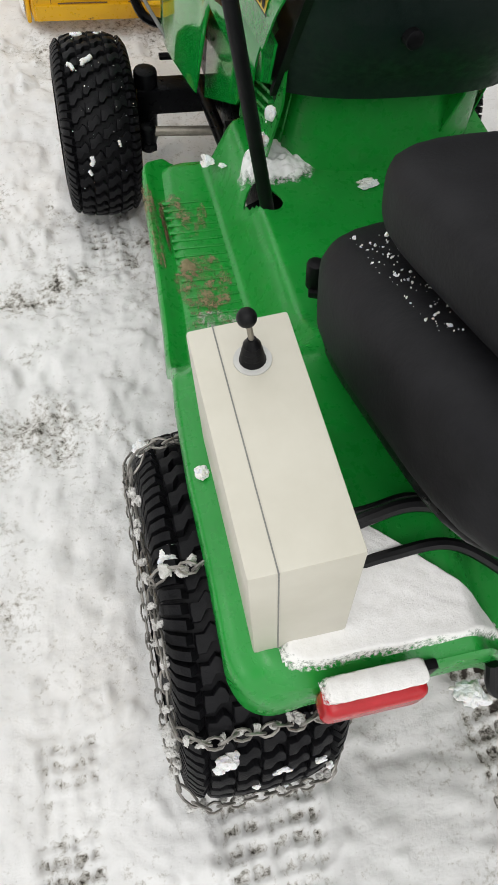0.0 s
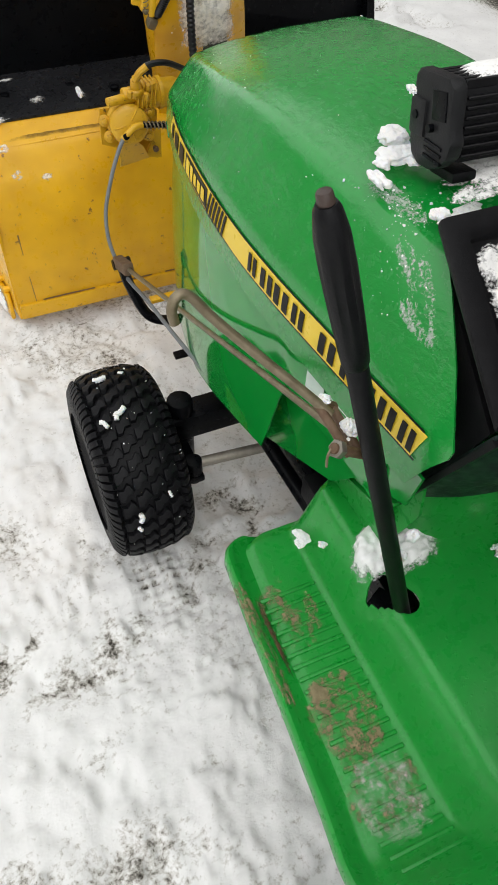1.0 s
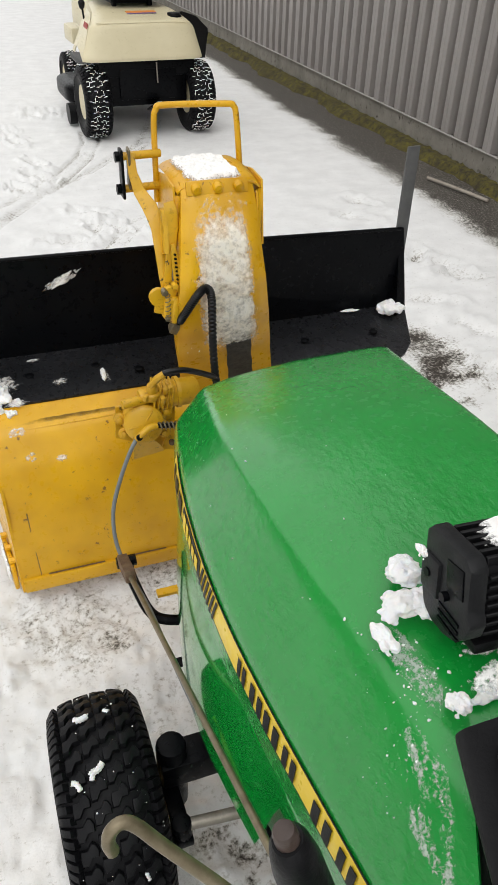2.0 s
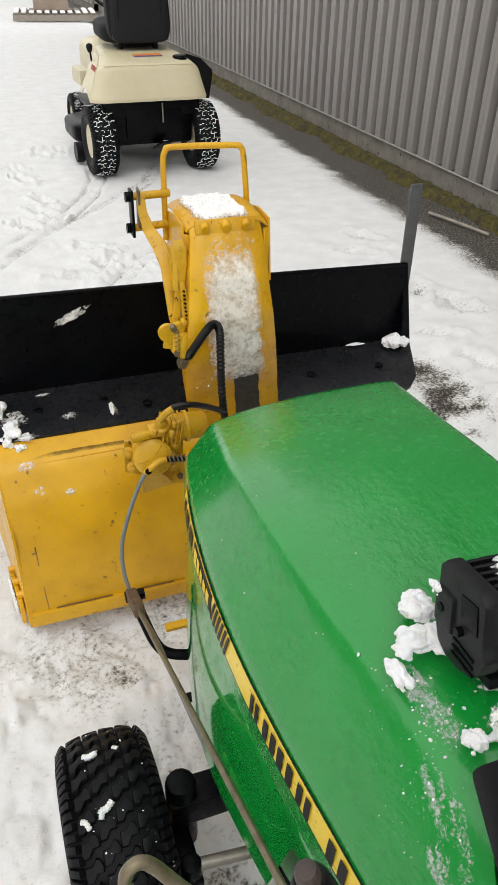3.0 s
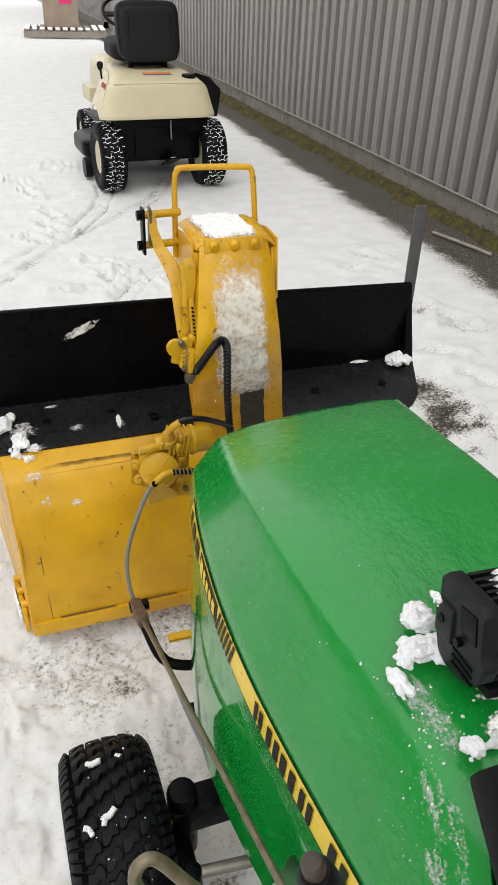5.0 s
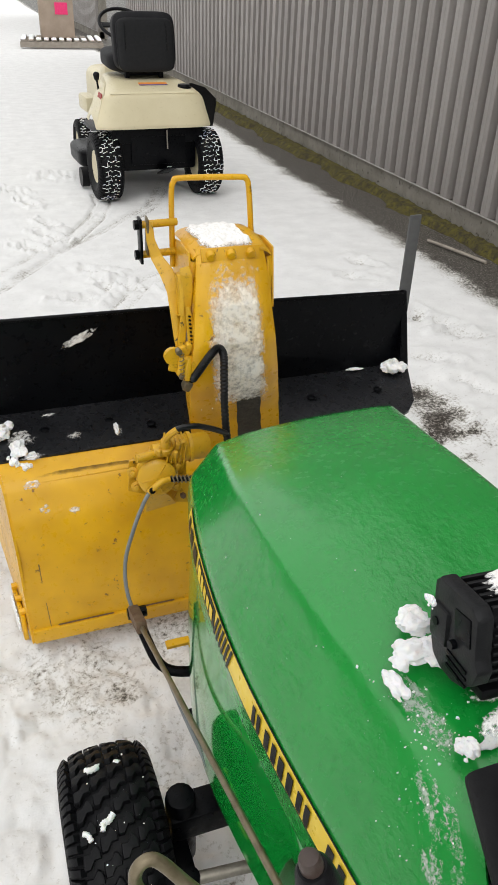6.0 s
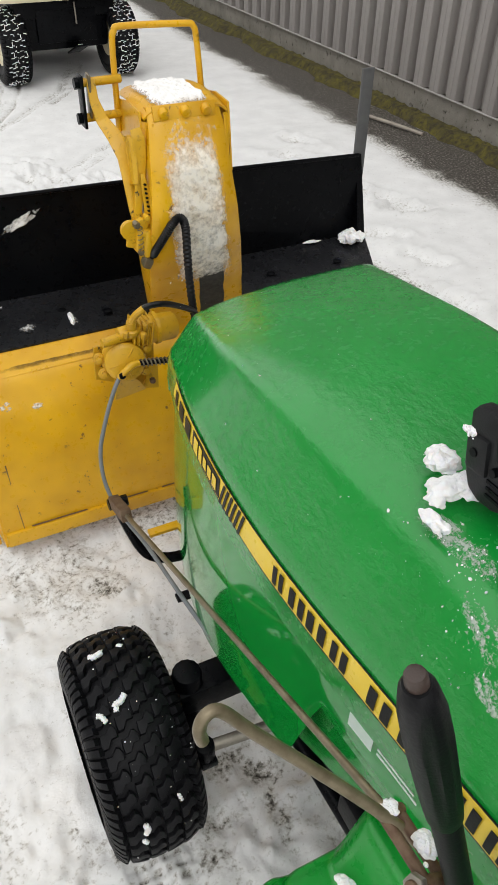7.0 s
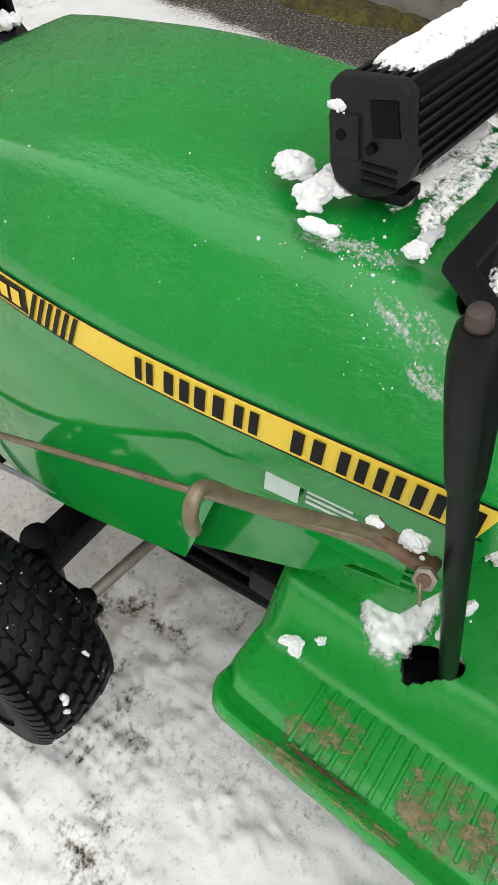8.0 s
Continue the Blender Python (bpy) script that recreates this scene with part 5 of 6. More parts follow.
part("arm_web", flat_bar([(-0.168, 1.872, 0.985, 1), (-0.166, 1.865, 0.95, 1), (-0.17, 1.855, 0.9, 0.8)], 0.006, 0.03), GRIMY_YELLOW, link)
ratchet = part("toothed_strip", flat_bar([(-0.157, 1.838, 0.925, 0.4), (-0.154, 1.836, 0.9, 0.8), (-0.151, 1.834, 0.872, 1.0), (-0.15, 1.832, 0.843, 1.0), (-0.156, 1.83, 0.828, 0.7)], 0.018, 0.006), GRIMY_YELLOW, link)
for k in range(8):
    part("tooth", box((0.0055, 0.005, 0.0038), (-0.1545 + 0.0005 * k, 1.832 - 0.0005 * k, 0.905 - 0.0085 * k), (0, 20, 0), bevel=0.001, seg=1), BLACK_STEEL, ratchet)
part("pivot_boss", rod((-0.168, 1.825, 0.828), (-0.166, 1.862, 0.832), 0.0135, bevel=0.003), GRIMY_YELLOW, link)
part("stop_block", box((0.016, 0.018, 0.015), (-0.143, 1.822, 0.872), (0, 8, 0), bevel=0.004), GRIMY_YELLOW, link)
part("actuator_body", box((0.03, 0.03, 0.05), (-0.168, 1.834, 0.796), (4, 8, 0), bevel=0.008, seg=3), GRIMY_YELLOW, link, "grimy yellow actuator body")
part("actuator_body", rod((-0.158, 1.83, 0.815), (-0.162, 1.826, 0.762), 0.013, 0.011, bevel=0.003), GRIMY_YELLOW, link)
part("actuator_tab", lathe([(-0.006, 0.014), (-0.0055, 0.019), (0.0055, 0.019), (0.006, 0.014)], 18, (-0.192, 1.832, 0.82), "Y"), GRIMY_YELLOW, link)
part("actuator_tab", box((0.02, 0.011, 0.034), (-0.19, 1.832, 0.801), (0, 14, 0), bevel=0.005), GRIMY_YELLOW, link)
for k, (x, z, r) in enumerate(((-0.182, 0.834, 0.007), (-0.15, 0.806, 0.006), (-0.178, 0.776, 0.0055), (-0.16, 0.846, 0.006))):
    part("bolt_head", rod((x, 1.812, z), (x, 1.83, z), r, seg=6, bevel=0.0012), GRIMY_YELLOW if k % 2 else BRASSY, link)
part("return_spring", tube([(-0.176 + 0.005 * math.sin(1.4 * k), 1.818 + 0.005 * math.cos(1.4 * k), 0.83 - 0.0022 * k) for k in range(30)], 0.0011, 2, 5), BRASSY, link)
part("actuator_plug", box((0.018, 0.026, 0.022), (-0.164, 1.824, 0.752), (12, 24, 0), bevel=0.005), BRASSY, link)
part("plug_collar", rod((-0.157, 1.826, 0.762), (-0.149, 1.818, 0.772), 0.0095, bevel=0.002), PLASTIC, link)
# a solid black block stands in for the gap's darkness
part("grime", box((0.012, 0.012, 0.03), (-0.153, 1.828, 0.79), (0, -6, 0), bevel=0.003), BLACK_STEEL, link, "black block drawn in place of the actuator's greasy gap")
part("actuator_rod", rod((-0.143, 1.86, 0.79), (-0.146, 1.9, 0.92), 0.008), STEEL, link)

# hoses and the turning motor
hose = thing("cable_conduit", (-0.1, 1.75, 0.6), "black corrugated conduit looped beside the chute", "conduit")
part("conduit", tube([(-0.152, 1.82, 0.765), (-0.146, 1.81, 0.782), (-0.136, 1.792, 0.812), (-0.122, 1.778, 0.843), (-0.108, 1.776, 0.853), (-0.098, 1.774, 0.835), (-0.098, 1.768, 0.78), (-0.1, 1.755, 0.72), (-0.1, 1.735, 0.66), (-0.09, 1.72, 0.6)], 0.0075, 14, 10, 0.0016), CABLE, hose)
part("branch_cable", tube([(-0.1, 1.735, 0.67), (-0.14, 1.715, 0.7), (-0.18, 1.7, 0.722), (-0.215, 1.7, 0.722), (-0.235, 1.705, 0.706)], 0.0062, 7, 9), CABLE, hose)
part("cable_end", tube([(-0.218, 1.7, 0.72), (-0.234, 1.703, 0.708), (-0.242, 1.71, 0.692)], 0.0075, 5, 9), GRIMY_YELLOW, hose, "yellow oversprayed cable end")

motor = new("chute_motor")
motor.parent = blower
motor.matrix_basis = pose(-0.25, 1.74, 0.6)
def faced(bm):
    """Tips the gear case's parts back a little about the case's middle."""
    bmesh.ops.transform(bm, matrix=Matrix.Translation((-0.26, 1.72, 0.6)) @ Matrix.Rotation(radians(-16), 4, "X") @ Matrix.Rotation(radians(-10), 4, "Z"), verts=bm.verts)
    return bm


gear = part("gear_case", faced(lathe([(-0.016, 0.012), (-0.0155, 0.03), (-0.012, 0.037), (-0.009, 0.0405), (0.012, 0.0415), (0.016, 0.046), (0.022, 0.046), (0.026, 0.03)], 36, (0, 0, 0), "Y")), GRIMY_YELLOW, motor, "round yellow gear case")
for a in (35, 100, 165, 260):
    part("case_rib", faced(box((0.003, 0.004, 0.024), (0.022 * math.sin(radians(a)), -0.0155, 0.022 * math.cos(radians(a))), (0, a, 0), bevel=0.001, seg=1)), GRIMY_YELLOW, gear)
for a in (-80, -118, 72, 128):
    c, q = math.sin(radians(a)), math.cos(radians(a))
    ear = part("case_ear", faced(rod((0.05 * c, 0.012, 0.05 * q), (0.05 * c, 0.022, 0.05 * q), 0.0125, seg=18, bevel=0.002)), GRIMY_YELLOW, gear)
    part("ear_bolt", faced(rod((0.05 * c, 0.004, 0.05 * q), (0.05 * c, 0.014, 0.05 * q), 0.0062, seg=6, bevel=0.001)), GRIMY_YELLOW, ear)
part("motor_body", rod((-0.235, 1.742, 0.648), (-0.14, 1.756, 0.636), 0.029, bevel=0.005), GRIMY_YELLOW, motor)
for k in range(5):
    part("cooling_rib", box((0.004, 0.05, 0.05), (-0.235 + 0.009 * k, 1.738, 0.655 - 0.001 * k), (0, 8, 0), bevel=0.0015, seg=1), GRIMY_YELLOW, motor)
part("motor_clamp", lathe([(-0.004, 0.029), (-0.004, 0.033), (0.004, 0.033), (0.004, 0.029)], 24, (-0.182, 1.75, 0.642), "X"), GRIMY_YELLOW, motor)
part("stub_shaft", rod((-0.302, 1.722, 0.65), (-0.255, 1.73, 0.65), 0.0095, 0.0105, bevel=0.002), GRIMY_YELLOW, motor)
part("worm_housing", rod((-0.265, 1.735, 0.652), (-0.232, 1.738, 0.652), 0.016, bevel=0.003), GRIMY_YELLOW, motor)
part("motor_neck", rod((-0.24, 1.72, 0.655), (-0.241, 1.712, 0.692), 0.0125, 0.0105, bevel=0.002), GRIMY_YELLOW, motor)
part("neck_collar", lathe([(0, 0.0155), (0.006, 0.016), (0.009, 0.0125)], 16, (-0.2405, 1.716, 0.664), "Z"), GRIMY_YELLOW, motor)
for x, y, z in ((-0.256, 1.708, 0.668), (-0.214, 1.715, 0.673), (-0.2, 1.722, 0.672), (-0.222, 1.705, 0.66)):
    part("mount_bolt", rod((x, y, z - 0.008), (x, y - 0.003, z + 0.006), 0.0058, seg=6, bevel=0.001), GRIMY_YELLOW, motor)
part("mount_plate", plate([(-0.315, 1.758, 0.545), (-0.19, 1.758, 0.49), (-0.185, 1.758, 0.6), (-0.21, 1.758, 0.62), (-0.31, 1.758, 0.622)], 0.007, (0, 1, 0)), GRIMY_YELLOW, motor)
bracket = part("mount_bracket", plate([(-0.222, 1.74, 0.508), (-0.186, 1.74, 0.5), (-0.184, 1.74, 0.575), (-0.196, 1.74, 0.572)], 0.006, (0, 1, 0)), GRIMY_YELLOW, motor)
part("mount_bolt", rod((-0.2, 1.731, 0.525), (-0.2, 1.742, 0.525), 0.0065, seg=6, bevel=0.001), RUSTY, bracket)
part("mount_gusset", plate([(-0.288, 1.705, 0.572), (-0.262, 1.703, 0.575), (-0.238, 1.705, 0.555), (-0.216, 1.735, 0.508), (-0.284, 1.735, 0.498)], 0.005, (0, 0.9, -0.4)), GRIMY_YELLOW, motor)
part("spring_guard", tube([(-0.236 + 0.0021 * k, 1.69 + 0.0078 * math.cos(1.57 * k), 0.607 - 0.00035 * k + 0.0078 * math.sin(1.57 * k)) for k in range(34)], 0.0017, 3, 6), BRASSY, motor, "coil spring round the cable end")
part("spring_core", rod((-0.24, 1.69, 0.607), (-0.165, 1.69, 0.595), 0.005), PLASTIC, motor)
part("cable_clamp", tube([(-0.286, 1.682, 0.588), (-0.27, 1.684, 0.6), (-0.256, 1.687, 0.608), (-0.24, 1.69, 0.608)], 0.0075, 6, 10), GRIMY_YELLOW, motor, "yellow oversprayed cable clamp")
part("clamp_screw", rod((-0.279, 1.676, 0.596), (-0.281, 1.688, 0.59), 0.007, seg=8, bevel=0.001), BLACK_STEEL, motor)
part("housing_crease", tube([(-0.555, 1.944, 0.4765), (-0.4, 1.9445, 0.478), (-0.2, 1.945, 0.479), (0.1, 1.944, 0.478)], 0.0025, 6, 6), YELLOW, blower)
wire = thing("grey_cable", (-0.33, 1.65, 0.3), "thin grey control cable drooping behind the housing", "cable")
part("cable_sheath", tube([(-0.284, 1.683, 0.59), (-0.302, 1.672, 0.568), (-0.328, 1.655, 0.52), (-0.352, 1.64, 0.45), (-0.356, 1.61, 0.385), (-0.34, 1.56, 0.335), (-0.325, 1.46, 0.34), (-0.318, 1.3, 0.37), (-0.31, 1.15, 0.4)], 0.0043, 8, 8), GREY_CABLE, wire)


# ---- cream ride-on mower by the wall ----
mower = thing("lawn_mower", (0.785, 6.3, 0), "cream ride-on lawn mower with black seat seen from behind", "lawn mower", rz=3)


def mpart(name, bm, material, parent=None, label="", smooth=True):
    return part(name, bm, material, parent or mower, label, smooth, local=True)


def mwheel(name, x, y, r, w, bead):
    wh = new(name)
    wh.empty_display_size = 0.03
    wh.parent = mower
    wh.matrix_basis = pose(x, y, r - 0.006, 0, 0, 0 if x < 0 else 180)
    tyre = part("tyre", carcass_mesh(r, w, bead, 0.01), RUBBER, wh, "black turf tyre packed with snow", local=True)
    tagged(part("tread", tread_mesh(r, w, 26, 3, 0.008), RUBBER, tyre, local=True), kind="stuff")
    part("rim", rim_mesh(bead, w * 0.8), CREAM, wh, local=True)
    bm = bmesh.new()
    rng = random.Random(5)
    rows, cols = 46, 7
    pitch = 2 * math.pi / rows
    for k in range(rows):
        for c in range(cols):
            if rng.random() < (0.62, 0.12, 0.04, 0.04, 0.06, 0.3, 0.75)[c if x < 0 else cols - 1 - c]:
                continue
            step = w * 0.8 / cols
            spin = Matrix.Rotation((k + 0.22 * (c % 2)) * pitch, 4, "X") @ Matrix.Translation((-w * 0.4 + (c + 0.5) * step, 0, r - 0.003))
            bars = [Matrix.Rotation(radians(rng.uniform(-14, 14)), 4, "Z") @ Matrix.Diagonal((step * rng.uniform(0.8, 1.1), rng.uniform(0.003, 0.0055), 0.005, 1))]
            if (k + c) % 2 and rng.random() < 0.55:
                bars.append(Matrix.Translation((step * 0.5, 0.5 * pitch * r, 0)) @ Matrix.Rotation(radians(rng.uniform(-15, 15)), 4, "Z") @ Matrix.Diagonal((0.0036, pitch * r * 0.9, 0.005, 1)))
            for b in bars:
                put_in(bm, [spin @ b @ Vector(q) for q in ((d, e, f) for d in (-0.5, 0.5) for e in (-0.5, 0.5) for f in (-0.5, 0.5))], [(0, 1, 3, 2), (4, 6, 7, 5), (0, 4, 5, 1), (2, 3, 7, 6), (0, 2, 6, 4), (1, 5, 7, 3)])
    tagged(part("tread_snow", bm, SNOW, wh, local=True), kind="stuff")
    return wh


mwheel("rear_wheel", -0.385, 0.0, 0.245, 0.19, 0.11)
mwheel("rear_wheel", 0.39, 0.0, 0.245, 0.19, 0.11)
mwheel("front_wheel", -0.285, 1.25, 0.19, 0.15, 0.085)
mwheel("front_wheel", 0.36, 1.25, 0.19, 0.15, 0.085)


def cowl_at(t):
    """Profile of the rear body: place along, height, half width and middle."""
    return (lerp_at(t, [(0, -0.2), (0.05, -0.205), (0.5, -0.155), (0.56, -0.145), (0.62, -0.12), (0.72, -0.02), (0.86, 0.14), (1, 0.5)]),
            lerp_at(t, [(0, 0.522), (0.05, 0.54), (0.5, 0.72), (0.56, 0.742), (0.62, 0.757), (0.72, 0.78), (0.86, 0.808), (1, 0.822)]),
            lerp_at(t, [(0, 0.43), (0.05, 0.428), (0.5, 0.378), (0.56, 0.368), (0.62, 0.356), (0.72, 0.33), (0.86, 0.295), (1, 0.25)]),
            lerp_at(t, [(0, -0.034), (0.55, -0.024), (1, 0.0)]))


def cowl(u, v):
    y, z, half, mid = cowl_at(v)
    a = 2 * u - 1
    edge = abs(a) ** 9
    return mid + half * a, y + 0.055 * edge * (1 - 0.6 * v), z - 0.022 * edge * smooth(v / 0.5)


def fender(s):
    def fn(u, v):
        y, z, half, mid = cowl_at(0.8 * v)
        return mid + s * (half - 0.035 * u + 0.003 * math.sin(math.pi * u)), y + 0.055 + (0.5 - 0.2 * v) * u, z - 0.018 * smooth(1.6 * v) + 0.07 * math.sin(math.pi * min(1, 1.3 * u)) * (1 - v) ** 2
    return fn


mpart("rear_cowl", sheet(cowl, 60, 44, 0.005), CREAM, None, "cream moulded rear cowl")
for s in (-1, 1):
    mpart("fender", sheet(fender(s), 24, 16, 0.005), CREAM)
part_line = [cowl_at(0.59)[3] + cowl_at(0.59)[2] * a for a in (-0.9, -0.3, 0.3, 0.9)]
mpart("cowl_crease", tube([(x, -0.14, 0.748) for x in part_line], 0.004, 4, 6), CREAM)
mpart("front_hood", pad(0.46, 0.75, 0.4, (0.04, 1.25, 0.58), (0, 0, 0), 5.0), CREAM, None, "cream engine hood")
mpart("dash_tower", box((0.42, 0.22, 0.46), (0.03, 0.82, 0.6), (-12, 0, 0), bevel=0.04), CREAM)
mpart("floor_pan", box((0.7, 0.6, 0.04), (0, 0.6, 0.4), bevel=0.01), PLASTIC)
mpart("rear_plate", box((0.42, 0.02, 0.2), (0.0, -0.12, 0.36), (0, 0, 0), bevel=0.008), BLACK_STEEL, None, "black rear plate")
mpart("transaxle", box((0.6, 0.3, 0.24), (0, 0.05, 0.33), bevel=0.03), BLACK_STEEL)
mpart("rear_frame", box((0.7, 0.25, 0.12), (0, 0.0, 0.47), bevel=0.01), BLACK_STEEL)
mpart("hitch", box((0.1, 0.16, 0.012), (0.05, -0.16, 0.22), (-25, 0, 12), bevel=0.003), BLACK_STEEL)
mpart("hitch_tag", box((0.035, 0.004, 0.014), (0.06, -0.185, 0.245), bevel=0.001), PALE)
mpart("pull_rod", rod((0.06, -0.14, 0.5), (0.06, -0.15, 0.37), 0.006), STEEL)
tank_cap = mpart("fuel_cap", lathe([(0.0, 0.046), (0.012, 0.047), (0.02, 0.043), (0.022, 0.03), (0.024, 0.0)], 28, (0.235, -0.02, 0.77), "Z"), PLASTIC)
mpart("filler_ring", lathe([(-0.006, 0.056), (0.006, 0.055), (0.008, 0.049), (0.0, 0.047)], 28, (0.235, -0.02, 0.771), "Z"), BLACK_STEEL, tank_cap)
mpart("warning_label", box((0.21, 0.04, 0.003), (0.01, 0.03, 0.7925), (10, 0, 0)), ORANGE)
mpart("label_strip", box((0.21, 0.013, 0.003), (0.01, 0.0, 0.788), (10, 0, 0)), VIOLET)
for k in range(5):
    mpart("side_print", box((0.004, 0.02, 0.034), (-0.396 + 0.0015 * k, -0.07 + 0.028 * k, 0.725), (0, 17, 0)), RED_KNOB)
mseat = new("seat")
mseat.parent = mower
mseat.matrix_basis = pose(0, 0.3, 0.83)
mpart("cushion", pad(0.52, 0.42, 0.14, (0.0, 0.1, 0.09), (4, 0, 0), 4.5), VINYL, mseat, "black vinyl cushion")
mpart("backrest", pad(0.46, 0.13, 0.38, (0.0, -0.1, 0.22), (-10, 0, 0), 6.0), VINYL, mseat, "black vinyl backrest")
mpart("back_shell", pad(0.425, 0.05, 0.35, (0.0, -0.15, 0.2), (-10, 0, 0), 7.0), CAP_PLASTIC, mseat, "dull black moulded back shell")
for s in (-1, 1):
    mpart("shell_seam", tube([(s * 0.15, -0.13, 0.36), (s * 0.152, -0.173, 0.3), (s * 0.155, -0.178, 0.15), (s * 0.15, -0.165, 0.05)], 0.0025, 4, 6), PLASTIC, mseat)
    mpart("seat_hinge", box((0.03, 0.05, 0.08), (s * 0.13, -0.08, 0.0), bevel=0.006), BLACK_STEEL, mseat)
mpart("seat_base", box((0.3, 0.22, 0.05), (0.0, 0.02, 0.02), bevel=0.008), BLACK_STEEL, mseat)
wheel_m = new("steering_wheel")
wheel_m.parent = mower
wheel_m.matrix_basis = pose(-0.02, 0.72, 1.13, 32, 0, 0)
part("steering_rim", tube([(0.18 * math.cos(a), 0.18 * math.sin(a), 0) for a in (2 * math.pi * k / 40 for k in range(41))], 0.013, seg=10, straight=True), PLASTIC, wheel_m, local=True)
part("spoke", box((0.34, 0.05, 0.012), (0, 0, -0.01), bevel=0.004), PLASTIC, wheel_m, local=True)
part("hub", lathe([(-0.12, 0.02), (-0.02, 0.025), (-0.01, 0.05), (0.01, 0.045)], 20, (0, 0, 0), "Z"), PLASTIC, wheel_m, local=True)
mpart("gear_lever", rod((-0.34, 0.25, 0.68), (-0.362, 0.2, 0.81), 0.007), BLACK_STEEL)
mpart("lever_knob", lathe([(0, 0.008), (0.012, 0.018), (0.04, 0.024), (0.052, 0.02), (0.06, 0.008)], 16, (-0.364, 0.198, 0.795), "Z"), PLASTIC)
mpart("foot_guard", box((0.1, 0.3, 0.11), (-0.365, 0.55, 0.6), bevel=0.02), CREAM)
mpart("cutting_deck", pad(0.98, 0.6, 0.16, (0, 0.68, 0.2), (0, 0, 0), 6), BLACK_STEEL)
mpart("gauge_wheel", lathe([(-0.03, 0.02), (-0.03, 0.075), (0.03, 0.075), (0.03, 0.02)], 20, (-0.48, 0.35, 0.09), "X"), PLASTIC)
mpart("deflector_chute", plate([(0.33, 0.14, 0.775), (0.46, 0.2, 0.735), (0.6, 0.34, 0.635), (0.61, 0.36, 0.6), (0.54, 0.24, 0.45), (0.4, 0.12, 0.47)], 0.03, (0.3, -0.9, 0.2)), PLASTIC, None, "black discharge deflector")


# ---- pallet with a box, far along the wall ----
pallet = thing("pallet", (1.65, 18.9, 0), "weathered timber pallet lying on the snow", "pallet", rz=-6)
for k in range(11):
    part("deck_board", box((0.11, 1.3, 0.025), (-0.78 + 0.155 * k, 0.0, 0.155), (0, 0, 0.4 * math.sin(5 * k)), bevel=0.004), TIMBER, pallet, smooth=False, local=True)
for y in (-0.6, 0.0, 0.6):
    part("stringer", box((1.7, 0.09, 0.11), (0, y, 0.08), bevel=0.005), TIMBER, pallet, smooth=False, local=True)
for k in range(11):
    part("board_snow", pad(0.1, 1.25 if k < 2 or k > 8 else 0.45, 0.03, (-0.78 + 0.155 * k, 0.0 if k < 2 or k > 8 else -0.42, 0.172), (0, 0, 0), 5), SNOW, pallet, local=True)
crate = thing("carton", (1.7, 19.1, 0.17), "damp brown carton with a pink paper tag", "carton", rz=-4)
part("carton_body", box((0.7, 0.8, 0.72), (-0.1, 0, 0.36), (0, 0, 0), bevel=0.02), CARTON, crate, local=True)
part("paper_tag", box((0.26, 0.006, 0.22), (0.0, -0.405, 0.55)), PINK, crate, "pink paper tag", local=True)
part("carton_snow", pad(0.71, 0.8, 0.1, (-0.1, 0, 0.73), (0, 0, 0), 6), SNOW, crate, local=True)
upper = thing("plank_bundle", (1.6, 19.1, 0.93), "small boards and a block under snow on the carton", "boards", rz=8)
part("block", box((0.6, 0.45, 0.3), (-0.25, 0.1, 0.15), bevel=0.02), CARTON, upper, local=True)
part("block_snow", pad(0.6, 0.45, 0.1, (-0.25, 0.1, 0.31), (0, 0, 0), 6), SNOW, upper, local=True)
part("board", box((0.6, 0.16, 0.05), (0.0, -0.15, 0.06), (0, 6, -20), bevel=0.006), TIMBER, upper, local=True)
part("board", box((0.5, 0.14, 0.05), (0.0, -0.2, 0.12), (0, -6, 25), bevel=0.006), TIMBER, upper, local=True)


# ---- snow on things ----
def lump_mesh(size, seed):
    """A lump of loose snow: a few uneven balls pressed together, flat at its foot."""
    rng = random.Random(seed)
    bm = bmesh.new()
    balls = [(Vector((0, 0, 0)), 0.8)] + [(Vector((rng.uniform(-0.75, 0.75), rng.uniform(-0.75, 0.75), rng.uniform(-0.25, 0.35))), rng.uniform(0.3, 0.6)) for _ in range(7)]
    balls += [(Vector((rng.uniform(-1.1, 1.1), rng.uniform(-1.1, 1.1), -0.3)), rng.uniform(0.14, 0.24)) for _ in range(3)]
    for mid, rad in balls:
        own = bmesh.new()
        bmesh.ops.create_icosphere(own, subdivisions=4 if rad > 0.5 else 3, radius=1)
        off = Vector((seed * 3.1, seed * 1.7, 9 * mid.x))
        for v in own.verts:
            d = v.co.normalized()
            k = 1 + 0.4 * noise.noise(d * 1.6 + off) + 0.3 * noise.noise(d * 3.4 + off) + 0.08 * noise.noise(d * 8 + off)
            p = mid + d * k * rad
            v.co = Vector((p.x * size[0], p.y * size[1], max(p.z, -0.4) * size[2] * 0.9))
        join(bm, own)
    return bm


def clump(at, size, seed, label="small lump of loose snow", name="snow_clump"):
    ob = part(name, lump_mesh(size, seed), SNOW, crease=180)
    ob.location = at
    # the balls melt into one skin
    melt = ob.modifiers.new("melt", "REMESH")
    melt.mode, melt.voxel_size, melt.use_smooth_shade = "VOXEL", max(0.0004, max(size) / 20), True
    soft = ob.modifiers.new("soft", "SMOOTH")
    soft.factor, soft.iterations = 0.5, 4
    return tagged(ob, label, "snow", kind="stuff")


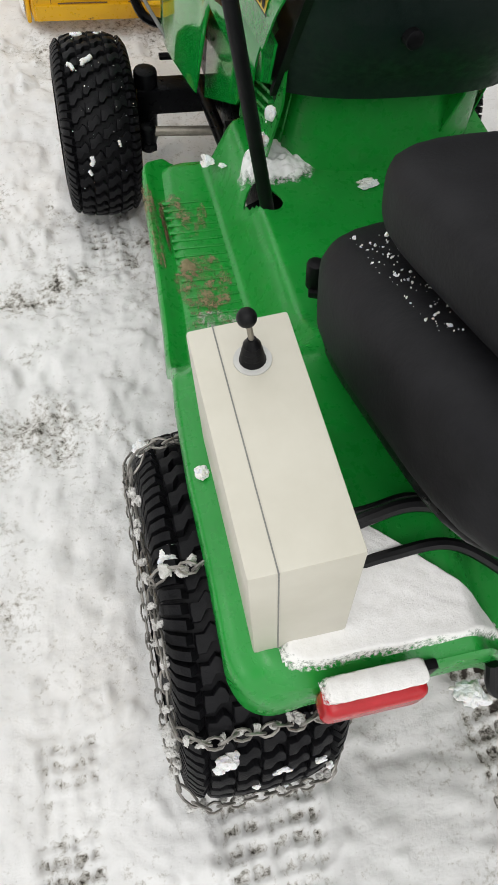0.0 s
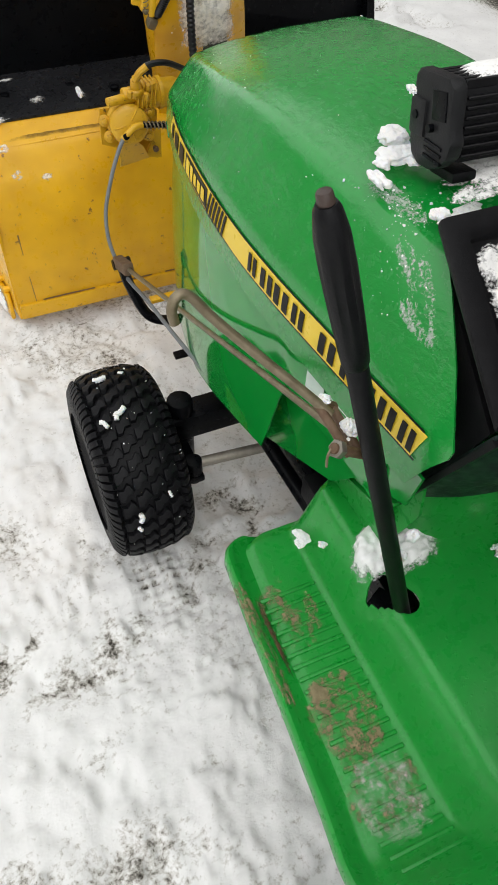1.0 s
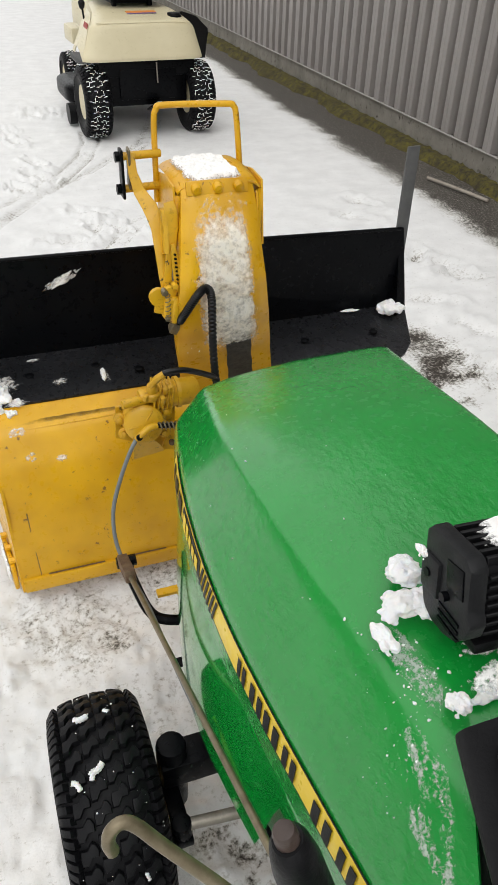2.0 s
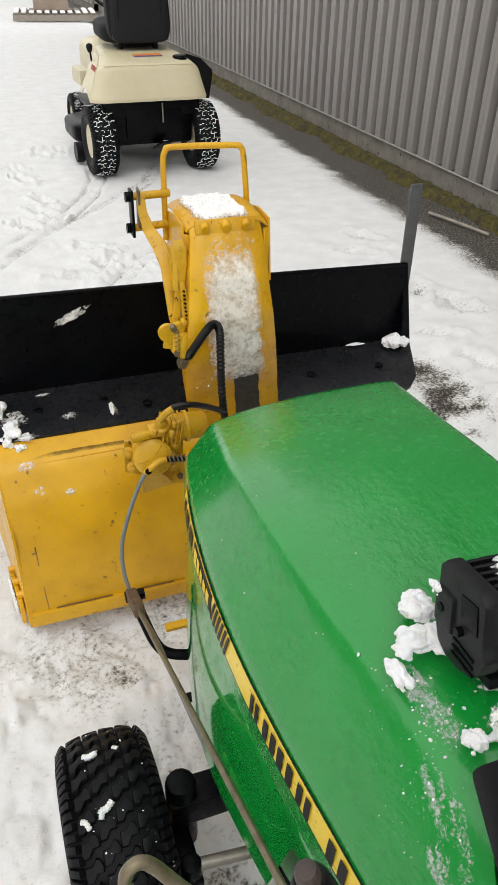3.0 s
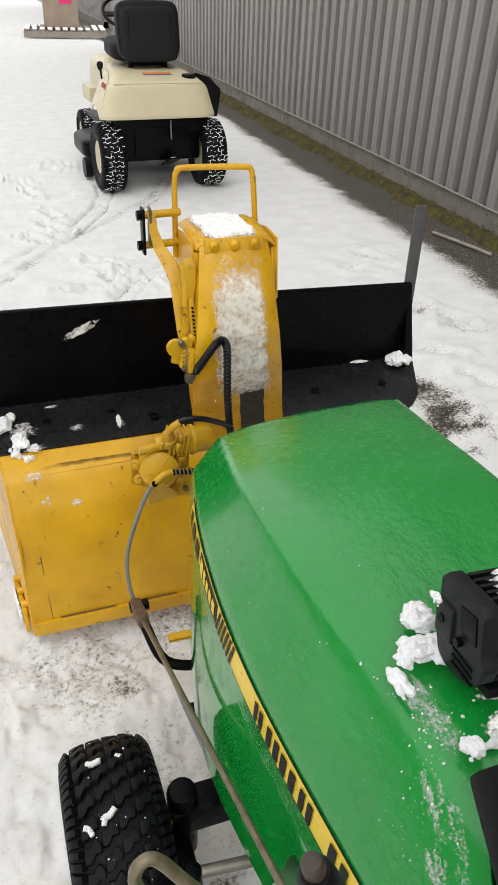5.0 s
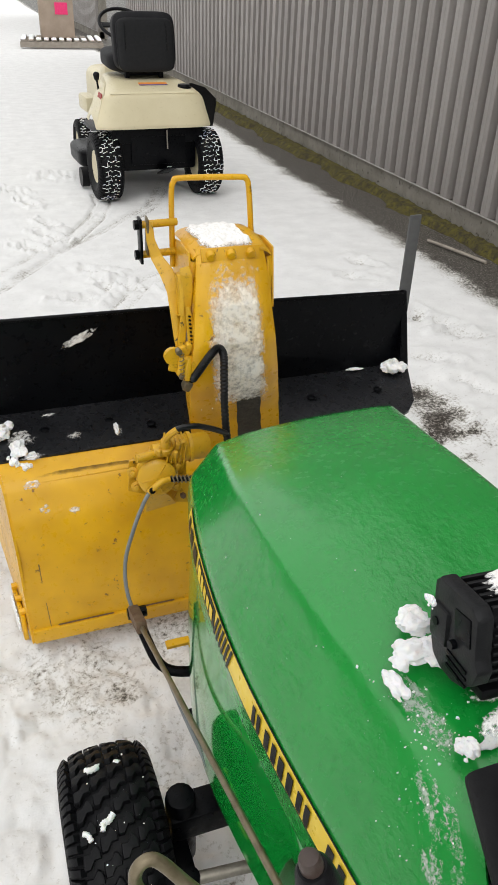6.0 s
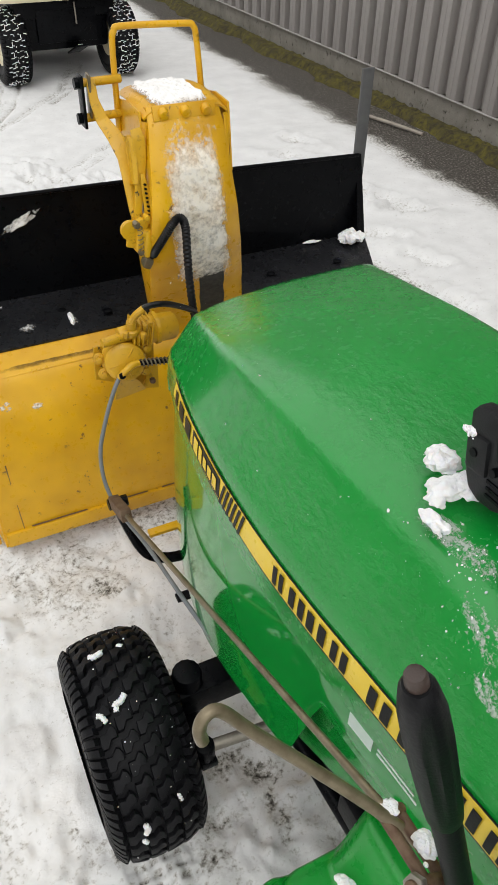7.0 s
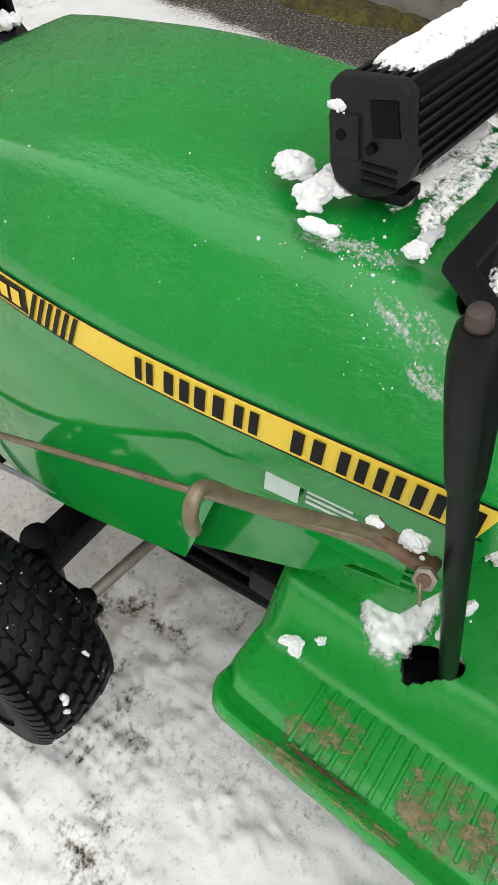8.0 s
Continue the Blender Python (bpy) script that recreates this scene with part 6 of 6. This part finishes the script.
def snow_sheet(fn, nu, nv, thick, seed, scale=7.0, cover=0.0, label="thin layer of granular snow", fade=0.25, aspect=1.0, material=None, name="snow_layer", category="snow", lump=0.25, corner=2.6):
    """A patch of snow on a surface: fn(u, v) gives a place and a normal; the cover runs out at its ragged edge."""
    bm = bmesh.new()
    g, cov = {}, []
    for i in range(nu + 1):
        for j in range(nv + 1):
            u, v = i / nu, j / nv
            edge = min(1, (1 - (abs(2 * u - 1) ** corner + abs(2 * v - 1) ** corner) ** (1 / corner)) / (2 * fade))
            q = Vector((u * scale, v * scale * aspect, seed))
            k = smooth(edge) * 1.6 - 1.0 + cover + 0.5 * noise.noise(q) + 0.3 * noise.noise(q * 2.7) + 0.15 * noise.noise(q * 6)
            if edge <= 0:
                k = -1
            if k > -0.6:
                p, n = fn(u, v)
                h = thick * smooth((k + 0.15) / 0.7) * (1 + lump * noise.noise(q * 2.2) + 0.6 * lump * noise.noise(q * 5)) + 0.0006
                g[i, j] = bm.verts.new(Vector(p) + Vector(n) * h)
                cov.append(k)
    for i in range(nu):
        for j in range(nv):
            c = [g.get((i, j)), g.get((i + 1, j)), g.get((i + 1, j + 1)), g.get((i, j + 1))]
            if all(c):
                bm.faces.new(c)
    bmesh.ops.recalc_face_normals(bm, faces=bm.faces)
    ob = part(name, bm, material or THIN_SNOW, crease=180)
    ob.data.attributes.new("cover", "FLOAT", "POINT").data.foreach_set("value", cov)
    return tagged(ob, label, category, kind="stuff")


# chute back and deflector
snow_sheet(lambda u, v: (Vector(chute_back(0.04 + 0.2 * (1 - v) ** 1.5 + (0.88 - 0.2 * (1 - v) ** 1.5) * u, 0.31 + 0.69 * v)) + Vector((0, -0.005, 0)), (0, -0.9, 0.3)), 120, 210, 0.003, 3, 6, 0.3, "granular snow clinging to the yellow chute", 0.24, 2.4, CHUTE_SNOW, lump=0.4, corner=7)
snow_sheet(lambda u, v: ((-0.135 + (0.145 - 0.015 * v) * u, 1.846 + 0.162 * v, 1.03 + 0.012 * math.sin(v * 2.4) - 0.004 * (1 - v) ** 4), (0, -0.15, 1)), 90, 80, 0.009, 9, 4, 0.2, "pad of snow on the chute deflector", 0.22, lump=0.3, corner=5)
# fender beside and behind the box
snow_sheet(lambda u, v: ((-0.43 + 0.3 * u * (1 - 0.72 * v), -0.182 + 0.17 * v, deck_z(-0.43 + 0.3 * u * (1 - 0.72 * v), -0.182 + 0.17 * v)), (0, 0, 1)), 110, 110, 0.015, 4, 2.2, 0.75, "wedge of snow on the fender behind the control box", 0.12, lump=0.1, corner=9)
snow_sheet(lambda u, v: ((-0.398 + 0.12 * u, -0.218 + 0.03 * v, 0.523 + 0.004 * math.sin(math.pi * v)), (0, -0.2, 1)), 90, 40, 0.013, 12, 2.5, 0.95, "snow cap on the red tail lamp", 0.15, 0.25, lump=0.1, corner=7)
# wet snow caught on the yellow sheet
for x0, z0, w, h, k in ((-0.53, 0.395, 0.075, 0.055, 81), (-0.46, 0.39, 0.075, 0.04, 82), (-0.57, 0.45, 0.12, 0.05, 83)):
    snow_sheet(lambda u, v, x0=x0, z0=z0, w=w, h=h: ((x0 + w * u, float(np.interp(z0 + h * v, [0.068, 0.2, 0.33, 0.405, 0.466, 0.482, 0.504], [1.855, 1.868, 1.885, 1.903, 1.936, 1.95, 2.005])) - 0.002, z0 + h * v), (0, -0.9, 0.4)), 60, 50, 0.003, k, 7, -0.12, "wet snow caught on the yellow sheet", 0.5, 1, SMEAR, corner=2)
# heap of snow round the lever's slot
snow_sheet(lambda u, v: ((-0.305 + 0.165 * u + 0.02 * v, 0.596 + 0.125 * v, deck_z(-0.305 + 0.165 * u + 0.02 * v, 0.596 + 0.125 * v) + 0.001), (-0.3, 0, 1)), 100, 90, 0.017, 93, 2.8, 0.18, "ragged heap of snow round the lever slot", 0.3, 0.9, SNOW_PATCH, "snow_heap", lump=0.45)
# wet grime along the lip of the yellow sheet
snow_sheet(lambda u, v: (Vector(housing(0.02 + 0.5 * u, 0.004 + 0.15 * v)) + Vector((0, -0.0015, 0.0035)), (0, -0.37, 0.93)), 110, 24, 0.0004, 96, 9, 0.3, "wet dark grime along the lip of the yellow sheet", 0.3, 0.15, LIP_GRIME, "lip_grime", "dirt", corner=6)
# finned case top, dash, hood
snow_sheet(lambda u, v: (KM @ Vector((-0.18 + 0.36 * u, -0.032 + 0.064 * v, 0.0445)), KM.to_3x3() @ Vector((0, 0, 1))), 150, 60, 0.004, 15, 9, 0.0, "snow on the finned case", 0.1, 0.5, corner=9)
snow_sheet(lambda u, v: ((-0.215 + 0.27 * u, 0.556 + 0.16 * v, 0.8525 + 0.58 * 0.16 * v), (0, -0.5, 0.85)), 140, 90, 0.006, 18, 11, -0.42, "patchy snow over the dashboard", 0.1, 0.6, corner=8)
snow_sheet(lambda u, v: ((-0.22 + 0.29 * u, 0.748 + 0.045 * v, 0.944 + 0.004 * v + 0.012 * math.sin(3 * u)), (0, 0, 1)), 110, 24, 0.0035, 23, 10, -0.45, "thin line of snow behind the dashboard rim", 0.2, 0.3)
snow_sheet(lambda u, v: ((-0.2 + 0.28 * u, 0.765 + 0.1 * v, 0.943 + 0.012 * math.sin(math.pi * u)), (0, 0, 1)), 130, 60, 0.0045, 29, 9, -0.2, "loose snow under the finned case", 0.25, 0.5)
for x, y, w, d, k in ((-0.5, 2.125, 0.11, 0.04, 33), (-0.43, 2.03, 0.075, 0.05, 38), (-0.305, 2.0, 0.04, 0.11, 39), (-0.59, 2.0, 0.14, 0.15, 44), (-0.56, 1.97, 0.12, 0.06, 45)):
    snow_sheet(lambda u, v, x=x, y=y, w=w, d=d: ((x + w * u, y + d * v, 0.5145 + 0.16 * (y + d * v - 2.0)), (0, 0, 1)), 60, 60, 0.003, k, 8, -0.12, "scrap of snow on the black shelf", 0.5, 1.0, SMEAR, corner=2)
snow_sheet(lambda u, v: ((-0.42 + 0.15 * u, 2.156 + 0.01 * u, 0.685 + 0.055 * u + 0.048 * v), (0, -1, 0.1)), 90, 50, 0.006, 35, 7, 0.08, "diagonal smear of snow on the back plate", 0.4, 0.5, SMEAR)
snow_sheet(lambda u, v: ((HX - flare(1.905 + 0.12 * u) - 0.0208, 1.905 + 0.12 * u, 0.024 + 0.076 * v), (-1, -0.12, 0)), 40, 30, 0.006, 37, 2, 0.9, "packed snow on the skid shoe", 0.2)
# smeared wet snow on the hood beside the dash
def hood_patch(y0, y1, h0, h1):
    def fn(u, v):
        y = y0 + (y1 - y0) * u
        sec = hood_section(y)
        q = (h0 + (h1 - h0) * v) * (len(sec) - 1.001)
        a, b, t = sec[int(q)], sec[int(q) + 1], q - int(q)
        x, z = a[0] + (b[0] - a[0]) * t, a[1] + (b[1] - a[1]) * t
        back = hood_rear(z)
        return (x, back + (Y_NOSE - back) * (y - Y_REAR) / (Y_NOSE - Y_REAR), z), (-0.8, 0, 0.6)
    return fn


snow_sheet(hood_patch(0.745, 0.84, 0.3, 0.64), 70, 90, 0.001, 71, 6, -0.75, "wet snow smeared on the green hood", 0.25, 1, WET_FILM, "snow_smear")
snow_sheet(hood_patch(0.76, 0.9, 0.62, 0.8), 70, 60, 0.001, 72, 6, -0.6, "wet snow smeared on the green hood", 0.25, 1, WET_FILM, "snow_smear")
# snow packed in the groove of the cushion
part("snow_line", tube([(-0.14, 0.228, 0.738), (-0.19, 0.213, 0.744), (-0.222, 0.195, 0.75), (-0.225, 0.17, 0.76), (-0.2, 0.1, 0.79)], 0.0065, 8, 8, 0.0012), SNOW)
tagged(bpy.data.objects["snow_line"], "line of snow packed in the seat cushion's groove", "snow", kind="stuff")
for at, size, seed in (((-0.193, 0.854, 1.032), (0.004, 0.007, 0.007), 61), ((-0.224, 0.843, 0.946), (0.0095, 0.016, 0.009), 1), ((-0.197, 0.864, 0.955), (0.022, 0.015, 0.014), 2), ((-0.175, 0.900, 0.958), (0.02, 0.016, 0.015), 3), ((-0.167, 0.862, 0.955), (0.018, 0.018, 0.012), 4),
                       ((-0.155, 0.768, 0.936), (0.02, 0.009, 0.007), 5), ((-0.193, 0.762, 0.942), (0.01, 0.012, 0.009), 6),
                                              ((-0.533, 2.03, 0.525), (0.02, 0.035, 0.02), 10), ((-0.56, 2.09, 0.54), (0.024, 0.035, 0.024), 11), ((-0.5, 2.005, 0.515), (0.014, 0.012, 0.012), 12), ((-0.545, 2.0, 0.508), (0.012, 0.014, 0.016), 22), ((-0.518, 1.985, 0.5), (0.012, 0.012, 0.012), 67),
                       ((0.525, 2.13, 0.553), (0.034, 0.03, 0.03), 15), ((0.42, 2.155, 0.548), (0.025, 0.008, 0.006), 17),
                       ((-0.288, 2.05, 0.527), (0.007, 0.028, 0.008), 18), ((-0.345, -0.05, 0.57), (0.014, 0.012, 0.01), 20), ((-0.466, 0.06, 0.545), (0.01, 0.009, 0.008), 21),
                       ((-0.335, 0.652, 0.783), (0.01, 0.012, 0.009), 24), ((-0.352, 0.686, 0.801), (0.007, 0.008, 0.005), 25), ((-0.262, 0.588, 0.62), (0.007, 0.007, 0.02), 26), ((-0.27, 0.595, 0.57), (0.01, 0.01, 0.022), 27),
                       ((-0.31, 0.745, 0.422), (0.013, 0.015, 0.005), 28), ((-0.293, 0.718, 0.432), (0.007, 0.008, 0.004), 29), ((0.03, 0.605, 0.476), (0.014, 0.012, 0.007), 30), ((-0.07, 0.59, 0.478), (0.017, 0.012, 0.008), 31),
                       ((-0.02, 0.5, 0.476), (0.017, 0.012, 0.008), 32), ((-0.05, 0.42, 0.476), (0.022, 0.014, 0.007), 33), ((0.05, 0.44, 0.476), (0.02, 0.01, 0.006), 34), ((-0.2, -0.226, 0.43), (0.02, 0.014, 0.014), 35), ((-0.14, -0.215, 0.47), (0.014, 0.012, 0.012), 36),
                       ((0.06, 0.68, 0.478), (0.04, 0.012, 0.01), 37), ((0.12, 0.69, 0.476), (0.025, 0.014, 0.009), 38)):
    clump(at, size, seed)
# snow packed into the tyres
for at, size, seed in (
                       ((-0.49, -0.228, 0.375), (0.013, 0.01, 0.011), 46), ((-0.42, -0.245, 0.325), (0.011, 0.004, 0.006), 47), ((-0.37, -0.244, 0.322), (0.008, 0.004, 0.008), 48), ((-0.45, -0.252, 0.285), (0.005, 0.004, 0.008), 49), ((-0.355, -0.25, 0.29), (0.005, 0.004, 0.005), 50), ((-0.41, -0.256, 0.22), (0.009, 0.004, 0.005), 51), ((-0.522, -0.01, 0.49), (0.01, 0.01, 0.006), 52), ((-0.525, 0.17, 0.43), (0.012, 0.014, 0.008), 53)):
    clump(at, size, seed, "packed snow stuck in the tyre tread")


def tread_mark(points, r):
    """Snow pressed along a groove of the front tyre, from (x, angle in degrees) pairs."""
    line = [(x, FY + 0.1895 * math.cos(radians(a)), 0.19 + 0.1895 * math.sin(radians(a))) for x, a in points]
    ob = part("tread_snow", tube(line, r, 5, 7, 0.0012), SNOW, crease=180)
    return tagged(ob, "packed snow stuck in the tyre tread", "snow", kind="stuff")


for points, r in (([(-0.494, 103.5), (-0.489, 102), (-0.482, 101.5), (-0.473, 99)], 0.005), ([(-0.49, 102), (-0.493, 105.5)], 0.004), ([(-0.524, 104), (-0.517, 105), (-0.512, 108.5)], 0.0038), ([(-0.505, 70), (-0.495, 71), (-0.482, 69.5)], 0.005), ([(-0.455, 69), (-0.447, 71)], 0.004),
                  ([(-0.5, 161), (-0.497, 164), (-0.503, 166.5)], 0.0045), ([(-0.508, 170), (-0.503, 173)], 0.0032), ([(-0.44, 152), (-0.437, 156)], 0.0025)):
    tread_mark(points, r)


def grains(name, place, count, seed, size, label, material=SNOW):
    """Many small grains scattered over a surface."""
    rng = random.Random(seed)
    bm = bmesh.new()
    for _ in range(count):
        p = place(rng)
        s = size * (0.35 + rng.random() ** 2 * 1.6)
        m = Matrix.Translation(p) @ pose(0, 0, 0, rng.random() * 180, rng.random() * 180, 0) @ Matrix.Diagonal((1, 0.5 + rng.random() * 0.8, 0.35 + 0.5 * rng.random(), 1))
        for v in bmesh.ops.create_icosphere(bm, subdivisions=1, radius=s)["verts"]:
            v.co = m @ (v.co * rng.uniform(0.65, 1.25))
    ob = part(name, bm, material)
    return tagged(ob, label, "snow", kind="stuff")


def on_hood(y0, y1, h0, h1, spread=0.35):
    def f(rng):
        while True:
            y = rng.uniform(y0, y1)
            sec = hood_section(y)
            q = rng.uniform(h0, h1) * (len(sec) - 1.001)
            if noise.noise(Vector((y * 45, q * 0.9, 7))) < rng.uniform(-spread, spread):
                continue
            a, b = sec[int(q)], sec[int(q) + 1]
            t = q - int(q)
            x, z = a[0] + (b[0] - a[0]) * t, a[1] + (b[1] - a[1]) * t
            back = hood_rear(z)
            return (x - 0.0005, back + (Y_NOSE - back) * (y - Y_REAR) / (Y_NOSE - Y_REAR), z + 0.0005)
    return f


grains("snow_grains", on_hood(0.76, 0.9, 0.35, 0.62), 50, 3, 0.001, "frozen snow grains on the green hood")
grains("snow_grains", on_hood(0.78, 0.86, 0.62, 0.8), 60, 4, 0.001, "frozen snow grains on the green hood")
grains("snow_grains", on_hood(0.8, 1.6, 0.3, 1.0), 60, 5, 0.0011, "single snow grains on the green hood")
grains("snow_grains", lambda r: (lambda y: (r.uniform(-0.29, -0.1), y, 0.743 + 0.077 - (y - 0.026) * 0.424))(r.uniform(0.0, 0.21)), 420, 6, 0.0015, "snow grains on the black seat")
grains("snow_grains", lambda r: (lambda y: (r.uniform(-0.2, 0.04), y, 0.858 + (y - 0.57) * 0.6))(r.uniform(0.575, 0.705)), 200, 8, 0.002, "snow grains on the dashboard")


def on_tread(x0, x1, y0, y1):
    return lambda u, v: ((x0 + (x1 - x0) * u, y0 + (y1 - y0) * v, deck_z(x0 + (x1 - x0) * u, y0 + (y1 - y0) * v) + 0.0035), (0, 0, 1))


for x0, x1, y0, y1, k, c in ((-0.43, -0.31, 0.42, 0.57, 51, -0.3), (-0.43, -0.32, 0.58, 0.73, 52, -0.45), (-0.44, -0.3, 0.33, 0.47, 54, -0.5), (-0.445, -0.415, 0.5, 0.76, 55, -0.3)):
    snow_sheet(on_tread(x0, x1, y0, y1), 80, 80, 0.0014, k, 5, c - 0.3, "dried brown dirt trodden into the footrest", 0.15, 0.7, THIN_DIRT, "shoe_dirt", "dirt")
snow_sheet(on_tread(-0.416, -0.403, 0.53, 0.73), 24, 140, 0.001, 57, 9, -0.35, "rusty scrape along the footrest rim", 0.3, 0.6, RUST_EDGE, "rust_scrape", "rust")
snow_sheet(on_tread(-0.44, -0.29, 0.3, 0.46), 80, 80, 0.002, 53, 7, -0.5, "gritty snow on the footrest", 0.25, 1, GRIT)
# the cross chains are clogged with dirty snow
DIRTY_SNOW = plain("dirty_snow", (0.42, 0.41, 0.39), (0.78, 0.77, 0.75), 0.8, 90, 0.8)
rng = random.Random(77)
spots = [(-0.53 + 0.019 * k + rng.uniform(-0.005, 0.005), 0.257, a + rng.gauss(0, 1.2)) for a in (98, 143, 188, 233) for k in range(11)]
spots += [(-0.545 + rng.uniform(-0.004, 0.004), 0.21, 60 + 7.2 * k + rng.uniform(-2, 2)) for k in range(26)]
caked = bmesh.new()
for k, (x, r, a) in enumerate(spots):
    own = lump_mesh([rng.uniform(0.004, 0.0085) for _ in range(3)], 200 + k)
    bmesh.ops.translate(own, vec=(x, r * math.cos(radians(a)), 0.252 + r * math.sin(radians(a))), verts=own.verts)
    join(caked, own)
tagged(part("chain_snow", caked, DIRTY_SNOW, crease=180), "dirty snow clogging the tyre chain", "snow", kind="stuff")
grains("snow_grains", lambda r: (lambda x, a: (x, FY + 0.1915 * math.cos(a), 0.19 + 0.1915 * math.sin(a)))(r.uniform(-0.54, -0.4), radians(r.uniform(40, 185))), 60, 71, 0.001, "fine snow grains on the front tyre")
